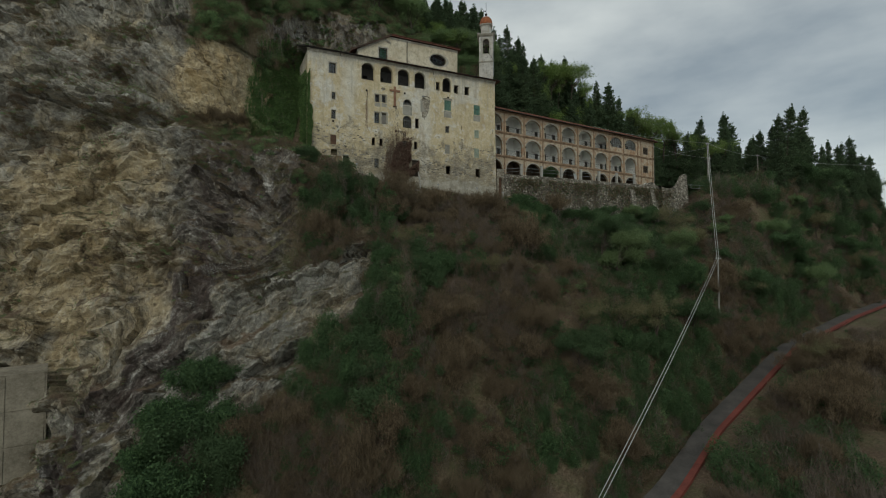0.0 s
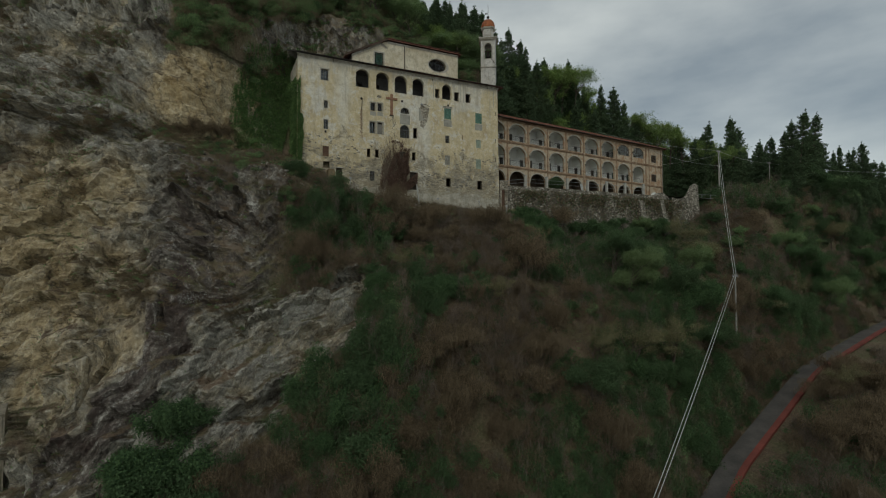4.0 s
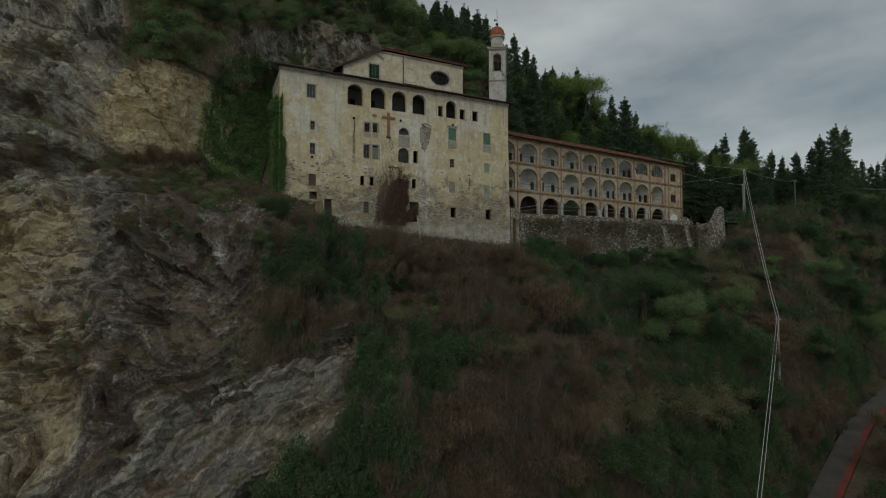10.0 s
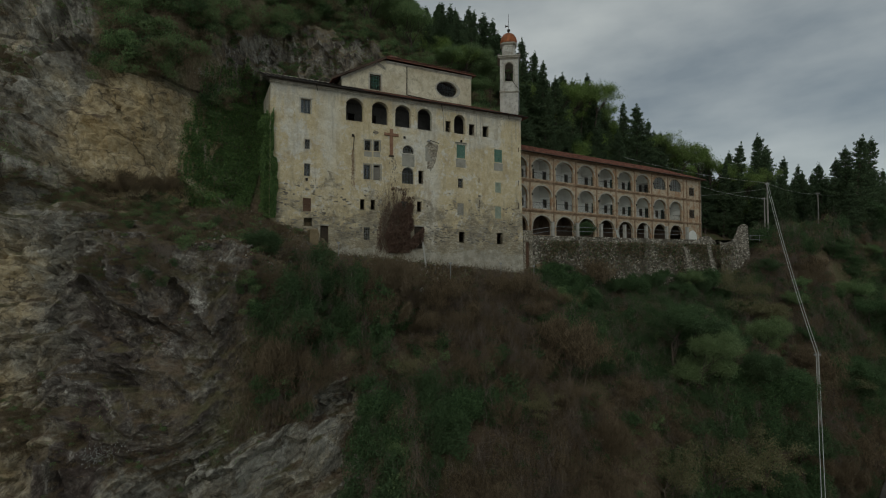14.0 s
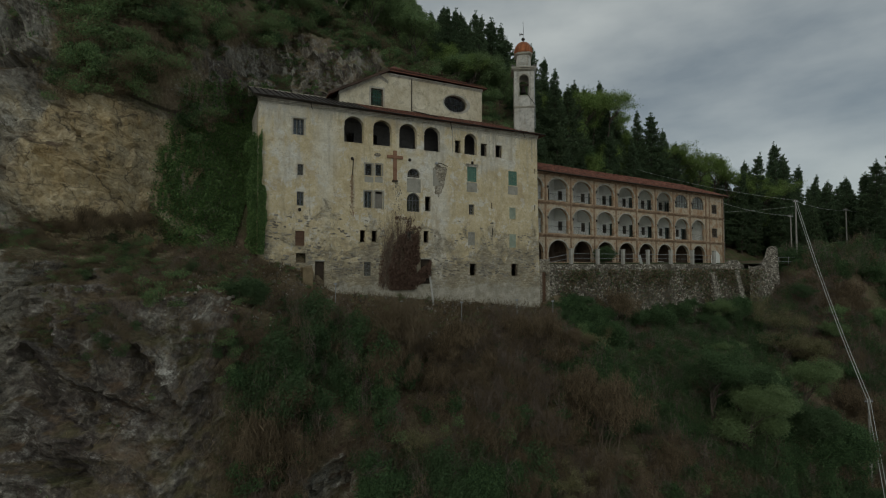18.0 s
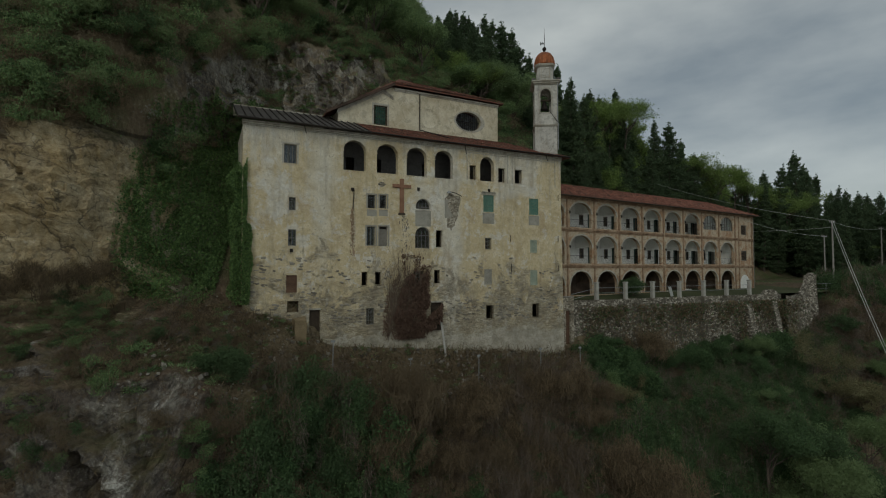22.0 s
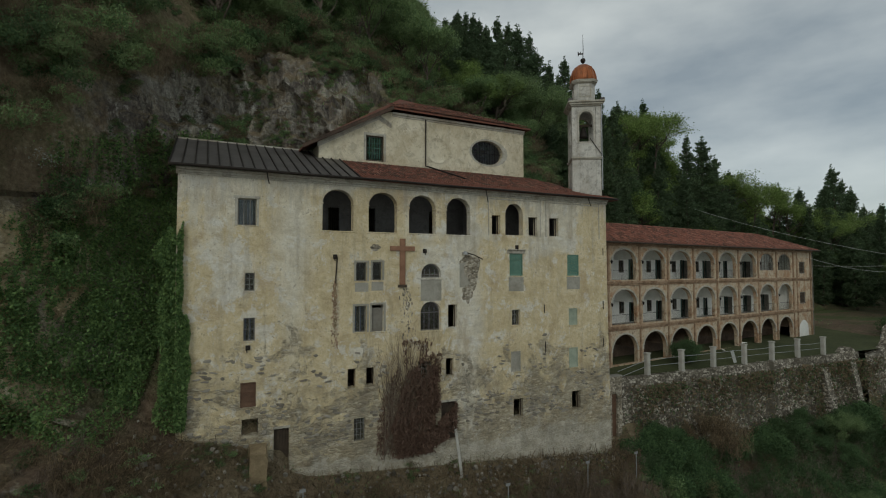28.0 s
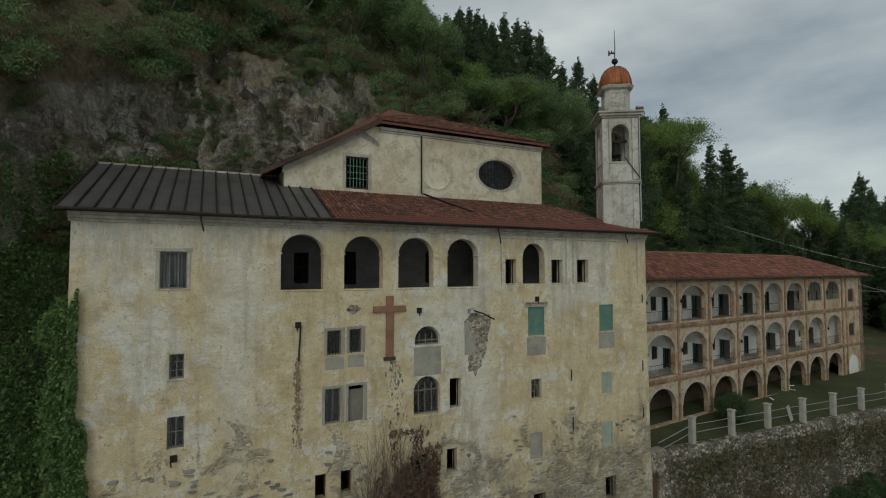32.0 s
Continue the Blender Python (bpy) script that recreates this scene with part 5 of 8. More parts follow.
# ---- bell tower ----
TS = 2.5
TOWER = pose(7.42, 83.3, 58.75, 0, 0, -7) @ Matrix.Diagonal((0.935, 0.935, 1.022, 1)) @ Matrix.Translation((0, 0, -58.75))
tower = thing("bell_tower", TOWER, "slim grey plastered bell tower with an orange dome", "tower")
h = TS / 2
Geo().box(-h + 0.06, h - 0.06, -h + 0.06, h - 0.06, 57.0, 64.38).put("lower_shaft", M_TOWER, tower)
face_out = rect(-h + 0.06, h - 0.06, 64.6, 68.75)
belfry_hole = [arch(-0.6, 0.6, 65.85, 67.7, 68.32, 12)]
for k in range(4):
    ob = Geo().wall(face_out, belfry_hole, -h + 0.06, 0.42).put("belfry_wall", M_TOWER, tower)
    ob.matrix_local = pose(0, 0, 0, 0, 0, 90 * k)
    for sx in (-1, 1):
        for z0, z1 in ((57.4, 64.30), (64.65, 68.70)):
            o2 = Geo().box(sx * (h - 0.22) - 0.21, sx * (h - 0.22) + 0.21, -h, -h + 0.057, z0, z1, 0.015).put("corner_pilaster", M_TOWER, tower)
            o2.matrix_local = pose(0, 0, 0, 0, 0, 90 * k)
    g = Geo()
    ro, ri = arch(-0.78, 0.78, 65.75, 67.7, 68.50, 14), arch(-0.62, 0.62, 65.85, 67.7, 68.33, 14)
    m = len(ro)
    g.add([(x, -h - 0.0, z) for x, z in ro] + [(x, -h - 0.0, z) for x, z in ri] + [(x, -h + 0.057, z) for x, z in ro], [(i, (i + 1) % m, (i + 1) % m + m, i + m) for i in range(m)] + [(i, i + 2 * m, (i + 1) % m + 2 * m, (i + 1) % m) for i in range(m)])
    g.put("arch_surround", M_TRIM, tower).matrix_local = pose(0, 0, 0, 0, 0, 90 * k)
Geo().box(-h + 0.5, h - 0.5, -h + 0.5, h - 0.5, 64.42, 65.5).put("belfry_floor", M_INNER, tower)
for lo, hi, out in ((64.38, 64.47, 0.03), (64.473, 64.60, 0.10), (68.75, 68.86, 0.08), (68.863, 69.02, 0.22), (69.023, 69.16, 0.34)):
    Geo().box(-h - out, h + out, -h - out, h + out, lo, hi, 0.025).put("cornice", M_TRIM, tower)
for sx in (-1, 1):
    Geo().box(sx * (h + 0.12) - 0.2, sx * (h + 0.12) + 0.2, -h - 0.32, -h + 0.1, 69.163, 69.35, 0.03).put("corner_slab", M_METAL, tower)
# lantern: a square drum with cut corners, a cap moulding and the dome
def cut_square(rings):
    """A square shaft with cut corners: (half width, z) ring by ring."""
    g = Geo()
    for a, z in rings:
        c = a * 0.66
        g.v += [(-c, -a, z), (c, -a, z), (a, -c, z), (a, c, z), (c, a, z), (-c, a, z), (-a, c, z), (-a, -c, z)]
    for i in range(len(rings) - 1):
        g.f += [(i * 8 + j, i * 8 + (j + 1) % 8, i * 8 + 8 + (j + 1) % 8, i * 8 + 8 + j) for j in range(8)]
    g.f += [tuple(range(8))[::-1], tuple(range(len(g.v) - 8, len(g.v)))]
    return g


drum = cut_square([(1.0, 69.16), (1.0, 69.42), (0.90, 69.46), (0.88, 70.75)]).put("lantern_drum", M_TOWER, tower)
for k in range(4):
    for x0, x1, z0, z1 in ((-0.5, 0.5, 70.5, 70.6), (-0.5, 0.5, 69.6, 69.7), (-0.5, -0.41, 69.703, 70.497), (0.41, 0.5, 69.703, 70.497)):
        o2 = Geo().box(x0, x1, -0.925, -0.86, z0, z1, 0.01).put("drum_panel_moulding", M_TRIM, drum)
        o2.matrix_local = pose(0, 0, 0, 0, 0, 90 * k)
cut_square([(0.90, 70.75), (1.10, 70.85), (1.16, 71.02), (1.10, 71.06)]).put("drum_cornice", M_TRIM, tower)
dome_prof = [(1.14, 71.06), (1.17, 71.2), (1.12, 71.6), (0.98, 72.0), (0.76, 72.3), (0.45, 72.5), (0.10, 72.6), (0.04, 72.62)]
dome = Geo().lathe(0, 0, dome_prof, 16, math.pi / 16).put("dome", M_COPPER, tower, "orange rusted sheet dome", True)
for k in range(16):
    w = 2 * math.pi * k / 16 + math.pi / 16
    Geo().tube([((r + 0.012) * math.cos(w), (r + 0.012) * math.sin(w), z) for r, z in dome_prof], 0.03, 5).put("dome_rib", M_COPPER, dome)
Geo().lathe(0, 0, [(0.05, 72.64), (0.06, 72.78), (0.2, 72.86), (0.24, 72.98), (0.18, 73.12), (0.04, 73.2)], 10).put("finial_ball", M_IRON, tower)
Geo().tube([(0, 0, 73.15), (0.03, 0, 74.0), (0, 0, 75.2)], [0.035, 0.03, 0.015], 6).put("spire_rod", M_IRON, tower)
Geo().box(-0.42, 0.0, -0.012, 0.012, 73.50, 73.62).box(-0.46, -0.36, -0.012, 0.012, 73.4, 73.75).box(-0.25, -0.17, -0.012, 0.012, 73.62, 73.75).put("weather_vane", M_IRON, tower)
Geo().tube([(h + 0.06, -h - 0.05, 69.0), (h + 0.06, -h - 0.05, 64.7), (h + 0.12, -h - 0.08, 64.5), (h + 0.08, -h - 0.05, 64.2), (h + 0.08, -h - 0.05, 61.9)], 0.05, 7).put("downpipe", M_STEEL, tower)
Geo().tube([(0.3, -h - 0.02, 66.1), (h + 0.05, -h - 0.1, 64.75)], 0.03, 6).put("stay_bar", M_IRON, tower)
# the bell
bell = thing("church_bell", TOWER @ Matrix.Translation((-0.05, 0, 66.45)), "dark bronze bell hanging in the belfry", "bell")
Geo().lathe(0, 0, [(0.42, 0.0), (0.36, 0.12), (0.28, 0.45), (0.2, 0.78), (0.06, 0.9)], 14).put("bell_body", M_IRON, bell, "", True)
Geo().box(-0.8, 0.8, -0.09, 0.09, 0.9, 1.1, 0.02).put("headstock", M_DARKWOOD, bell)
Geo().tube([(-0.5, 0.0, 1.0), (-0.5, -0.5, 0.6), (-0.48, -0.55, 0.0)], 0.03, 6).put("bell_arm", M_STEEL, bell)

# ---- fittings on the facade ----
cross = thing("wall_cross", FACADE @ Matrix.Translation((12.89, -0.06, 54.4)), "tall faded red-brown wooden cross fixed to the wall", "cross")
Geo().box(-0.19, 0.19, -0.07, 0.055, 0.05, 3.08, 0.02).put("upright", M_CROSS, cross)
Geo().box(-0.86, 0.86, -0.075, 0.05, 2.27, 2.58, 0.02).put("crossbeam", M_CROSS, cross)
Geo().box(-0.3, 0.3, -0.10, 0.055, -0.12, 0.05, 0.02).put("foot_bracket", M_DARKWOOD, cross)
for uu, zz, ln in ((4.35, 60.65, 0.7), (19.0, 60.65, 0.9), (28.4, 60.6, 0.6)):
    st = thing("eaves_bracket", FACADE @ Matrix.Translation((uu, -0.5, zz)), "rusted iron stub hanging under the eaves", "bracket")
    Geo().tube([(0, 0, 0.45), (0.02, -0.05, 0.2), (0.12, -0.1, 0.45 - ln)], 0.035, 6).put("stub", M_IRON, st)
lamp = thing("wall_lamp", FACADE @ Matrix.Translation((17.4, 0, 56.6)), "dark bent metal lamp arm on the wall", "lamp")
Geo().tube([(0, 0.0, 0), (0.0, -0.3, 0.05), (0.5, -0.75, -0.15), (1.0, -1.05, -0.45)], 0.04, 6).put("arm", M_IRON, lamp)
Geo().lathe(0.05, -0.3, [(0.22, -0.12), (0.16, 0.02), (0.05, 0.12)], 8).put("shade", M_STEEL, lamp)
for uu, zz in ((8.45, 56.2), (14.5, 56.65), (21.9, 57.05), (3.5, 50.95)):
    bk = thing("wall_bracket", FACADE @ Matrix.Translation((uu, 0, zz)), "small rusted iron bracket on the plaster", "bracket")
    Geo().box(-0.13, 0.13, -0.10, -0.003, -0.1, 0.18, 0.02).tube([(0, -0.02, 0.08), (-0.1, -0.28, 0.02), (-0.06, -0.28, -0.22)], 0.03, 6).put("iron", M_IRON, bk)
pipe = thing("drain_pipe", FACADE @ Matrix.Translation((8.5, -0.06, 0)), "thin rusted drain pipe stub on the wall", "pipe")
Geo().tube([(0.05, -0.1, 56.2), (0.02, -0.02, 55.3), (0.0, 0.0, 55.0), (0.0, 0.0, 54.6)], 0.035, 6).put("tube", M_IRON, pipe)
plank = thing("leaning_board", FACADE @ Matrix.Translation((16.9, -0.5, 41.0)), "long pale board leaning on the wall", "board")
Geo().add([(-0.15, -0.6, 0), (0.05, -0.6, 0), (-0.1, 0.38, 4.1), (-0.3, 0.38, 4.1), (-0.15, -0.55, 0), (0.05, -0.55, 0), (-0.1, 0.43, 4.1), (-0.3, 0.43, 4.1)], [(0, 1, 2, 3), (7, 6, 5, 4), (0, 3, 7, 4), (1, 5, 6, 2), (2, 6, 7, 3), (0, 4, 5, 1)]).put("plank", M_POST, plank)

# plaster flaked away in two upright strips, below the pipe and below the cross
random.seed(83)
for u0, u1, z0, z1, wide, count, mat in ((8.43, 8.5, 54.7, 50.6, 0.08, 120, M_BAND), (13.16, 13.3, 54.2, 51.0, 0.22, 110, M_BARED), (8.46, 8.5, 54.6, 51.4, 0.06, 70, M_MASONRY)):
    g = Geo()
    for i in range(count):
        f = random.random() ** 1.2
        cx, cz = u0 + (u1 - u0) * f + random.gauss(0, wide * (0.6 + f)), z0 + (z1 - z0) * f
        k = random.uniform(0.015, 0.055)
        loop = blotch(cx, cz, k, k * random.uniform(1.0, 2.6), random.uniform(0, 50), 9)
        g.add([(cx, -0.016 - 0.006 * random.random(), cz)] + [(x, -0.004, z) for x, z in loop], [(0, j + 1, (j + 1) % 9 + 1) for j in range(9)])
    tagged(g.put("plaster_scar", mat, sanctuary, "strip of flaked and rust-stained plaster"), kind="stuff")
# iron tie bars that hold the front to the floors behind
for uu, z0, z1 in ((24.37, 52.17, 52.80), (24.45, 49.19, 50.02), (30.28, 56.58, 57.18), (30.23, 52.22, 52.90), (30.22, 49.25, 49.92)):
    Geo().box(uu - 0.03, uu + 0.03, -0.05, -0.003, z0, z1, 0.01).put("tie_bar", M_IRON, sanctuary, "short upright iron tie bar")
# smoothed grey borders round the paired windows
for a, b, c, d in ((9.80, 10.50, 54.73, 55.90), (10.87, 11.51, 54.77, 55.93), (9.72, 10.50, 51.50, 53.16), (10.84, 11.62, 51.48, 53.21)):
    Geo().box(a - 0.13, a - 0.005, -0.012, -0.003, c, d + 0.12).box(b + 0.005, b + 0.15, -0.012, -0.003, c, d + 0.12).box(a - 0.005, b + 0.005, -0.012, -0.003, d + 0.005, d + 0.12).put("window_border", M_GREYPATCH, sanctuary, "smooth grey cement window border")
# the weathered hood over the green shutter
Geo().box(21.12, 22.62, -0.16, -0.003, 56.865, 56.93, 0.015).put("window_hood", M_TRIM, sanctuary, "crumbling plaster window hood")

# rubble stones standing proud where the render has fallen
random.seed(77)
base_ring = [(math.cos(2 * math.pi * i / 7) * (1 + 0.22 * math.sin(i * 2.7)), math.sin(2 * math.pi * i / 7) * (1 + 0.18 * math.cos(i * 1.9))) for i in range(7)]
stone_protos = []
for k in range(5):
    g = Geo()
    jit = [random.uniform(0.8, 1.2) for _ in range(7)]
    g.v = [(x * j * 0.5, 0.0, z * j * 0.5) for (x, z), j in zip(base_ring, jit)] + [(x * j * 0.38, -0.11 - 0.03 * random.random(), z * j * 0.36) for (x, z), j in zip(base_ring, jit)]
    g.f = [(i, (i + 1) % 7, (i + 1) % 7 + 7, i + 7) for i in range(7)] + [tuple(range(7, 14))]
    stone_protos.append(g)
taken = [(a - 0.25, b + 0.25, c - 0.2, d + 0.2) for a, b, c, d, _ in OPENINGS]
made, objs = 0, {}
front = [o for o in sanctuary.children if o.name == "front_wall"][0]
while made < 300:
    uu, zz = random.uniform(0.4, 30.2), random.uniform(44.6, 50.6)
    if random.random() < (zz - 46.5) / 5.0 or noise.noise((uu * 0.4, zz * 0.6, 3.0)) < -0.05:
        continue
    if any(a < uu < b and c < zz < d for a, b, c, d in taken) or 12.0 < uu < 16.4:
        continue
    made += 1
    k = random.randrange(5)
    m = pose(uu, -0.002, zz, 0, random.uniform(-14, 14), 0) @ Matrix.Diagonal((random.uniform(0.22, 0.5), random.uniform(0.3, 0.6), random.uniform(0.12, 0.24), 1))
    if k in objs:
        share(objs[k], front, "stone", m)
    else:
        objs[k] = stone_protos[k].put("stone", M_STONE, front)
        objs[k].matrix_local = m


# ---- the arcaded wing ----
wing = thing("arcaded_wing", WING, "long three-storey arcaded wing in worn terracotta and white", "building")
PIER = [-25.64 + 4.65 * i for i in range(10)]  # the last pier is where the end room starts
W_L, W_R = -28.0, 21.55
Z_G, Z_1, Z_2, Z_E = 46.3, 49.85, 54.15, 58.05
holes, doors = [], []
for i in range(9):
    a, b = PIER[i] + 0.47, PIER[i + 1] - 0.47
    holes.append(arch(a, b, Z_G + 0.05, 47.55, 49.20, 14))
    holes.append(arch(a, b, Z_1 + 0.28, 52.05, 53.50, 14))
    if i in (7, 8):
        holes.append(arch(a + 0.1, b - 0.1, Z_2 + 1.15, 56.25, 57.45, 14))
    else:
        holes.append(arch(a, b, Z_2 + 0.28, 56.05, 57.40, 14))
end_win = [(18.05, 19.75, 54.85, 56.45), (18.05, 19.75, 50.75, 52.35)]
holes += [rect(*q) for q in end_win]
Geo().wall(rect(W_L, W_R, 44.6, Z_E), holes, 0.0, 0.38).put("arcade_wall", M_RUST, wing, "arcade front in worn terracotta paint")
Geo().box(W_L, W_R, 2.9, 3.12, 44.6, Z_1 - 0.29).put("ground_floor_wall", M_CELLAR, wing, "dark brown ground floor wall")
Geo().wall(rect(W_L, W_R, Z_1, Z_E), [rect(PIER[i] + 2.15, PIER[i] + 3.0, z + 0.03, z + 2.4) for i in range(9) for z in (Z_1, Z_2)] + [rect(PIER[i] + 0.55, PIER[i] + 1.35, z + 0.95, z + 2.25) for i in range(9) for z in (Z_1, Z_2)], 2.9, 0.22).put("corridor_wall", M_WHITE, wing, "whitewashed corridor wall with doors")
Geo().box(W_L, W_R, 9.5, 9.8, 44.6, Z_E).put("back_wall", M_RUST, wing)
for x0, x1 in ((W_L - 0.3, W_L - 0.003), (W_R + 0.003, W_R + 0.3)):
    Geo().box(x0, x1, 0.0, 9.8, 44.6, Z_E).put("end_wall", M_RUST, wing)
Geo().box(PIER[9] + 0.05, PIER[9] + 0.3, 0.385, 2.88, Z_1, Z_E).put("corridor_end_wall", M_WHITE, wing)
for z in (Z_1, Z_2, Z_E):
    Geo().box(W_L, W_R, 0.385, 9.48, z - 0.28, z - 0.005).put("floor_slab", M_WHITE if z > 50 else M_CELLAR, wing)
Geo().box(W_L, W_R, 0.385, 2.88, Z_1 - 0.004, Z_1 + 0.02).put("corridor_paving", M_POST, wing)
Geo().box(W_L, W_R, 0.385, 2.88, Z_2 - 0.004, Z_2 + 0.02).put("corridor_paving", M_POST, wing)
Geo().box(W_L, W_R, 0.385, 9.48, 45.2, Z_G - 0.02).put("ground_floor", M_CONC, wing)
# vaults' cross ribs as low walls over the piers, so that each bay has its own ceiling
for i in range(10):
    for z0, z1 in ((Z_1 + 2.3, Z_2 - 0.3), (Z_2 + 2.3, Z_E - 0.3), (47.7, Z_1 - 0.3)):
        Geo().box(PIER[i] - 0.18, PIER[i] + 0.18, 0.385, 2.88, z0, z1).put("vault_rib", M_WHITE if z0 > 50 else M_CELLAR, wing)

# one door and one window, shared along the corridor
proto_door = proto_win = proto_rail = None
for i in range(9):
    for z in (Z_1, Z_2):
        dm = Matrix.Translation((PIER[i] + 2.15, 2.95, z)) @ Matrix.Diagonal((0.773, 1, 0.98, 1))
        wm = Matrix.Translation((PIER[i] + 0.55, 2.95, z + 0.95))
        if proto_door is None:
            proto_door = Geo().box(0, 0.08, -0.08, 0.1, 0.03, 2.45).box(1.02, 1.1, -0.08, 0.1, 0.03, 2.45).box(0.08, 1.02, -0.08, 0.1, 2.36, 2.45).box(0.08, 0.56, 0.02, 0.07, 0.03, 2.36).put("door", M_DOOR, wing, "dark green half-open corridor door")
            proto_door.matrix_local = dm
            proto_leaf = Geo().box(1.04, 1.09, -0.62, -0.08, 0.03, 2.36).put("door_leaf", M_FRAME, proto_door)
            proto_win = Geo().box(0, 0.07, -0.05, 0.05, 0, 1.3).box(0.73, 0.8, -0.05, 0.05, 0, 1.3).box(0.07, 0.73, -0.05, 0.05, 1.23, 1.3).box(0.07, 0.73, -0.05, 0.05, 0, 0.07).box(0.38, 0.42, -0.04, 0.04, 0.07, 1.23).put("window", M_FRAME, wing)
            proto_win.matrix_local = wm
            proto_pane = Geo().box(0.07, 0.73, 0.045, 0.05, 0.07, 1.23).put("pane", M_GLASS, proto_win)
        else:
            d2 = share(proto_door, wing, "door", dm)
            if (i * 3 + int(z)) % 4:
                share(proto_leaf, d2, "door_leaf", Matrix.Identity(4))
            w2 = share(proto_win, wing, "window", wm)
            share(proto_pane, w2, "pane", Matrix.Identity(4))
        if not (i in (7, 8) and z == Z_2):
            rm = Matrix.Translation(((PIER[i] + PIER[i + 1]) / 2, 0.18, z))
            if proto_rail is None:
                g = Geo()
                for x in np.arange(-1.83, 1.84, 0.165):
                    g.tube([(x, 0, 0.27), (x, 0, 1.22)], 0.007, 3)
                g.box(-1.86, 1.86, -0.02, 0.02, 1.20, 1.235).box(-1.86, 1.86, -0.01, 0.01, 0.34, 0.36)
                proto_rail = g.put("railing", M_IRON, wing, "thin dark iron balcony railing")
                proto_rail.matrix_local = rm
            else:
                share(proto_rail, wing, "railing", rm)
# glazed bays at the far end of the top floor
for i in (7, 8):
    a, b = PIER[i] + 0.57, PIER[i + 1] - 0.57
    o, i_ = arch(a, b, Z_2 + 1.15, 56.25, 57.45, 14), arch(a + 0.09, b - 0.09, Z_2 + 1.24, 56.25, 57.36, 14)
    m = len(o)
    fr = Geo().add([(x, 0.1, z) for x, z in o] + [(x, 0.1, z) for x, z in i_] + [(x, 0.2, z) for x, z in i_], [(k, (k + 1) % m, (k + 1) % m + m, k + m) for k in range(m)] + [(k + m, (k + 1) % m + m, (k + 1) % m + 2 * m, k + 2 * m) for k in range(m)]).put("glazed_arch", M_FRAME, wing, "glazed arch with white bars")
    g = Geo()
    for f in (0.2, 0.4, 0.6, 0.8):
        x = a + (b - a) * f
        g.box(x - 0.03, x + 0.03, 0.12, 0.19, Z_2 + 1.24, 56.25 + 1.1 * math.sqrt(1 - (2 * f - 1) ** 2))
    for z in (55.85, 56.3):
        g.box(a + 0.09, b - 0.09, 0.125, 0.185, z - 0.025, z + 0.025)
    g.put("muntin", M_FRAME, fr)
    Geo().add([(x, 0.16, z) for x, z in i_], [tuple(range(m))]).put("pane", M_GLASS, fr).visible_shadow = False
for a, b, c, d in end_win:
    fr = Geo().box(a, a + 0.1, 0.08, 0.18, c, d).box(b - 0.1, b, 0.08, 0.18, c, d).box(a + 0.1, b - 0.1, 0.08, 0.18, d - 0.1, d).box(a + 0.1, b - 0.1, 0.08, 0.18, c, c + 0.1).put("shuttered_window", M_FRAME, wing)
    for z in np.arange(c + 0.12, d - 0.15, 0.12):
        Geo().add([(a + 0.1, 0.1, z), (b - 0.1, 0.1, z), (b - 0.1, 0.16, z + 0.11), (a + 0.1, 0.16, z + 0.11)], [(0, 1, 2, 3)]).put("slat", M_DARKWOOD, fr)
Geo().wall(arch(17.6, 20.3, 45.5, 47.2, 48.5, 14), [], -0.03, 0.027).put("whitewash_patch", M_WHITE, wing, "whitewashed patch beside the end door")
# pilasters, bands, arch rims, lamps
proto = None
for i in range(10):
    x = PIER[i]
    for z0, z1 in ((45.4, 49.55), (50.05, 53.85), (54.35, 57.7)):
        if proto is None:
            proto = {}
        key = (z0, z1)
        if key not in proto:
            proto[key] = Geo().box(-0.13, 0.13, -0.10, -0.003, z0, z1, 0.02).put("pilaster", M_BAND, wing)
            proto[key].matrix_local = Matrix.Translation((x, 0, 0))
        else:
            share(proto[key], wing, "pilaster", Matrix.Translation((x, 0, 0)))
for x in (17.3, 21.3):
    Geo().box(x - 0.13, x + 0.13, -0.10, -0.003, 45.4, 57.7, 0.02).put("pilaster", M_BAND, wing)
for lo, hi, out in ((49.58, 49.75, 0.08), (49.753, 50.0, 0.16), (53.88, 54.05, 0.08), (54.053, 54.3, 0.16), (57.70, 57.86, 0.10), (57.863, 58.05, 0.22)):
    Geo().box(W_L, W_R + out, -out, -0.003, lo, hi, 0.02).put("string_course", M_BAND, wing)
rim_proto = {}
for i in range(9):
    for kind, (sp, top) in (("g", (47.55, 49.20)), ("m", (52.05, 53.50)), ("u", (56.05, 57.40))):
        if kind == "u" and i in (7, 8):
            continue
        mm = Matrix.Translation(((PIER[i] + PIER[i + 1]) / 2, 0, 0))
        if kind in rim_proto:
            share(rim_proto[kind], wing, "arch_rim", mm)
            continue
        ro, ri = arch(-2.02, 2.02, sp, sp, top + 0.17, 16)[2:], arch(-1.855, 1.855, sp, sp, top, 16)[2:]
        g = Geo()
        for k in range(len(ro) - 1):
            (x0, z0), (x1, z1), (x2, z2), (x3, z3) = ro[k], ro[k + 1], ri[k + 1], ri[k]
            g.add([(x0, -0.05, z0), (x1, -0.05, z1), (x2, -0.05, z2), (x3, -0.05, z3), (x0, -0.003, z0), (x1, -0.003, z1), (x2, 0.03, z2), (x3, 0.03, z3)], [(0, 3, 2, 1), (0, 1, 5, 4), (2, 3, 7, 6)])
        rim_proto[kind] = g.put("arch_rim", M_TRIM, wing)
        rim_proto[kind].matrix_local = mm
lamp_proto = None
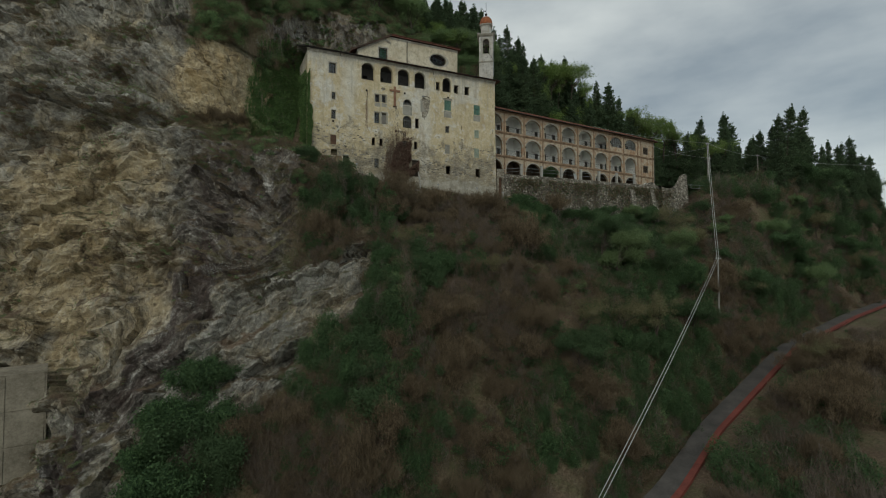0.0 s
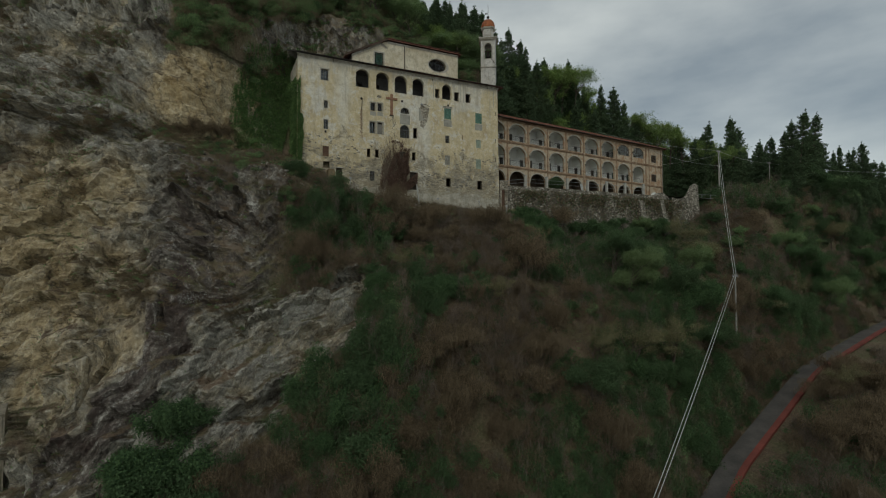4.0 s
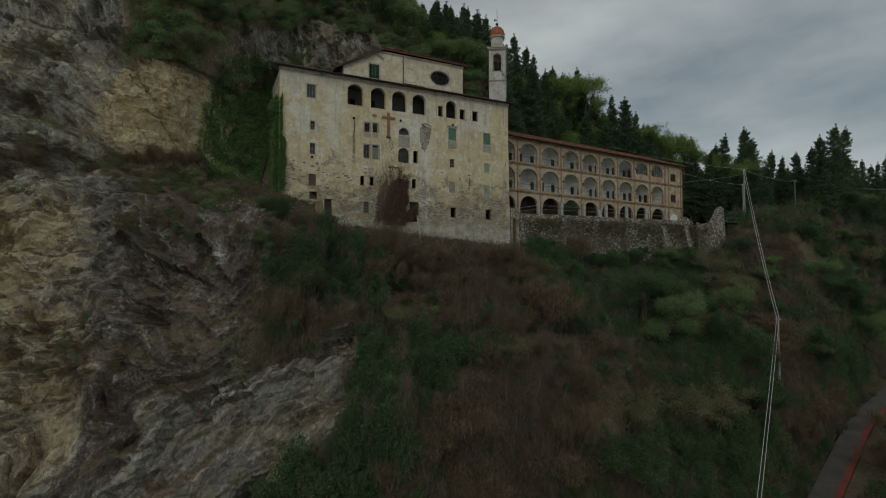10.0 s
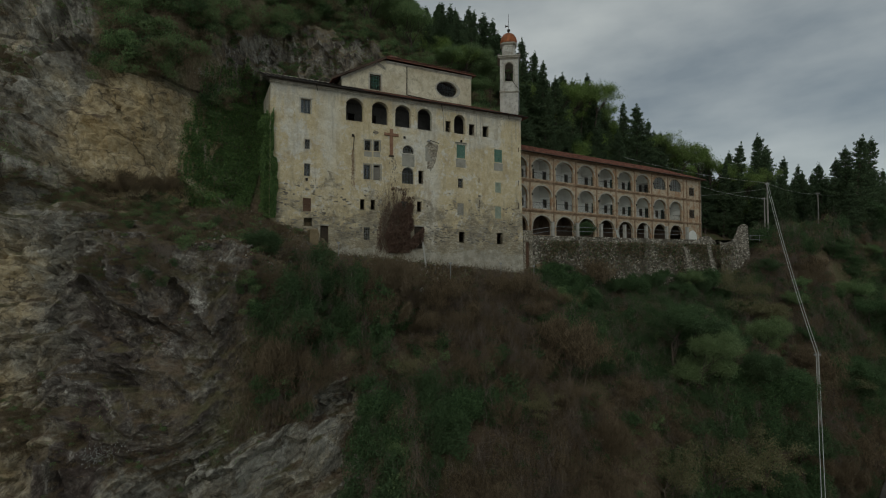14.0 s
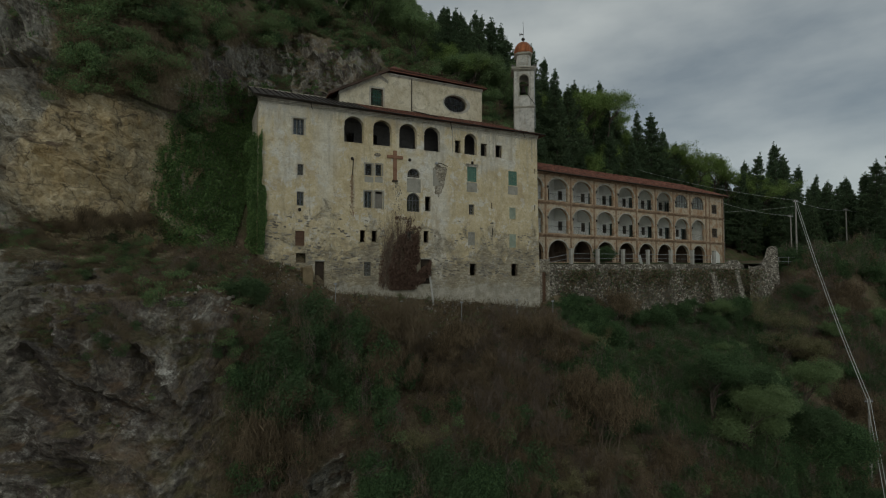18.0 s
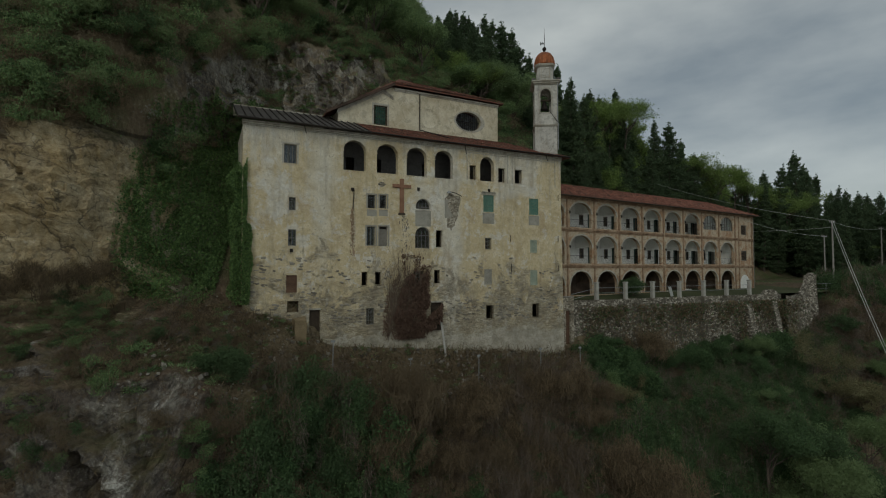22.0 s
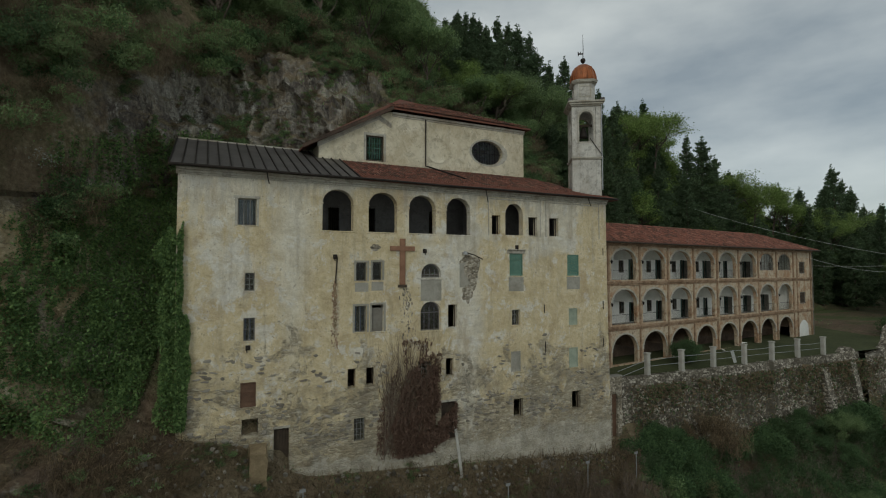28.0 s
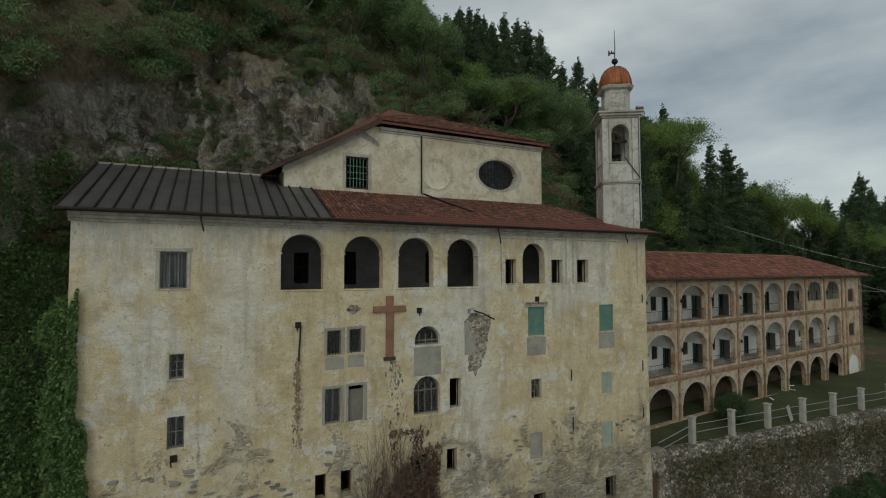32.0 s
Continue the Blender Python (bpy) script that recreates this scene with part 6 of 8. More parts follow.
for i in range(9):
    for z in (52.1, 56.15):
        m = WING @ Matrix.Translation((PIER[i] + 0.28, 0, z))
        if lamp_proto is None:
            lamp_proto = thing("wall_lantern", m, "small dark iron wall lantern on a pier", "lamp", "lanterns on the arcade")
            Geo().tube([(0, 0, 0.16), (0, -0.17, 0.2), (0, -0.2, 0.1)], 0.018, 5).put("arm", M_IRON, lamp_proto)
            Geo().lathe(0, -0.2, [(0.05, -0.16), (0.10, 0.05), (0.11, 0.07), (0.02, 0.16)], 8).put("lantern_head", M_IRON, lamp_proto)
        else:
            copy_thing(lamp_proto, m)
# roof with tiles on the slope that is seen
rz = lambda y: 58.08 + (y + 0.7) * 0.44
RB = 5.0
main = slab([(W_L - 0.4, -0.7, rz(-0.7)), (W_R + 0.9, -0.7, rz(-0.7)), (W_R - 5.2, RB, rz(RB)), (W_L - 0.4, RB, rz(RB))], 0.12).put("wing_roof", M_WINGTILE, wing, "red clay tile roof over the wing")
slab([(W_R + 0.9, -0.7, rz(-0.7)), (W_R + 0.9, 10.6, rz(-0.7)), (W_R - 5.2, RB, rz(RB))], 0.12).put("wing_roof_hip", M_WINGTILE, wing)
slab([(W_L - 0.4, RB, rz(RB)), (W_R - 5.2, RB, rz(RB)), (W_R + 0.9, 10.6, rz(-0.7)), (W_L - 0.4, 10.6, rz(-0.7))], 0.12).put("wing_roof_back", M_WINGTILE, wing)
SL = 5.7 * math.sqrt(1 + 0.44 ** 2)
lay((W_L - 0.4, -0.74, rz(-0.7) + 0.01), (1, 0, 0), (0, 1, 0.44), W_R - W_L + 1.3, SL, lambda x, y: x < (W_R - W_L + 1.3) - 6.1 * y / SL, 0, main, 0.30, 0.45)
Geo().tube([(x, -0.82, 58.0) for x in np.linspace(W_L, W_R + 1.0, 12)], 0.08, 8).put("gutter", M_DARKWOOD, wing)
Geo().tube([(W_R + 0.2, -0.1, 57.9), (W_R + 0.2, -0.1, 45.5)], 0.06, 7).put("downpipe", M_FRAME, wing)
Geo().tube([(PIER[5], -0.16, 57.9), (PIER[5], -0.16, 45.5)], 0.05, 7).put("downpipe", M_RUST, wing)
# plastic chair on a balcony
chair = thing("balcony_chair", WING @ Matrix.Translation((PIER[5] - 3.2, 0.9, Z_2)), "white plastic chair on the arcade floor", "chair")
Geo().box(-0.24, 0.24, -0.24, 0.24, 0.42, 0.46, 0.01).put("seat", M_WHITE, chair)
Geo().box(-0.24, 0.24, 0.21, 0.25, 0.46, 0.9, 0.01).put("backrest", M_WHITE, chair)
for sx in (-0.2, 0.2):
    for sy in (-0.2, 0.2):
        Geo().box(sx - 0.025, sx + 0.025, sy - 0.025, sy + 0.025, 0, 0.42).put("leg", M_WHITE, chair)

# ---- terrace: lawn, retaining wall, posts and rails ----
TERR = Matrix(((0.8805, -0.474, 0, 13.56), (0.474, 0.8805, 0, 85.5), (0, 0, 1, 0), (0, 0, 0, 1)))


def terrace_top(x):
    return 46.0 + 0.002 * x


def front(x):
    """How far the wall's line turns towards the valley."""
    return 0.3 - 0.105 * x


wall_top = []
for x in np.arange(-2.9, 32.5, 0.6):
    ragged = 0.12 * noise.noise((x * 0.8, 3.1, 0)) + (1.2 * max(0.0, noise.noise((x * 0.35, 9.0, 0)) - 0.15) if x > 28 else 0.0)
    wall_top.append((float(x), terrace_top(x) + ragged))
g = Geo()
k = len(wall_top)
rows = 14
for j in range(rows + 1):
    for x, zt in wall_top:
        zb = 33.5
        z = zb + (zt - zb) * j / rows
        y = front(x) - 0.12 * (zt - z) * 0.55 + 0.10 * noise.noise((x * 1.3, z * 1.3, 0)) + (0.35 * noise.noise((x * 0.3, z * 0.25, 7)))
        g.v.append((x, y, z))
for j in range(rows):
    g.f += [(j * k + i, j * k + i + 1, (j + 1) * k + i + 1, (j + 1) * k + i) for i in range(k - 1)]
top0 = rows * k
n0 = len(g.v)
for x, zt in wall_top:
    g.v.append((x, front(x) + 0.75, zt))
g.f += [(top0 + i, top0 + i + 1, n0 + i + 1, n0 + i) for i in range(k - 1)]
for x, zt in wall_top:
    g.v.append((x, front(x) + 0.75, 33.5))
g.f += [(n0 + i, n0 + i + 1, n0 + k + i + 1, n0 + k + i) for i in range(k - 1)]
rw = g.put("retaining_wall", M_RUBBLE)
rw.matrix_world = TERR
tagged(rw, "overgrown rubble stone retaining wall under the terrace", "wall", kind="structure")
# buttresses
for x, w, zt in ((24.5, 1.5, 44.9), (29.5, 1.2, 45.1)):
    bt = thing("buttress", TERR @ Matrix.Translation((x, front(x) - 0.2, 36.0)), "crumbling rubble stone buttress on the retaining wall", "buttress", "buttresses of the terrace wall")
    h = zt - 36.0
    Geo().add([(-w / 2, -2.0, 0), (w / 2, -2.0, 0), (w / 2, 0.2, 0), (-w / 2, 0.2, 0), (-w / 2 + 0.1, -0.5, h), (w / 2 - 0.1, -0.5, h), (w / 2 - 0.1, 0.2, h + 0.2), (-w / 2 + 0.1, 0.2, h + 0.2)], [(0, 1, 5, 4), (1, 2, 6, 5), (3, 0, 4, 7), (4, 5, 6, 7), (2, 3, 7, 6)]).put("stonework", M_RUBBLE, bt)
stub = thing("ruined_wall_end", TERR @ Matrix.Translation((32.2, -3.1, 36.0)) @ pose(0, 0, 0, 0, 0, -5), "broken high end of the old stone wall", "wall")
g = Geo()
prof = [(0.0, 9.9), (1.0, 9.6), (2.2, 9.7), (3.4, 9.9), (4.4, 10.4), (5.2, 11.4), (6.0, 12.4), (6.7, 12.9), (7.2, 12.6), (7.35, 9.0)]
nz = 12
for side, y0 in ((0, -0.45), (1, 0.45)):
    for x, top in prof:
        for j in range(nz + 1):
            z = top * j / nz
            bulge = 0.25 * noise.noise((x * 0.9, z * 0.7, side)) + 0.12 * noise.noise((x * 2.7, z * 2.3, side))
            g.v.append((x, y0 + bulge - (0.10 * (9 - z) * 0.5 if side == 0 else 0), z))
m, st = len(prof), nz + 1
for side in (0, 1):
    o = side * m * st
    for i in range(m - 1):
        for j in range(nz):
            f = (o + i * st + j, o + (i + 1) * st + j, o + (i + 1) * st + j + 1, o + i * st + j + 1)
            g.f.append(f if side == 0 else f[::-1])
for i in range(m - 1):
    g.f.append((i * st + nz, (i + 1) * st + nz, m * st + (i + 1) * st + nz, m * st + i * st + nz))
for j in range(nz):
    g.f.append(((m - 1) * st + j, m * st + (m - 1) * st + j, m * st + (m - 1) * st + j + 1, (m - 1) * st + j + 1))
g.put("stonework", M_RUBBLE, stub)
# lawn between wall and wing, and on beyond the end of the wing
g = Geo()
cols = [(-5.0, 1.0, 9.0), (5, 0.7, 12), (15, 0.7, 14), (25, 0.7, 16), (34, 0.3, 22), (40, -0.5, 28), (48, 0.5, 36), (70, 1.0, 45)]
for x, a, b in cols:
    a += front(min(x, 34.0)) - 0.3
    for f in np.linspace(0, 1, 12):
        y = a + (b - a) * f
        g.v.append((x, y, terrace_top(x) + 0.05 + 0.32 * min(1.0, f * 2.2) + 0.06 * noise.noise((x * 0.3, y * 0.3, 0)) + 0.01 * (x - 40 if x > 40 else 0)))
for i in range(len(cols) - 1):
    g.f += [(i * 12 + j, (i + 1) * 12 + j, (i + 1) * 12 + j + 1, i * 12 + j + 1) for j in range(11)]
lawn = g.put("lawn", M_LAWN)
lawn.matrix_world = TERR
tagged(lawn, "short green grass on the terrace", "lawn", kind="structure")
fence = thing("terrace_fence", TERR, "concrete post fence with steel rails above the wall", "fence")
proto = None
for i in range(7):
    m = Matrix.Translation((4.25 * i + 0.6, front(4.25 * i) + 0.3 + 0.05 * (i % 3), terrace_top(4.25 * i) - 0.2))
    if proto is None:
        proto = Geo().box(-0.2, 0.2, -0.2, 0.2, 0, 2.05, 0.03).box(-0.25, 0.25, -0.25, 0.25, 2.05, 2.18, 0.03).put("post", M_POST, fence)
        proto.matrix_local = m
    else:
        share(proto, fence, "post", m)
for zz in (0.75, 1.35):
    for i in range(6):
        x0, x1 = 4.25 * i + 0.82, 4.25 * (i + 1) + 0.38
        sag = random.uniform(-0.12, 0.05)
        Geo().tube([(x0, front(x0) + 0.36, terrace_top(x0) + zz), ((x0 + x1) / 2, front((x0 + x1) / 2) + 0.36, terrace_top(x0) + zz + sag), (x1, front(x1) + 0.36, terrace_top(x1) + zz)], 0.025, 5).put("rail", M_STEEL, fence)
Geo().tube([(-3.3, 0.5, 46.7), (0.38, 0.6, 47.3)], 0.03, 5).put("rail", M_STEEL, fence)
Geo().tube([(-3.3, 0.5, 46.15), (0.38, 0.6, 46.75)], 0.03, 5).put("rail", M_STEEL, fence)
# low pier with a dark doorway between the facade and the retaining wall
gate = thing("garden_gateway", FACADE @ Matrix.Translation((31.55, 0.85, 40.0)), "narrow stone gateway with a rusty door by the corner", "gateway")
Geo().wall(rect(0.0, 1.45, -2.5, 6.45), [rect(0.34, 0.95, 0.6, 5.05)], 0.0, 0.5).put("stone_frame", M_BARED, gate)
Geo().box(0.0, 1.5, -0.04, 0.54, 6.453, 6.56, 0.02).put("coping", M_CONC, gate)
Geo().box(0.34, 0.95, 0.2, 0.26, 0.6, 5.05).put("door", M_BROWNWOOD, gate, "rusty brown door")
for k in range(5):
    Geo().box(0.345 + 0.12 * k, 0.455 + 0.12 * k, 0.165 + 0.006 * (k % 2), 0.197, 0.6, 5.03).put("door_plank", M_BROWNWOOD, gate)
stump = thing("ruined_wall_stub", FACADE @ Matrix.Translation((4.0, -1.5, 42.6)), "broken stub of an ochre plastered stone wall by the low door", "wall")
g = Geo()
ring = [(-0.55, -0.4), (0.5, -0.45), (0.6, 0.5), (-0.5, 1.3)]
for j in range(7):
    for k, (x, y) in enumerate(ring):
        g.v.append((x * (1 - 0.04 * j) + 0.10 * noise.noise((k * 3.1, j * 0.9, 1.0)), y + 0.10 * noise.noise((k * 2.3, j * 0.8, 5.0)), j * 0.5 + (0.5 * noise.noise((k * 1.7, 3.0, 2.0)) if j == 6 else 0.0)))
for j in range(6):
    g.f += [(j * 4 + k, j * 4 + (k + 1) % 4, j * 4 + 4 + (k + 1) % 4, j * 4 + 4 + k) for k in range(4)]
g.f.append((24, 25, 26, 27))
g.put("stonework", M_MASONRY, stump)
board = thing("leaning_board", TERR @ Matrix.Translation((12.6, front(12.6) + 0.75, terrace_top(12.6) + 0.08)) @ pose(0, 0, 0, -14, 0, 12), "grey-blue board leaning on the terrace rail", "board")
Geo().box(-0.38, 0.38, -0.02, 0.02, 0.0, 1.15, 0.008).put("panel", M_WIRE, board)
Geo().box(-0.42, 0.42, -0.03, 0.03, 1.153, 1.22, 0.008).put("top_batten", M_STEEL, board)
for lx, ly, turn, ln in ((23.4, 5.2, 25, 1.7), (24.2, 5.6, -15, 1.3), (17.0, 3.6, 40, 1.2), (22.6, 4.6, 70, 0.9)):
    pl = thing("white_plank", TERR @ Matrix.Translation((lx, ly, terrace_top(lx) + 0.45)) @ pose(0, 0, 0, 4, 3, turn), "weathered white plank lying on the lawn", "plank", "planks on the lawn")
    Geo().box(-ln / 2, ln / 2, -0.09, 0.09, 0.0, 0.05, 0.008).put("board", M_WHITE, pl)
# thin marker posts on the bank below the facade
for uu, bb, zb, ht in ((5.9, -4.2, 41.5, 2.7), (11.9, -4.6, 39.9, 2.6), (18.3, -4.2, 39.6, 2.6), (25.2, -3.6, 39.6, 2.6), (30.2, -3.2, 39.6, 2.3)):
    po = thing("marker_post", FACADE @ Matrix.Translation((uu, bb, zb)), "thin grey steel post on the bank", "post", "steel posts on the bank")
    Geo().tube([(0, 0, -0.6), (0.02, 0, ht)], 0.035, 6).put("rod", M_STEEL, po)
    Geo().box(-0.16, 0.16, -0.02, 0.02, ht - 0.1, ht + 0.06).put("cap", M_STEEL, po)

# ---- concrete wall at the cliff's foot ----
dam = thing("concrete_retaining_wall", pose(-42.0, 46.9, 0, 0, 0, 38), "tall stained concrete wall at the foot of the cliff", "wall")
Geo().add([(x, y, z) for x in (-14.0, 3.6) for y, z in ((-1.2, -8.0), (2.0, -8.0), (2.0, 20.1), (-0.6, 19.9), (-1.2, 19.8))], [(4, 3, 2, 1, 0), (5, 6, 7, 8, 9), (0, 5, 9, 4), (4, 9, 8, 3), (3, 8, 7, 2)]).put("concrete_face", M_DAM, dam)
for j in range(9):
    for i in range(6):
        k = random.uniform(0.0, 0.03)
        Geo().box(-13.9 + 2.9 * i, -11.05 + 2.9 * i, -1.26 - k, -1.203, 16.4 - 3.3 * j, 19.6 - 3.3 * j, 0.03).put("concrete_panel", M_DAM, dam)

# ---- poles and wires ----
def pole(x, y, z0, z1, label, r=0.13):
    p = thing("utility_pole", pose(x, y, z0), label, "pole", "line poles")
    h = z1 - z0
    Geo().tube([(0, 0, -1.0), (0, 0, h)], [r * 1.2, r * 0.8], 9).put("shaft", M_POLE, p)
    Geo().box(-0.45, 0.45, -0.05, 0.05, h - 0.35, h - 0.22, 0.01).put("crossarm", M_STEEL, p)
    for sx in (-0.38, 0.38):
        Geo().lathe(sx, 0, [(0.03, h - 0.22), (0.06, h - 0.12), (0.05, h - 0.04), (0.03, h)], 8).put("insulator", M_FRAME, p)
    return p


pole(58.0, 107.0, 46.8, 57.1, "tall silvered wooden line pole by the terrace")
pole(2.9, 24.5, 1.6, 9.2, "grey wooden line pole in the ravine")
pole(43.2, 77.3, 22.0, 31.5, "grey wooden line pole on the wooded slope")
pole(61.5, 113.0, 47.0, 55.2, "silvered wooden line pole behind the terrace", 0.11)
pole(76.0, 118.0, 47.2, 57.0, "silvered wooden line pole among the trees", 0.11)


def wire(a, b, sag, label, r=0.022):
    a, b = Vector(a), Vector(b)
    pts = [a.lerp(b, i / 16) + Vector((0, 0, -sag * 4 * (i / 16) * (1 - i / 16))) for i in range(17)]
    w = thing("overhead_wire", Matrix.Translation(a), label, "wire", "overhead wires")
    Geo().tube([p - a for p in pts], r, 5).put("cable", M_WIRE, w)


for off in (-0.16, 0.16):
    wire((58.0 + off, 107.0, 57.0), (43.2 + off, 77.3, 31.4), 1.2, "pale overhead wire down the slope", 0.035)
    wire((43.2 + off, 77.3, 31.4), (2.5 + off, 24.5, 9.0), 0.8, "pale overhead wire across the ravine", 0.03)
wire((58.0, 107.0, 56.9), (76.0, 118.0, 56.6), 0.5, "thin overhead wire between the poles", 0.02)
wire((58.0, 107.0, 56.0), (44.0, 125.0, 57.2), 0.6, "thin overhead wire to the wing", 0.02)
wire((46.0, 109.5, 57.2), (61.5, 113.0, 55.0), 0.5, "thin overhead wire to the wing", 0.02)
wire((58.0, 107.0, 57.0), (38.0, 125.0, 66.0), 0.7, "thin overhead wire over the wing", 0.02)
wire((76.0, 118.0, 56.6), (120.0, 130.0, 57.0), 0.9, "thin overhead wire towards the wood", 0.02)

# house roof far off among the conifers
hs = thing("distant_house", pose(158, 165, 54.0, 0, 0, 25), "distant house with a red roof beyond the conifers", "house")
Geo().box(-6, 6, -4, 4, -6, 4.0).put("wall", M_TRIM, hs)
Geo().add([(-6.6, -4.7, 3.9), (6.6, -4.7, 3.9), (6.6, 4.7, 3.9), (-6.6, 4.7, 3.9), (-6.6, 0, 6.6), (6.6, 0, 6.6)], [(0, 1, 5, 4), (2, 3, 4, 5), (1, 2, 5), (3, 0, 4), (0, 3, 2, 1)]).put("roof", M_TILE, hs)
for x in (-3.5, 0.0, 3.5):
    Geo().box(x - 0.5, x + 0.5, -4.06, -4.003, 1.2, 2.7).put("window", M_DARKWOOD, hs)

# steel rail fence beyond the end of the wing
gr = thing("guard_rail", pose(50.5, 103.2, 0, 0, 0, 17), "low steel rail fence beside the terrace path", "fence")
for i in range(13):
    Geo().tube([(2.2 * i, 0, 45.2), (2.2 * i, 0, 47.3 + 0.02 * i)], 0.04, 6).put("post", M_STEEL, gr)
for z in (46.5, 47.2):
    Geo().tube([(2.2 * i, 0, z + 0.02 * i) for i in range(13)], 0.028, 5).put("rail", M_STEEL, gr)


# ---- plants ----
rng = np.random.default_rng(7)


def sheet_mesh(name, v, k, material):
    """A mesh of separate k-sided faces from an array of corners, quickly."""
    v = np.ascontiguousarray(v, dtype=np.float32).reshape(-1, 3)
    n = len(v)
    me = bpy.data.meshes.new(name)
    me.vertices.add(n)
    me.vertices.foreach_set("co", v.ravel())
    me.loops.add(n)
    me.loops.foreach_set("vertex_index", np.arange(n, dtype=np.int32))
    me.polygons.add(n // k)
    me.polygons.foreach_set("loop_start", np.arange(0, n, k, dtype=np.int32))
    me.materials.append(material)
    me.update(calc_edges=True)
    return me


def leaves(points, size, name, material, parent=None, label="", droop=0.0, flat=0.0, aspect=1.0):
    """Many small pointed leaf clumps round the points, as one mesh."""
    p = np.asarray(points, dtype=float)
    n = len(p)
    a = rng.normal(size=(n, 3))
    a[:, 2] = a[:, 2] * (1 - flat) - droop
    a /= np.linalg.norm(a, axis=1)[:, None]
    b = np.cross(a, rng.normal(size=(n, 3)))
    b /= np.linalg.norm(b, axis=1)[:, None]
    s = size * rng.uniform(0.55, 1.4, n)[:, None]
    v = np.stack([p - a * s * 0.5 * aspect + b * s * 0.45, p + a * s * 0.8 * aspect, p - a * s * 0.5 * aspect - b * s * 0.45], 1)
    ob = new(name, sheet_mesh(name, v, 3, material))
    if parent is not None:
        ob.parent = parent
    if label:
        ob["label"] = label
    return ob


def twigs(g, root, direction, length, radius, depth, spread=0.6, out=None):
    """A limb that forks; out collects where leaves sit."""
    d = Vector(direction).normalized()
    pts, p = [Vector(root)], Vector(root)
    for i in range(3):
        d = (d + Vector((random.gauss(0, 0.14), random.gauss(0, 0.14), random.gauss(0.04, 0.10)))).normalized()
        p = p + d * length / 3
        pts.append(p.copy())
    g.tube(pts, [radius, radius * 0.85, radius * 0.7, radius * 0.5], 5 if radius > 0.05 else 3, False)
    if out is not None and depth <= 1:
        out += [tuple(q) for q in pts[1:]]
    if depth > 0:
        for _ in range(random.choice((2, 3))):
            nd = (d + Vector((random.gauss(0, spread), random.gauss(0, spread), random.gauss(0.15, spread * 0.7)))).normalized()
            twigs(g, pts[random.choice((2, 3))], nd, length * random.uniform(0.6, 0.8), radius * 0.55, depth - 1, spread, out)


def make_conifer(h, spread, seed, label, bare=0.15, flat=1.0):
    """A conifer: whorls of flat, drooping or upturned boughs with gaps between them, ragged to one side."""
    random.seed(seed)
    t = thing("conifer", Matrix.Identity(4), label, "tree", "conifers on the hill")
    branches = Geo().tube([(0, 0, -1.0), (0.1, 0, h * 0.5), (0, 0.08, h * 0.99)], [h * 0.016, h * 0.010, 0.015], 7)
    pts = []
    z = h * bare
    side = random.uniform(0, 6.28)
    while z < h * 0.97:
        f = (z / h - bare) / (1 - bare)
        reach = spread * min(1.0, 0.5 + f * 2.2) * (1 - f) ** 0.85 * random.uniform(0.65, 1.2) + 0.15
        turn = random.uniform(0, 6.28)
        whorl = random.randint(4, 6)
        for j in range(whorl):
            w = turn + 6.283 * j / whorl + random.gauss(0, 0.25)
            r = reach * random.uniform(0.6, 1.15) * (1 + 0.22 * math.cos(w - side))
            lift = r * random.uniform(-0.22, 0.14) * flat + r * 0.45 * f * f
            tip = (r * math.cos(w), r * math.sin(w), z + lift)
            branches.tube([(0, 0, z), (tip[0] * 0.5, tip[1] * 0.5, z + lift * 0.3), tip], [0.04, 0.025, 0.01], 3, False)
            k = max(16, int(r * 62))
            for i in range(k):
                q = 0.12 + 0.92 * ((i + random.random()) / k) ** 0.8
                wd = (0.26 * r * min(1.0, 1.25 - q) + 0.10) * random.gauss(0, 0.6)
                pts.append((tip[0] * q - math.sin(w) * wd + random.gauss(0, 0.05), tip[1] * q + math.cos(w) * wd + random.gauss(0, 0.05),
                            z + lift * q * q + random.gauss(0.02, 0.07 + 0.035 * r)))
        z += h * random.uniform(0.022, 0.040) * (1.1 - 0.45 * f)
    pts += [(random.gauss(0, 0.10), random.gauss(0, 0.10), h * random.uniform(0.93, 1.02)) for _ in range(60)]
    branches.put("trunk", M_BARK, t)
    leaves(pts, 0.125, "crown", M_PINE, t, "", 0.0, 0.35, 2.3)
    return t


def make_broadleaf(h, seed, material, label, dens=1.0, group="trees on the hill", size=0.135):
    random.seed(seed)
    t = thing("tree", Matrix.Identity(4), label, "tree", group)
    g, tips = Geo(), []
    lean = Vector((random.gauss(0, 0.08), random.gauss(0, 0.08), 1))
    g.tube([(0, 0, -0.8), tuple(lean * h * 0.25), tuple(lean * h * 0.45)], [h * 0.02, h * 0.015, h * 0.011], 7)
    for _ in range(6):
        z = random.uniform(0.2, 0.45)
        w = random.uniform(0, 2 * math.pi)
        twigs(g, lean * h * z, (math.cos(w) * 0.75, math.sin(w) * 0.75, random.uniform(0.5, 1.1)), h * 0.26, h * 0.008, 3, 0.5, tips)
    g.put("trunk", M_BARK, t)
    pts = []
    for q in tips:
        k = random.random() ** 0.5
        for _ in range(int(64 * dens * k) + 1):
            pts.append((q[0] + random.gauss(0, 0.46), q[1] + random.gauss(0, 0.46), q[2] + random.gauss(0, 0.32)))
    leaves(pts, size, "crown", material, t)
    return t


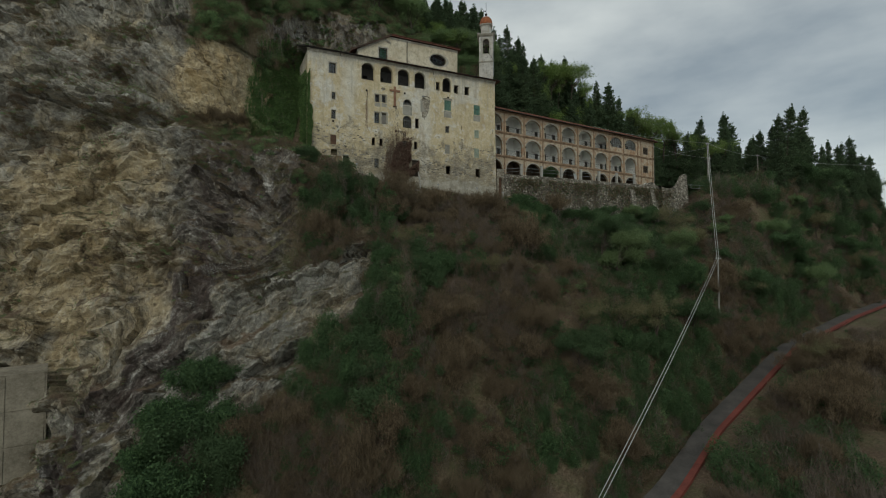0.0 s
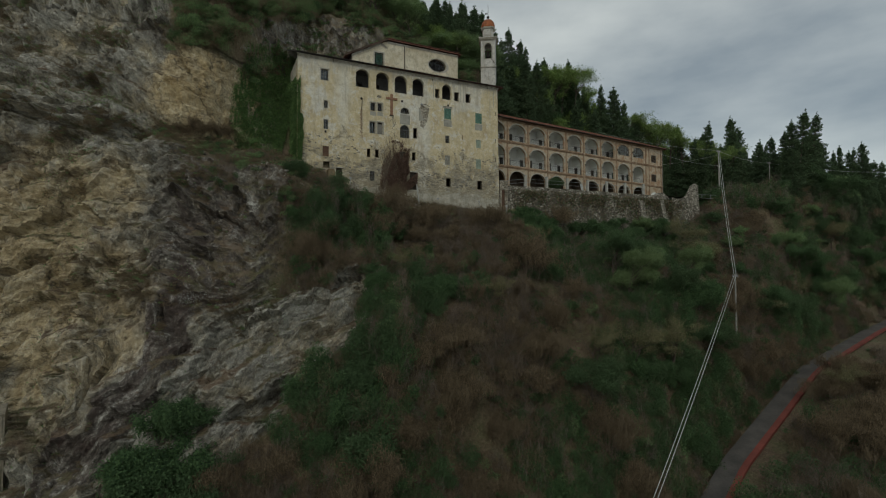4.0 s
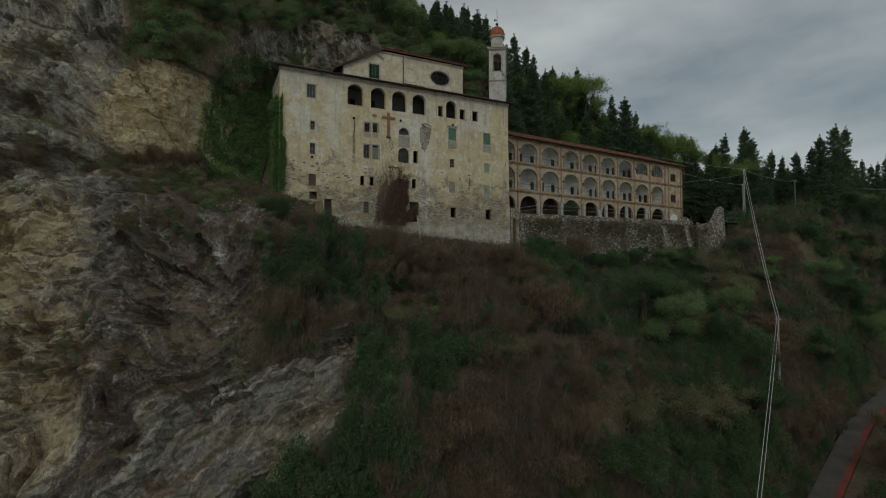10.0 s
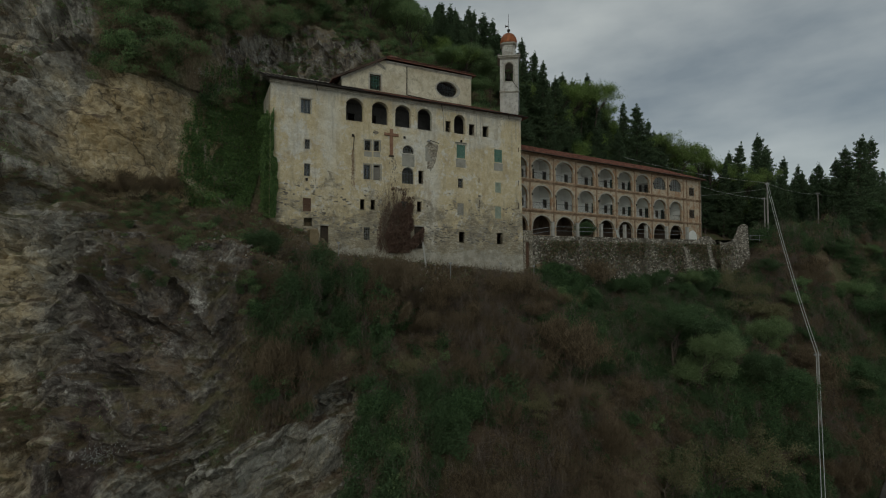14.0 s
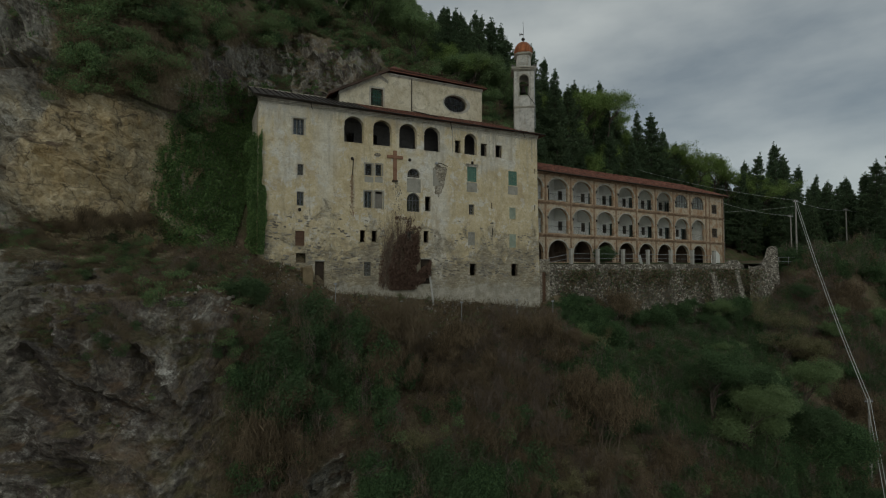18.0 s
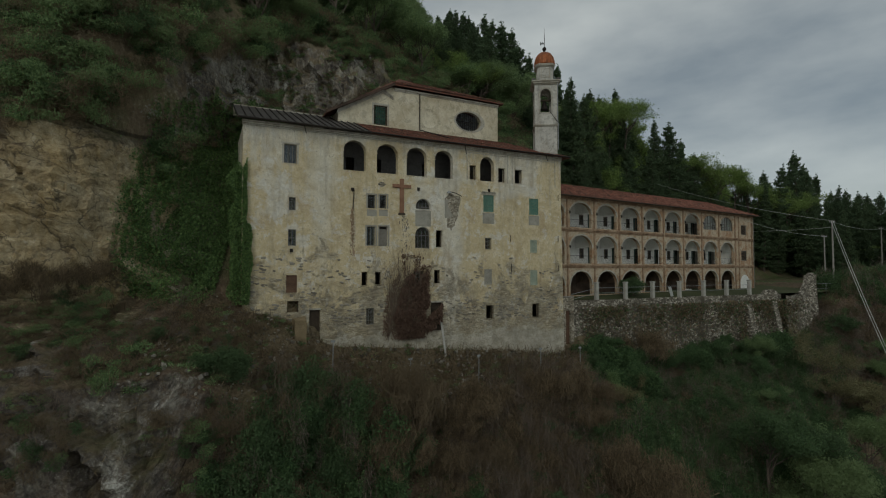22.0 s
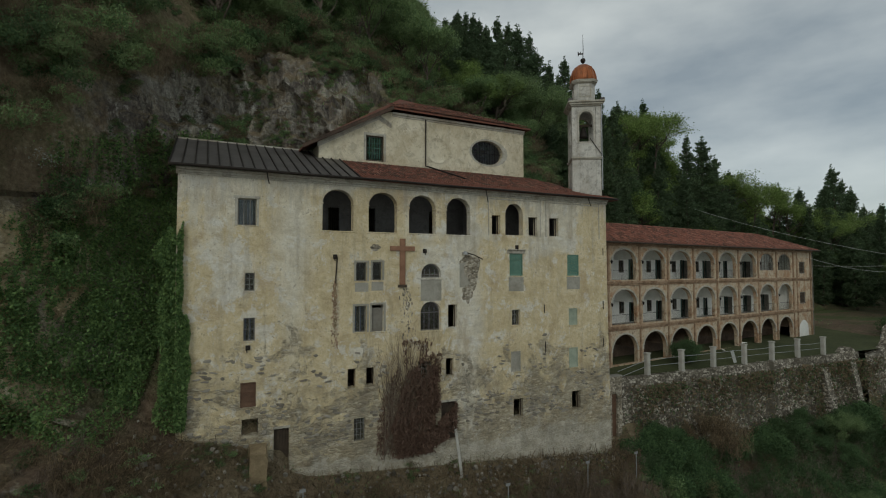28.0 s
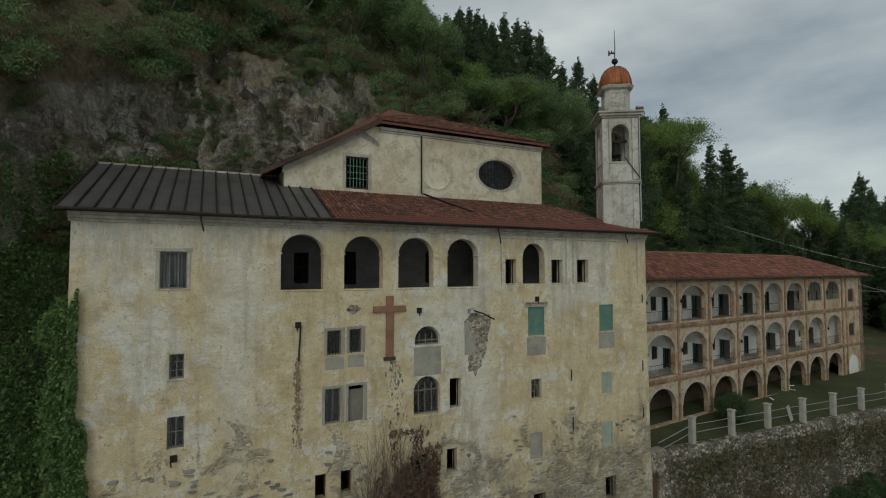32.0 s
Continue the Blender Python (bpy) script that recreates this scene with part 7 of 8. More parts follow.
def make_bush(r, seed, material, label, dens=1.0, size=0.3, name="bush", group="bushes on the slope"):
    random.seed(seed)
    t = thing(name, Matrix.Identity(4), label, "bush", group)
    g, tips = Geo(), []
    for _ in range(7):
        w = random.uniform(0, 2 * math.pi)
        twigs(g, (random.gauss(0, 0.15), random.gauss(0, 0.15), -0.3), (math.cos(w) * 0.7, math.sin(w) * 0.7, random.uniform(0.5, 1.2)), r * 0.6, 0.03, 2, 0.55, tips)
    g.put("stem", M_TWIG, t)
    pts = []
    for q in tips:
        k = random.random() ** 0.6
        for _ in range(int((62 if material is M_DRY else 130) * dens * k)):
            pts.append((q[0] + random.gauss(0, 0.115 * r), q[1] + random.gauss(0, 0.115 * r), max(-0.2, q[2] + random.gauss(0, 0.10 * r))))
    leaves(pts, size, "crown", material, t, "", 0.0, -0.9 if material is M_DRY else 0.0, 11.0 if material is M_DRY else 1.1)
    return t


def make_bare(h, seed, label):
    random.seed(seed)
    t = thing("bare_shrub", Matrix.Identity(4), label, "shrub", "leafless shrubs on the slope")
    g, tips = Geo(), []
    for _ in range(10):
        w = random.uniform(0, 2 * math.pi)
        twigs(g, (random.gauss(0, 0.3), random.gauss(0, 0.3), -0.3), (math.cos(w) * 0.42, math.sin(w) * 0.42, 1.0), h * 0.36, 0.03, 3, 0.4, tips)
    g.put("stem", M_TWIG, t)
    pts = [(q[0] + random.gauss(0, 0.22), q[1] + random.gauss(0, 0.22), q[2] + random.gauss(0, 0.22)) for q in tips for _ in range(12)]
    leaves(pts, 0.032, "twig_mass", M_DRY, t, "", 0.0, -1.4, 13.0)
    return t


used = set()


def put_plant(o, m):
    """The first use moves the plant itself, later ones copy it."""
    if o.name not in used:
        used.add(o.name)
        o.matrix_world = m
        return o
    c = copy_thing(o, m)
    c.matrix_basis = m
    return c


def spot(x, s, scale, sink=0.2):
    (px, py, pz), r = skin(x, s)
    return pose(px, py, pz - sink * scale, random.uniform(-6, 6), random.uniform(-6, 6), random.uniform(0, 360)) @ Matrix.Diagonal((scale, scale, scale * random.uniform(0.8, 1.2), 1))


def plant(protos, x, s, scale, sink=0.2):
    return put_plant(random.choice(protos), spot(x, s, scale, sink))


def leaf_faces(p, size, aspect, upright):
    """Corners of small pointed leaves or twigs round the points."""
    n = len(p)
    a = rng.normal(size=(n, 3))
    a[:, 2] = a[:, 2] * (1 + upright) + upright * 0.8
    a /= np.linalg.norm(a, axis=1)[:, None]
    b = np.cross(a, rng.normal(size=(n, 3)))
    b /= np.linalg.norm(b, axis=1)[:, None]
    sz = size * rng.uniform(0.55, 1.4, n)[:, None]
    return np.stack([p - a * sz * 0.5 * aspect + b * sz * 0.45, p + a * sz * 0.8 * aspect, p - a * sz * 0.5 * aspect - b * sz * 0.45], 1).reshape(-1, 3)


def clump_mesh(name, slope, width, layers):
    """Growth over a patch of bank that climbs along y by the slope. A layer: material, plants, radius, height, leaves a plant, leaf size, aspect, upright."""
    climb = math.tan(radians(slope))
    corners, which, mats = [], [], []
    for mat_, plants, rad, tall, each, size, aspect, upright in layers:
        mats.append(mat_)
        parts = []
        for _ in range(plants):
            w, d = rng.uniform(0, 6.28), width * 0.5 * math.sqrt(rng.uniform(0, 1))
            cx, cy = d * math.cos(w), d * math.sin(w) * math.cos(radians(slope))
            k = rng.uniform(0.55, 1.25)
            n = int(each * k * k)
            v = rng.normal(size=(n, 3))
            v /= np.linalg.norm(v, axis=1)[:, None]
            v *= (rng.uniform(0.25, 1.0, n) ** 0.45 * (1 + 0.35 * np.sin(v[:, 0] * 5 + w) * np.cos(v[:, 2] * 4 + d)))[:, None]
            p = v * (rad * k, rad * k, tall * k * 0.6) + (cx, cy, cy * climb + tall * k * 0.45)
            parts.append(p)
        p = np.concatenate(parts)
        f = leaf_faces(p, size, aspect, upright)
        corners.append(f)
        which.append(np.full(len(f) // 3, len(mats) - 1, dtype=np.int32))
    me = sheet_mesh(name, np.concatenate(corners), 3, mats[0])
    for m in mats[1:]:
        me.materials.append(m)
    me.polygons.foreach_set("material_index", np.concatenate(which))
    return me


def slope_at(x, s):
    """The bank's steepness in degrees, taken over a few metres."""
    (y0, z0), (y1, z1) = hillside(x, max(0.1, s - 0.12)), hillside(x, min(8.9, s + 0.12))
    return math.degrees(math.atan2(z1 - z0, max(0.05, y1 - y0)))


def clump(parent, kinds, x, s, scale, sink=0.25):
    """One clump on the bank, of the steepness nearest to the ground's."""
    steep = slope_at(x, s)
    me = random.choice(kinds)[0 if steep < 38 else 1 if steep < 58 else 2]
    (px, py, pz), r = skin(x, s)
    o = new("clump", me)
    o.parent = parent
    o.matrix_local = pose(px, py, pz - sink * scale, random.uniform(-4, 4), random.uniform(-4, 4), random.uniform(-28, 28)) @ Matrix.Diagonal((scale * random.choice((-1, 1)), scale, scale * random.uniform(0.85, 1.2), 1))
    return o


def wood(parent, protos, x, s, scale, sink=0.4):
    """A tree of the far wood: crown and trunk on the shared meshes."""
    m = spot(x, s, scale, sink)
    for part_ in random.choice(protos).children:
        o = share(part_, parent, "far_" + part_.name.split(".")[0], m)


def growth(name, label):
    return thing(name, Matrix.Identity(4), label, "scrub", kind="stuff")


CONIFERS = [make_conifer(h, sp, sd, lb, br) for h, sp, sd, lb, br in (
    (17, 3.9, 1, "tall dark conifer with a ragged outline", 0.14), (20, 4.2, 2, "tall dark pine with broad ragged limbs", 0.3),
    (15, 4.3, 3, "broad dark conifer on the hill", 0.1), (18, 3.2, 4, "narrow dark conifer with a pointed top", 0.08), (16, 2.5, 5, "slim dark spruce with a pointed top", 0.05))]
HEIGHTS = (17, 20, 15, 18, 16)
TREES = [make_broadleaf(h, sd, m, lb, dn) for h, sd, m, lb, dn in (
    (11, 11, M_LEAF, "mid-green leafy tree on the wooded hill", 1.2), (9, 12, M_LEAF, "small green tree on the wooded hill", 1.3),
    (12, 13, M_LIGHT, "tree in fresh pale green spring leaf", 0.7), (10, 14, M_LIGHT, "thin tree in pale spring leaf", 0.4), (12, 15, M_DEEP, "tall dark green tree on the wooded hill", 1.5), (10, 16, M_DEEP, "dark evergreen tree on the slope", 1.6))]
GREENS = [make_bush(r, sd, m, lb, dn, sz) for r, sd, m, lb, dn, sz in (
    (1.7, 21, M_LEAF, "dense green bush on the steep bank", 0.9, 0.085), (2.3, 22, M_DEEP, "dark evergreen bush on the steep bank", 1.3, 0.09),
    (1.5, 23, M_LIGHT, "pale green bush coming into leaf", 0.35, 0.08), (2.1, 24, M_DEEP, "wide dark green bush on the steep bank", 1.2, 0.09))]
PALES = [make_broadleaf(h, sd, M_PALE, "thin tree coming into yellowish spring leaf", dn) for h, sd, dn in ((11, 17, 0.35), (9, 18, 0.5))]
TREES_LOW = [make_bush(2.6, 25, M_DEEP, "tall rounded evergreen bush on the bank", 1.5, 0.11)]
BROWNS = [make_bush(r, sd, M_DRY, "brown dry scrub bush on the steep bank", dn, sz) for r, sd, dn, sz in ((1.7, 31, 1.6, 0.032), (2.2, 32, 1.8, 0.032), (1.4, 33, 1.5, 0.03))]
BARES = [make_bare(h, sd, "leafless grey-brown shrub on the bank") for h, sd in ((3.4, 41), (4.6, 42), (2.8, 43), (5.4, 44))]

SLOPES = (24, 48, 66)
SCRUB = [[clump_mesh("brown_scrub", a, 6.0, ((M_DRY, 22, 0.75, 1.1, 300, 0.030, 12.0, 0.9), (M_TWIGS, 16, 0.6, 1.9, 110, 0.026, 24.0, 1.8), (M_DEEP, 9, 0.55, 0.6, 300, 0.085, 1.2, 0.0))) for a in SLOPES] for _ in range(3)]
MIXED = [[clump_mesh("mixed_scrub", a, 6.0, ((M_DRY, 16, 0.75, 1.2, 300, 0.030, 12.0, 0.9), (M_TWIGS, 10, 0.6, 1.9, 110, 0.026, 24.0, 1.8), (M_DEEP, 9, 0.85, 0.95, 800, 0.085, 1.2, 0.0), (M_LEAF, 3, 0.6, 0.7, 300, 0.08, 1.2, 0.0))) for a in SLOPES] for _ in range(3)]
GREEN = [[clump_mesh("green_thicket", a, 5.2, ((M_DEEP, 14, 0.95, 1.7, 1200, 0.085, 1.2, 0.0), (M_LEAF, 2, 0.6, 1.6, 400, 0.085, 1.2, 0.0), (M_DRY, 6, 0.7, 1.9, 240, 0.030, 12.0, 0.9), (M_TWIGS, 5, 0.5, 2.6, 90, 0.026, 24.0, 1.8))) for a in SLOPES] for _ in range(3)]
GRASSY = [[clump_mesh("hill_undergrowth", a, 6.0, ((M_LEAF, 20, 0.8, 0.7, 380, 0.075, 1.5, 0.4), (M_DRY, 16, 0.8, 0.6, 200, 0.030, 12.0, 0.6), (M_DEEP, 5, 0.8, 1.0, 500, 0.085, 1.2, 0.0))) for a in SLOPES] for _ in range(2)]
LOW = [[clump_mesh("low_brush", a, 5.0, ((M_DRY, 22, 0.7, 0.45, 160, 0.028, 12.0, 0.5), (M_LEAF, 8, 0.5, 0.35, 130, 0.07, 1.3, 0.2))) for a in SLOPES] for _ in range(2)]
# where evergreens and brambles mass on the bank: x, s, reach in metres
GREENERY = ((-20, 4.0, 2.6), (-16.5, 3.9, 3.0), (-13, 3.78, 3.2), (-10, 3.7, 2.8), (-6, 3.5, 2.6), (-8, 2.8, 3.0), (-10.5, 2.66, 2.4), (-13.5, 2.66, 2.4), (17, 3.8, 5), (24, 3.3, 6), (14, 3.62, 4), (26, 3.52, 6),
            (31, 2.75, 7), (23, 2.5, 6.5), (32, 2.3, 6), (12, 2.3, 4), (-2, 2.36, 3.5), (-4.5, 3.2, 2.4), (13.5, 3.2, 3.5), (0.4, 3.22, 2.4), (33, 3.7, 6), (18, 3.5, 5), (9.5, 4.5, 1.6), (82, 3.2, 10), (40, 3.45, 5), (60, 2.7, 7))


def greenness(x, s):
    near = max(1.0 - math.hypot(x - gx, (s - gs) * 15) / (2 * reach) for gx, gs, reach in GREENERY)
    return near + 0.30 * noise.noise((x * 0.22, s * 3.2, 2.0))


# the steep bank under the sanctuary and along the ravine
random.seed(5)
bank = growth("bank_scrub", "brown leafless scrub and dark evergreen brush covering the steep bank")
count = 0
while count < 520:
    x, s = (random.uniform(-21, 30), random.uniform(2.02, 4.75)) if random.random() < 0.74 else (random.uniform(30, 62), random.uniform(2.03, 3.9))
    if rockiness(x, s) > 0.3 or (10 < x < 52 and s > 3.9) or (38.5 < x < 45 and 2.6 < s < 3.4):
        continue
    count += 1
    top = x < 13 and s > 4.05
    g_ = greenness(x, s)
    if top:
        clump(bank, LOW if g_ < 0.5 else LOW + MIXED, x, s, random.uniform(0.4, 0.75), 0.15)
    else:
        clump(bank, GREEN if g_ > 0.5 else MIXED if g_ > 0.2 else SCRUB, x, s, random.uniform(0.75, 1.15))
# bushes and leafless shrubs that stand out of it
count = 0
while count < 240:
    x, s = (random.uniform(-20, 30), random.uniform(2.05, 4.3)) if random.random() < 0.75 else (random.uniform(30, 60), random.uniform(2.05, 3.85))
    if rockiness(x, s) > 0.3 or (10 < x < 52 and s > 3.9):
        continue
    count += 1
    if greenness(x, s) > 0.5:
        put_plant(random.choice(GREENS[1::2] * 2 + GREENS[:1] + TREES_LOW), spot(x, s, random.uniform(0.5, 1.05)))
    elif x < 13 and s > 3.95:
        continue
    elif count % 4:
        put_plant(random.choice(BARES), spot(x, s, random.uniform(0.6, 1.25), 0.1))
    else:
        put_plant(random.choice(BROWNS), spot(x, s, random.uniform(0.5, 0.95)))
# thin trees in pale yellow-green leaf
for x, s, k in ((12.9, 3.68, 0.42), (42, 3.5, 0.75), (44.5, 3.3, 0.7), (41, 3.38, 0.6), (85, 3.35, 0.9), (16, 3.75, 0.35), (52, 0.96, 0.5), (49, 0.95, 0.45), (6, 3.0, 0.4), (-3.5, 3.3, 0.35)):
    put_plant(random.choice(PALES), spot(x, s, k, 0.3))
for i in range(16):
    put_plant(random.choice(BARES[1:]), spot(random.uniform(34, 64), random.uniform(0.9, 0.965), random.uniform(0.9, 1.4), 0.1))
for i in range(14):
    clump(bank, MIXED + SCRUB, random.uniform(38, 46), random.uniform(2.55, 3.45), random.uniform(0.35, 0.55))
roadside = growth("roadside_brush", "bare twigs and weeds beside the valley road")
for i in range(44):
    clump(roadside, SCRUB + MIXED, random.uniform(14, 90), random.choice((random.uniform(0.90, 0.97), random.uniform(2.03, 2.15))), random.uniform(0.45, 0.7))
# the large evergreen clump at the rib's foot, and others seen from far off
for x, s, k in ((-24.5, 2.42, 1.5), (-22.8, 2.36, 1.7), (-21.0, 2.42, 1.6), (-23.5, 2.55, 1.4), (-19.6, 2.36, 1.4), (-25.0, 2.3, 1.3), (-22.0, 2.6, 1.3), (-20.5, 2.25, 1.6), (-23.6, 2.2, 1.7), (-8.5, 2.62, 1.3), (-7.0, 2.5, 1.5), (-13.5, 3.75, 0.9), (-15.5, 3.7, 0.9), (-12.0, 3.55, 1.0), (-16.8, 4.05, 0.8)):
    put_plant(random.choice(GREENS[1::2]), spot(x, s, k))
for x, s, k in ((-28.6, 4.62, 0.7), (-30.2, 4.6, 0.55), (-27.2, 4.7, 0.6)):
    put_plant(BARES[1], spot(x, s, k))
# trees on the bank to the right, and along the road
for i in range(90):
    x = random.uniform(15, 105)
    s = random.uniform(2.3, 3.85 if x < 80 else 4.9)
    if 37 < x < 48 and s < 3.5:
        continue
    plant(TREES[4:] * 2 + TREES[:1] + PALES[:1], x, s, random.uniform(0.4, 0.8) * (0.55 if s > 3.3 and x < 80 else 1.0), 0.5)
for i in range(34):
    x = random.uniform(82, 140)
    plant(CONIFERS + TREES[4:], x, random.uniform(3.3, 4.95), random.uniform(0.6, 0.95), 0.5)
for i in range(30):
    x = random.uniform(74, 132)
    plant(CONIFERS, x, random.uniform(4.1, 5.3), random.uniform(0.7, 1.0), 0.5)
# a thicket along the foot of the terrace wall and round its end, and on along the ravine
thicket = growth("wall_foot_thicket", "dark thicket of evergreen brush below the terrace wall")
for i in range(46):
    x = random.uniform(13, 52)
    clump(thicket, GREEN * 2 + MIXED, x, random.uniform(3.6, 3.9), random.uniform(0.5, 0.95))
for i in range(150):
    clump(thicket, GREEN * 2 + MIXED + SCRUB, random.uniform(50, 135), random.uniform(2.1, 4.85), random.uniform(0.9, 1.5))
for i in range(46):
    clump(roadside, MIXED + GREEN, random.uniform(15, 70), random.uniform(2.02, 2.14), random.uniform(0.55, 0.85))
for i in range(22):
    clump(roadside, MIXED + SCRUB, random.uniform(36, 80), random.uniform(0.93, 0.98), random.uniform(0.5, 0.75))
valley = growth("valley_brush", "scrub and brambles below the valley road")
for i in range(230):
    clump(valley, MIXED * 2 + GREEN + SCRUB * 2, random.uniform(20, 110), 1 - 0.45 * random.random() ** 1.5 - 0.05, random.uniform(0.8, 1.3))
for i in range(70):
    clump(valley, SCRUB * 2 + MIXED, random.uniform(-70, 40), 1 - 0.6 * random.random() ** 1.3 - 0.06, random.uniform(0.9, 1.5))
# ledges of the cliff
ledges = growth("ledge_growth", "tufts and dry scrub on the cliff ledges")
count = 0
while count < 170:
    x, s = random.uniform(-60, -20), random.uniform(2.3, 6.05)
    if (-36 < x and 4.75 < s < 5.95) or noise.noise((x * 0.16 + s, s * 2.4, 5.0)) < 0.14:
        continue
    count += 1
    clump(ledges, LOW, x, s, random.uniform(0.22, 0.5), 0.1)
count = 0
while count < 60:
    x, s = random.uniform(-38, -17), random.uniform(3.75, 4.68)
    if x < -29 and s < 4.25:
        continue
    count += 1
    clump(ledges, LOW * 2 + GRASSY + (MIXED if x > -24 else LOW), x, s, random.uniform(0.3, 0.6), 0.12)
# the grassy shelf over the folded rock, and the brown gully beside it
for x, s, k in ((-24, 3.02, 0.4), (-22.3, 3.05, 0.45), (-20.5, 3.08, 0.5), (-18.5, 3.15, 0.5), (-16.5, 3.2, 0.55), (-26, 3.0, 0.35), (-14.5, 3.3, 0.5), (-29, 4.45, 0.4), (-27, 4.5, 0.5), (-31, 4.4, 0.4), (-25, 4.5, 0.5), (-23, 4.45, 0.5), (-34, 4.35, 0.4), (-37, 4.3, 0.4)):
    clump(ledges, LOW + GRASSY, x, s, k, 0.1)
# the wooded hill above
count = 0
while count < 165:
    x, s = random.uniform(-50, 12), random.uniform(6.3, 7.9)
    if rockiness(x, s) > 0.3 or (x > -30 and s < 6.5):
        continue
    count += 1
    plant(TREES[:2] * 3 + TREES[2:4], x, s, random.uniform(0.45, 0.9), 0.4)
hill = growth("hill_undergrowth", "green bushes, grass and brown litter under the trees on the hill")
count = 0
while count < 420:
    x, s = random.uniform(-52, 10), random.uniform(6.0, 7.35)
    rk = rockiness(x, s)
    if rk > 0.35 and random.random() < 0.62:
        continue
    count += 1
    clump(hill, LOW + GRASSY if rk > 0.35 else GRASSY, x, s, random.uniform(0.2, 0.5) if rk > 0.35 else random.uniform(0.7, 1.2))
for i in range(46):
    plant(CONIFERS[:4], random.uniform(-3, 15), random.uniform(6.8, 7.4), random.uniform(0.55, 0.78), 0.4)
for i in range(150):
    x = random.uniform(12, 82)
    plant(CONIFERS * 2 + TREES[2:4] * 2 + TREES[4:5], x, 6.05 + 1.6 * random.random() ** 1.2, random.uniform(0.8, 1.15) * (0.92 if 44 < x < 80 else 1.0), 0.4)
far_wood = thing("far_wood", Matrix.Identity(4), "dark wood of conifers and pale broadleaved trees beyond the terrace", "wood", kind="stuff")
for i in range(70):
    x = random.uniform(72, 155)
    wood(far_wood, CONIFERS + TREES[4:5], x, random.uniform(6.0, 6.6), random.uniform(1.1, 1.38) * (0.82 if x < 92 else 1.0), 0.4)
for i in range(60):
    x = random.uniform(70, 180)
    wood(far_wood, CONIFERS[2:] + TREES[3:4], x, random.uniform(5.2, 7.2), random.uniform(0.75, 1.1), 0.4)
for i in range(46):
    wood(far_wood, TREES[2:4] * 2 + TREES[:1], random.uniform(24, 84), random.uniform(6.75, 7.15), random.uniform(0.95, 1.3), 0.4)
# tufts and low bushes down the clefts of the rock behind the roof
count = 0
while count < 110:
    x, s = random.uniform(-30, -10), random.uniform(6.12, 6.72)
    if noise.noise((x * 0.45, s * 1.3, 21.0)) < 0.05:
        continue
    count += 1
    clump(hill, GRASSY + LOW, x, s, random.uniform(0.14, 0.34), 0.1)
# conifers that stand out against the sky
for x, y, zt, h in ((-4.5, 118, 90.5, 19), (-2.0, 117, 92, 19), (0.8, 118, 95.5, 21), (4.6, 118, 95, 21), (7.5, 117, 93, 21), (10.3, 117, 89.5, 20), (9.2, 116, 91.5, 21), (12.2, 116, 87.0, 20), (13.4, 115, 84.5, 19), (18.6, 112.7, 81.5, 20), (21.5, 115, 79.5, 19), (15.5, 114, 78, 18), (31, 132, 84.5, 20), (36, 136, 83.5, 20), (34, 131, 82.5, 19), (39, 138, 82.5, 19), (43.5, 144, 80, 18), (46, 135, 80.5, 20), (49.5, 137, 77.5, 18), (53.5, 139, 75, 17), (42, 133, 80.5, 19), (47, 148, 79, 19), (53, 150, 75, 17), (28.5, 128, 84, 20), (24.5, 121, 82.5, 20), (32.5, 130, 86, 20), (99, 140, 67.6, 18), (103, 142, 67, 17), (93, 139, 63, 14), (112, 142, 66.5, 17), (118, 146, 66, 17), (107, 138, 64, 15), (88, 140, 62.5, 14)):
    i = random.randrange(5)
    put_plant(CONIFERS[i], pose(x, y, zt - h, 0, 0, random.uniform(0, 360)) @ Matrix.Scale(h / HEIGHTS[i], 4))
for x, y, zt, k in ((33.5, 128, 84, 1), (37.5, 140, 84, 1), (25.0, 121, 81, 1), (27.5, 125, 83, 1), (23.5, 119, 80, 1), (30, 127, 83.5, 1), (55, 140, 75.5, 1), (59.5, 141, 74, 1), (64, 142, 72.5, 1), (68.5, 143, 71, 1), (73, 144, 69.5, 1), (78, 144, 68.3, 1), (83, 146, 68, 1), (51, 139, 76.5, 1), (57, 146, 76, 1), (62, 148, 74, 1), (70, 150, 68, 1), (41, 142, 80, 1)):
    i = random.choice((2, 3))
    h = (12, 10)[i - 2]
    put_plant(TREES[i], pose(x, y, zt - 11.5, 0, 0, random.uniform(0, 360)) @ Matrix.Scale(11.5 / h, 4))

put_plant(GREENS[1], WING @ Matrix.Translation((-12.0, -2.0, 46.25)) @ Matrix.Scale(0.85, 4))

for x, out, z, o, k in ((-1.8, 1.6, 39.2, TREES_LOW[0], 1.0), (0.2, 1.8, 39.4, TREES[5], 0.34), (1.6, 2.2, 38.6, GREENS[1], 1.0), (3.4, 2.0, 38.4, GREENS[3], 0.9), (-3.2, 2.4, 38.6, GREENS[3], 0.9), (6.0, 1.8, 38.2, BARES[3], 1.0), (8.5, 2.0, 38.2, GREENS[1], 0.8), (12.0, 1.9, 38.0, TREES_LOW[0], 0.9), (15.5, 2.2, 38.2, GREENS[3], 1.1), (19.0, 2.0, 38.2, TREES[4], 0.3), (23.0, 2.4, 38.2, TREES_LOW[0], 1.0), (27.0, 2.4, 38.4, GREENS[1], 1.2), (-2.6, 3.4, 37.4, TREES_LOW[0], 0.9), (1.0, 4.0, 36.8, TREES_LOW[0], 1.0)):
    put_plant(o, TERR @ Matrix.Translation((x, front(x) - out, z)) @ Matrix.Scale(k, 4))
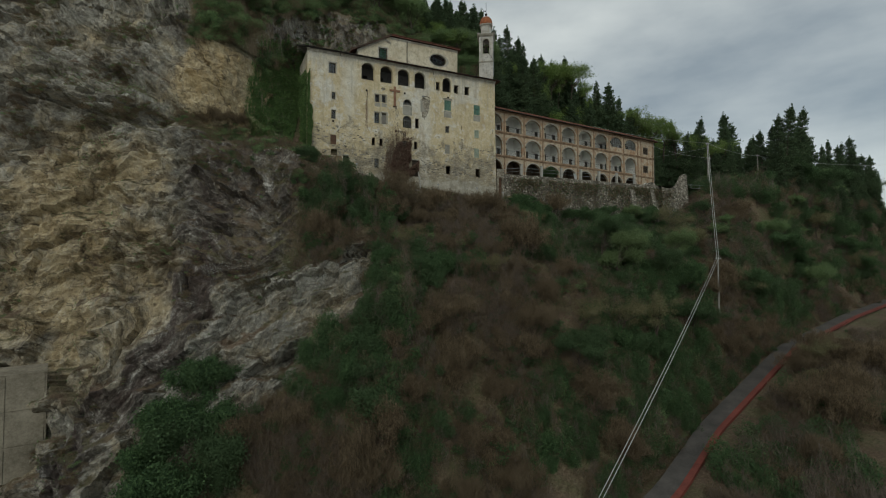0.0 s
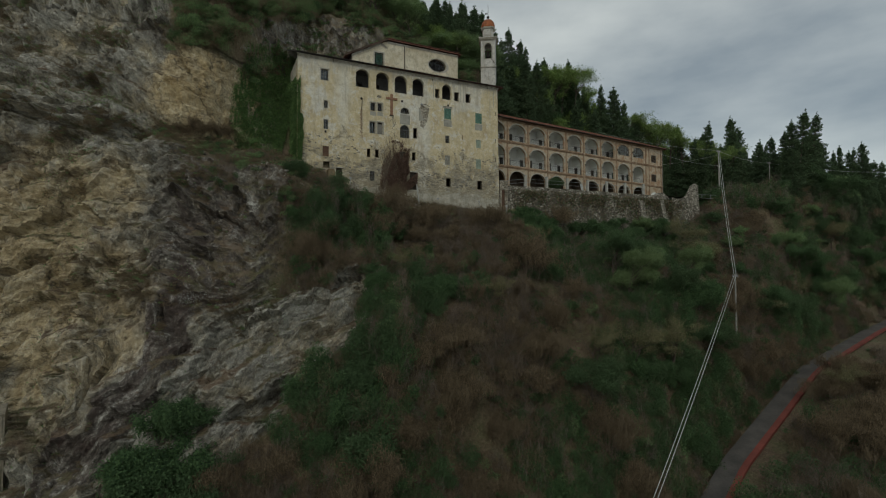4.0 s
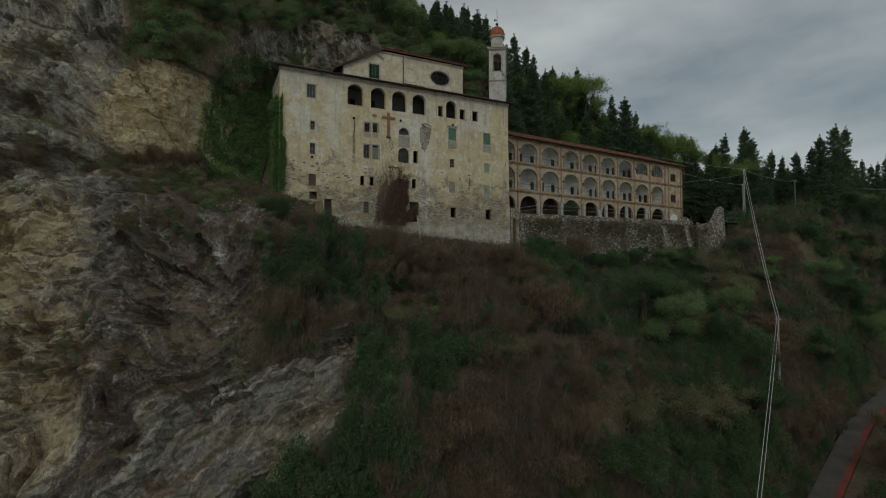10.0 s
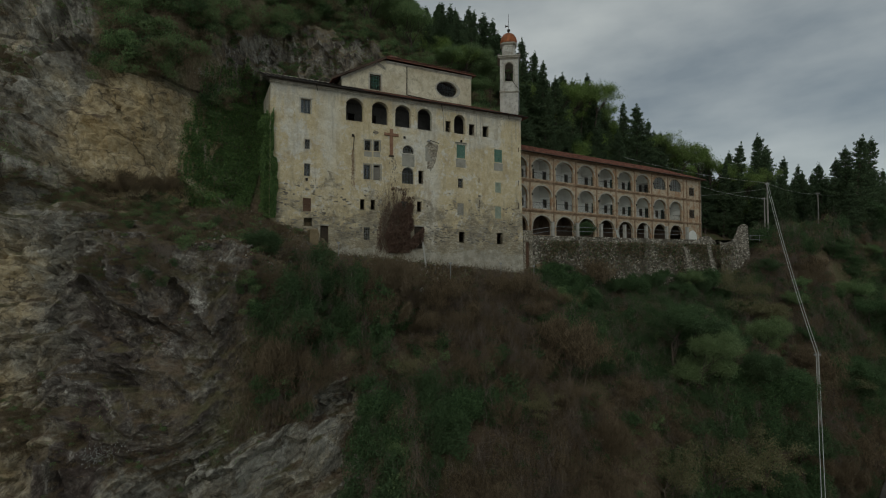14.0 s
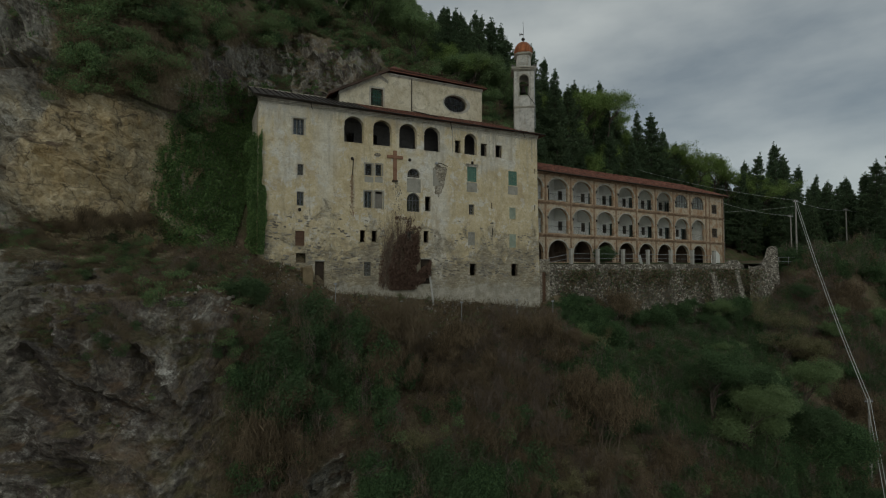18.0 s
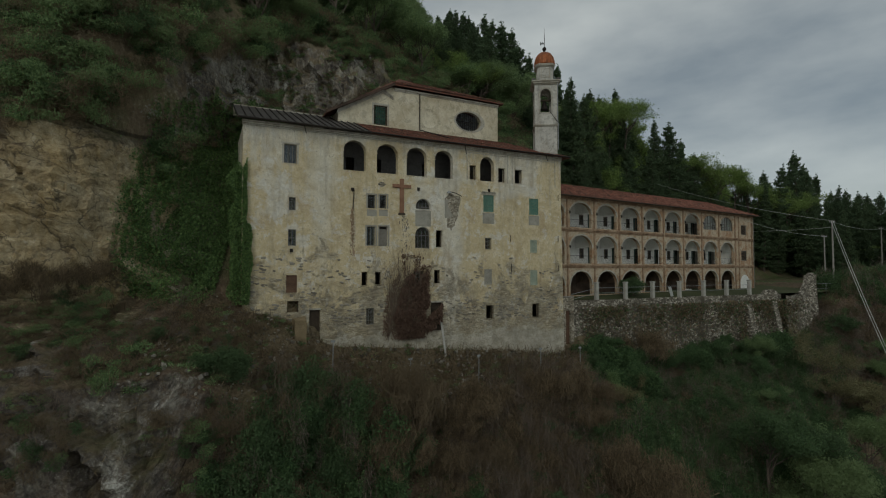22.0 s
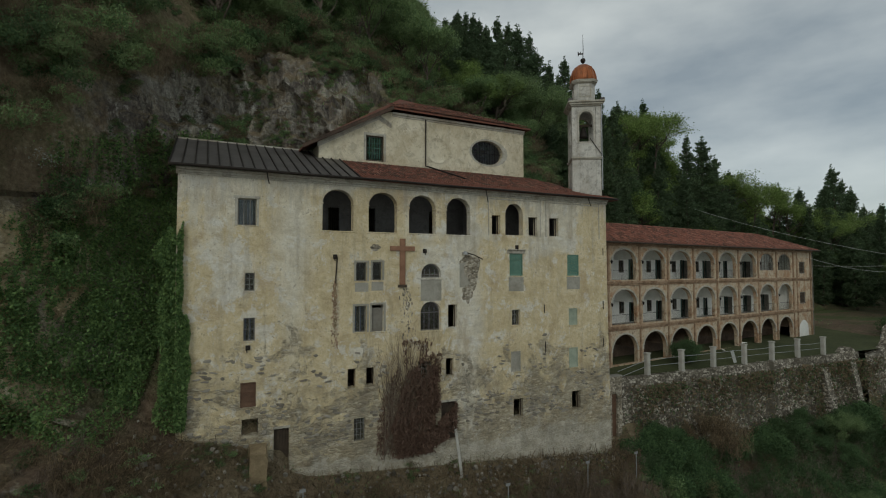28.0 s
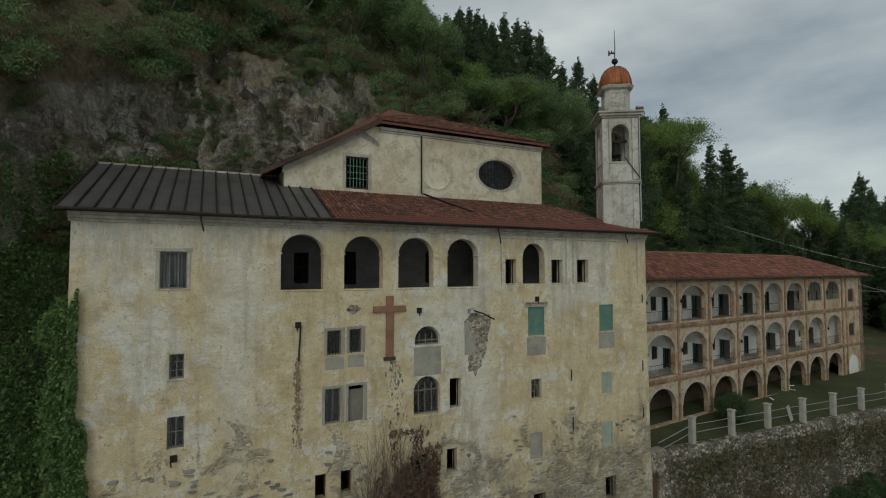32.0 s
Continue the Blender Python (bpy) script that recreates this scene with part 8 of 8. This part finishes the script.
for x, s_, k in ((-16.8, 4.9, 0.28), (-15.6, 4.88, 0.3), (-17.8, 4.9, 0.25), (-14.9, 4.8, 0.25), (-10.5, 4.92, 0.22), (-7.0, 4.93, 0.22), (-4.0, 4.93, 0.2)):
    clump(hill, GRASSY, x, s_, k, 0.1)

# litter, grass and dead stalks over the bank
pts = []
for i in range(90000):
    x = rng.uniform(-27, 62)
    s = rng.uniform(2.0, 4.98) if i % 3 else rng.uniform(3.9, 4.98)
    if rockiness(x, s) > 0.5 and rng.random() < 0.8 or (x > 11 and s > 4.0):
        continue
    (px, py, pz), r = skin(x, s)
    pts.append((px, py - 0.08, pz + 0.06 + abs(rng.normal(0, 0.14))))
ob = leaves(pts, 0.045, "dry_undergrowth", M_DRY, None, "", 0.1, -0.4, 8.0)
tagged(ob, "brown dry brush and litter covering the bank", "undergrowth", kind="stuff")
ob = leaves(np.array(pts[::7]) + (0, -0.1, 0.3), 0.03, "dead_stalks", M_STALK, None, "", 0.0, -2.5, 18.0)
tagged(ob, "thin pale dead stalks on the bank", "stalks", kind="stuff")
pts = []
for i in range(60000):
    x = rng.uniform(-62, 60)
    s = rng.uniform(2.0, 7.3)
    if -36 < x < -25.5 and 4.75 < s < 5.95:
        continue
    if noise.noise((x * 0.12, s * 1.8, 11.0)) < 0.08 or (9 < x < 55 and 4.0 < s < 6):
        continue
    (px, py, pz), r = skin(x, s)
    pts.append((px, py - 0.06, pz + 0.06 + abs(rng.normal(0, 0.13))))
ob = leaves(pts, 0.085, "green_undergrowth", M_LEAF, None, "", 0.0, -0.2, 2.0)
tagged(ob, "green weeds and low brambles on the hillside", "undergrowth", kind="stuff")
# creepers hanging over the terrace wall
pts = []
for i in range(26000):
    x = rng.uniform(-2, 40)
    hang = max(0.0, noise.noise((x * 0.32, 1.0, 6.0)) + 0.2) * 11.0
    low = max(0.0, noise.noise((x * 0.28, 5.0, 6.0)) + 0.25) * 5.0
    z = 45.3 - rng.uniform(0, 1) * hang if i % 2 else 37.5 + rng.uniform(0, 1) * low
    if (i % 2 and hang < 0.3) or (not i % 2 and low < 0.4):
        continue
    if rng.random() < 0.35:
        x, z = x + rng.normal(0, 1.2), 45.4 - abs(rng.normal(0, 2.6))
    q = TERR @ Vector((x, front(min(x, 32.5)) - 0.066 * (45.9 - z) - 0.35 - abs(rng.normal(0, 0.22)), z))
    pts.append(tuple(q))
cr = thing("wall_creeper", Matrix.Identity(4), "brown and green creeper over the terrace wall", "creeper")
leaves(pts[::2], 0.13, "dry_growth", M_DRY, cr, "", 0.6, 0.0, 1.8)
leaves(pts[1::4], 0.13, "green_growth", M_DEEP, cr, "", 0.3, 0.0, 1.3)

# ivy over the gully and up the corner of the building
pts = []
for i in range(110000):
    x = rng.uniform(-26.1 + 0.5 * noise.noise((0.0, i * 0.37, 1.0)), -19.3)
    s = rng.uniform(4.75, 6.16)
    if (x > -21.3 and s < 5.5) or (s < 5.02 and i % 3):
        continue
    if noise.noise((x * 0.35, s * 3.0, 4.0)) < -0.65:
        continue
    (px, py, pz), r = skin(x, s)
    pts.append((px, py - abs(rng.normal(0, 0.25)) - 0.1, pz + rng.normal(0, 0.2)))
wall_from = len(pts)
for i in range(24000):
    z = rng.uniform(46.8, 60.0)
    w = 0.35 + 0.5 * abs(noise.noise((0.0, z * 0.45, 2.0))) + (0.7 if z < 53 else 0.0) * (1 - abs(z - 50) / 6)
    uu = rng.uniform(-0.5 - 0.9 * (0.5 + 0.8 * noise.noise((0.0, z * 0.7, 9.0))), max(0.0, w * 0.62 - 0.12))
    if z > 57.6 + 2.4 * noise.noise((uu * 1.5, 0.0, 3.0)):
        continue
    bb = rng.uniform(-0.35, -0.03) if uu > -0.15 else rng.uniform(-0.3, 2.5)
    q = FACADE @ Vector((uu, bb, z))
    pts.append(tuple(q))
ivy = thing("ivy", Matrix.Identity(4), "dark green ivy draped over rock and wall corner", "ivy")
leaves(pts[:wall_from], 0.12, "gully_ivy", M_IVY, ivy, "", 0.4, 0.0)
leaves(pts[wall_from:], 0.11, "corner_ivy", M_IVY, ivy, "", 0.4, 0.0)
# dead creeper on the facade
creeper = thing("dead_creeper", FACADE, "dead brown creeper clinging to the wall", "creeper")
random.seed(61)
g, tips = Geo(), []
for i in range(84):
    x = random.uniform(11.6, 14.6)
    lean = 0.16 + 0.10 * (12.5 - x)
    high = random.uniform(2.2, 3.4) if x < 13.4 else random.uniform(0.8, 1.6)
    twigs(g, (x, -0.15, 43.2 + random.uniform(0, 2.6)), (random.gauss(lean, 0.10), random.gauss(-0.02, 0.02), 1), high, 0.024, 2, 0.16, tips)
g.v = [(x, min(-0.02, max(-0.7, y * 0.3 - 0.10)), z) for x, y, z in g.v]
g.put("stem", M_TWIG, creeper)
pts = []
for i in range(60000):
    x, z = random.uniform(10.4, 17.0), random.uniform(43.4, 50.8)
    wob = 0.5 * noise.noise((x * 0.9, z * 0.7, 8.0)) + 0.3 * noise.noise((x * 2.3, z * 2.0, 4.0))
    f = min(1.0, max(0.0, (z - 44.0) / 5.3))
    left, right = 12.2 + 1.7 * f ** 3, 15.0 + 0.65 * min(1.0, f * 1.5)
    body = left - wob * 0.8 < x < right + wob * 0.5 and z < 49.7 + 0.6 * wob
    lobe = 14.5 < x < 16.8 + wob * 0.2 and 43.5 + 0.7 * max(0.0, x - 15.0) < z < 44.9 + 0.8 * (x - 15.1) + wob * 0.3
    fringe = left - 1.0 < x < left + 1.3 and z < 50.8 and random.random() < 0.10 + 0.10 * wob
    if not (body or lobe or fringe) or (random.random() < 0.6 and 14.05 < x < 15.05 and 48.2 < z < 49.35):
        continue
    if random.random() < 0.85 and noise.noise((x * 1.5, z * 0.7, 17.0)) > 0.22 - 0.05 * (z - 46):
        continue
    pts.append((x, -0.03 - abs(random.gauss(0, 0.2 if body or lobe else 0.06)), z))
leaves(pts, 0.075, "dry_foliage", M_VINE, creeper, "", 0.0, -0.9, 3.2)
# blossom patches on the rocks
for x, s in ((-23.5, 6.30), (-20.5, 6.25), (-26.5, 6.1), (-24.5, 3.02), (-23.6, 3.06)):
    (px, py, pz), r = skin(x, s)
    b = thing("blossoming_shrub", Matrix.Translation((px, py, pz)), "small white-flowering shrub on the rocks", "shrub", "white shrubs on the rocks")
    leaves(np.random.default_rng(int(s * 100)).normal(0, 1, (420, 3)) * (0.55, 0.35, 0.28), 0.06, "blossom", M_BLOSSOM, b)
# fallen stones under the facade
def stones():
    v, f = [], []
    base = [(-1, -1, -1), (1, -1, -1), (1, 1, -1), (-1, 1, -1), (-1, -1, 1), (1, -1, 1), (1, 1, 1), (-1, 1, 1)]
    faces = [(0, 3, 2, 1), (4, 5, 6, 7), (0, 1, 5, 4), (1, 2, 6, 5), (2, 3, 7, 6), (3, 0, 4, 7)]
    for i in range(1700):
        x = random.uniform(-21, 9)
        s = random.uniform(3.95, 4.97)
        (px, py, pz), r = skin(x, s)
        k = random.uniform(0.03, 0.09) * random.choice((1, 1, 1, 1, 2.0))
        n = len(v)
        rot = Euler((random.random() * 6, random.random() * 6, random.random() * 6)).to_matrix()
        for q in base:
            w = rot @ (Vector(q) * k * random.uniform(0.6, 1.0))
            v.append((px + w.x, py + w.y - 0.12, pz + w.z + 0.10))
        f += [tuple(n + a for a in q) for q in faces]
    g = Geo()
    g.v, g.f = v, f
    tagged(g.put("fallen_stones", M_RUBBLESTONE), "pale loose stones fallen below the wall", "stones", kind="stuff")


stones()
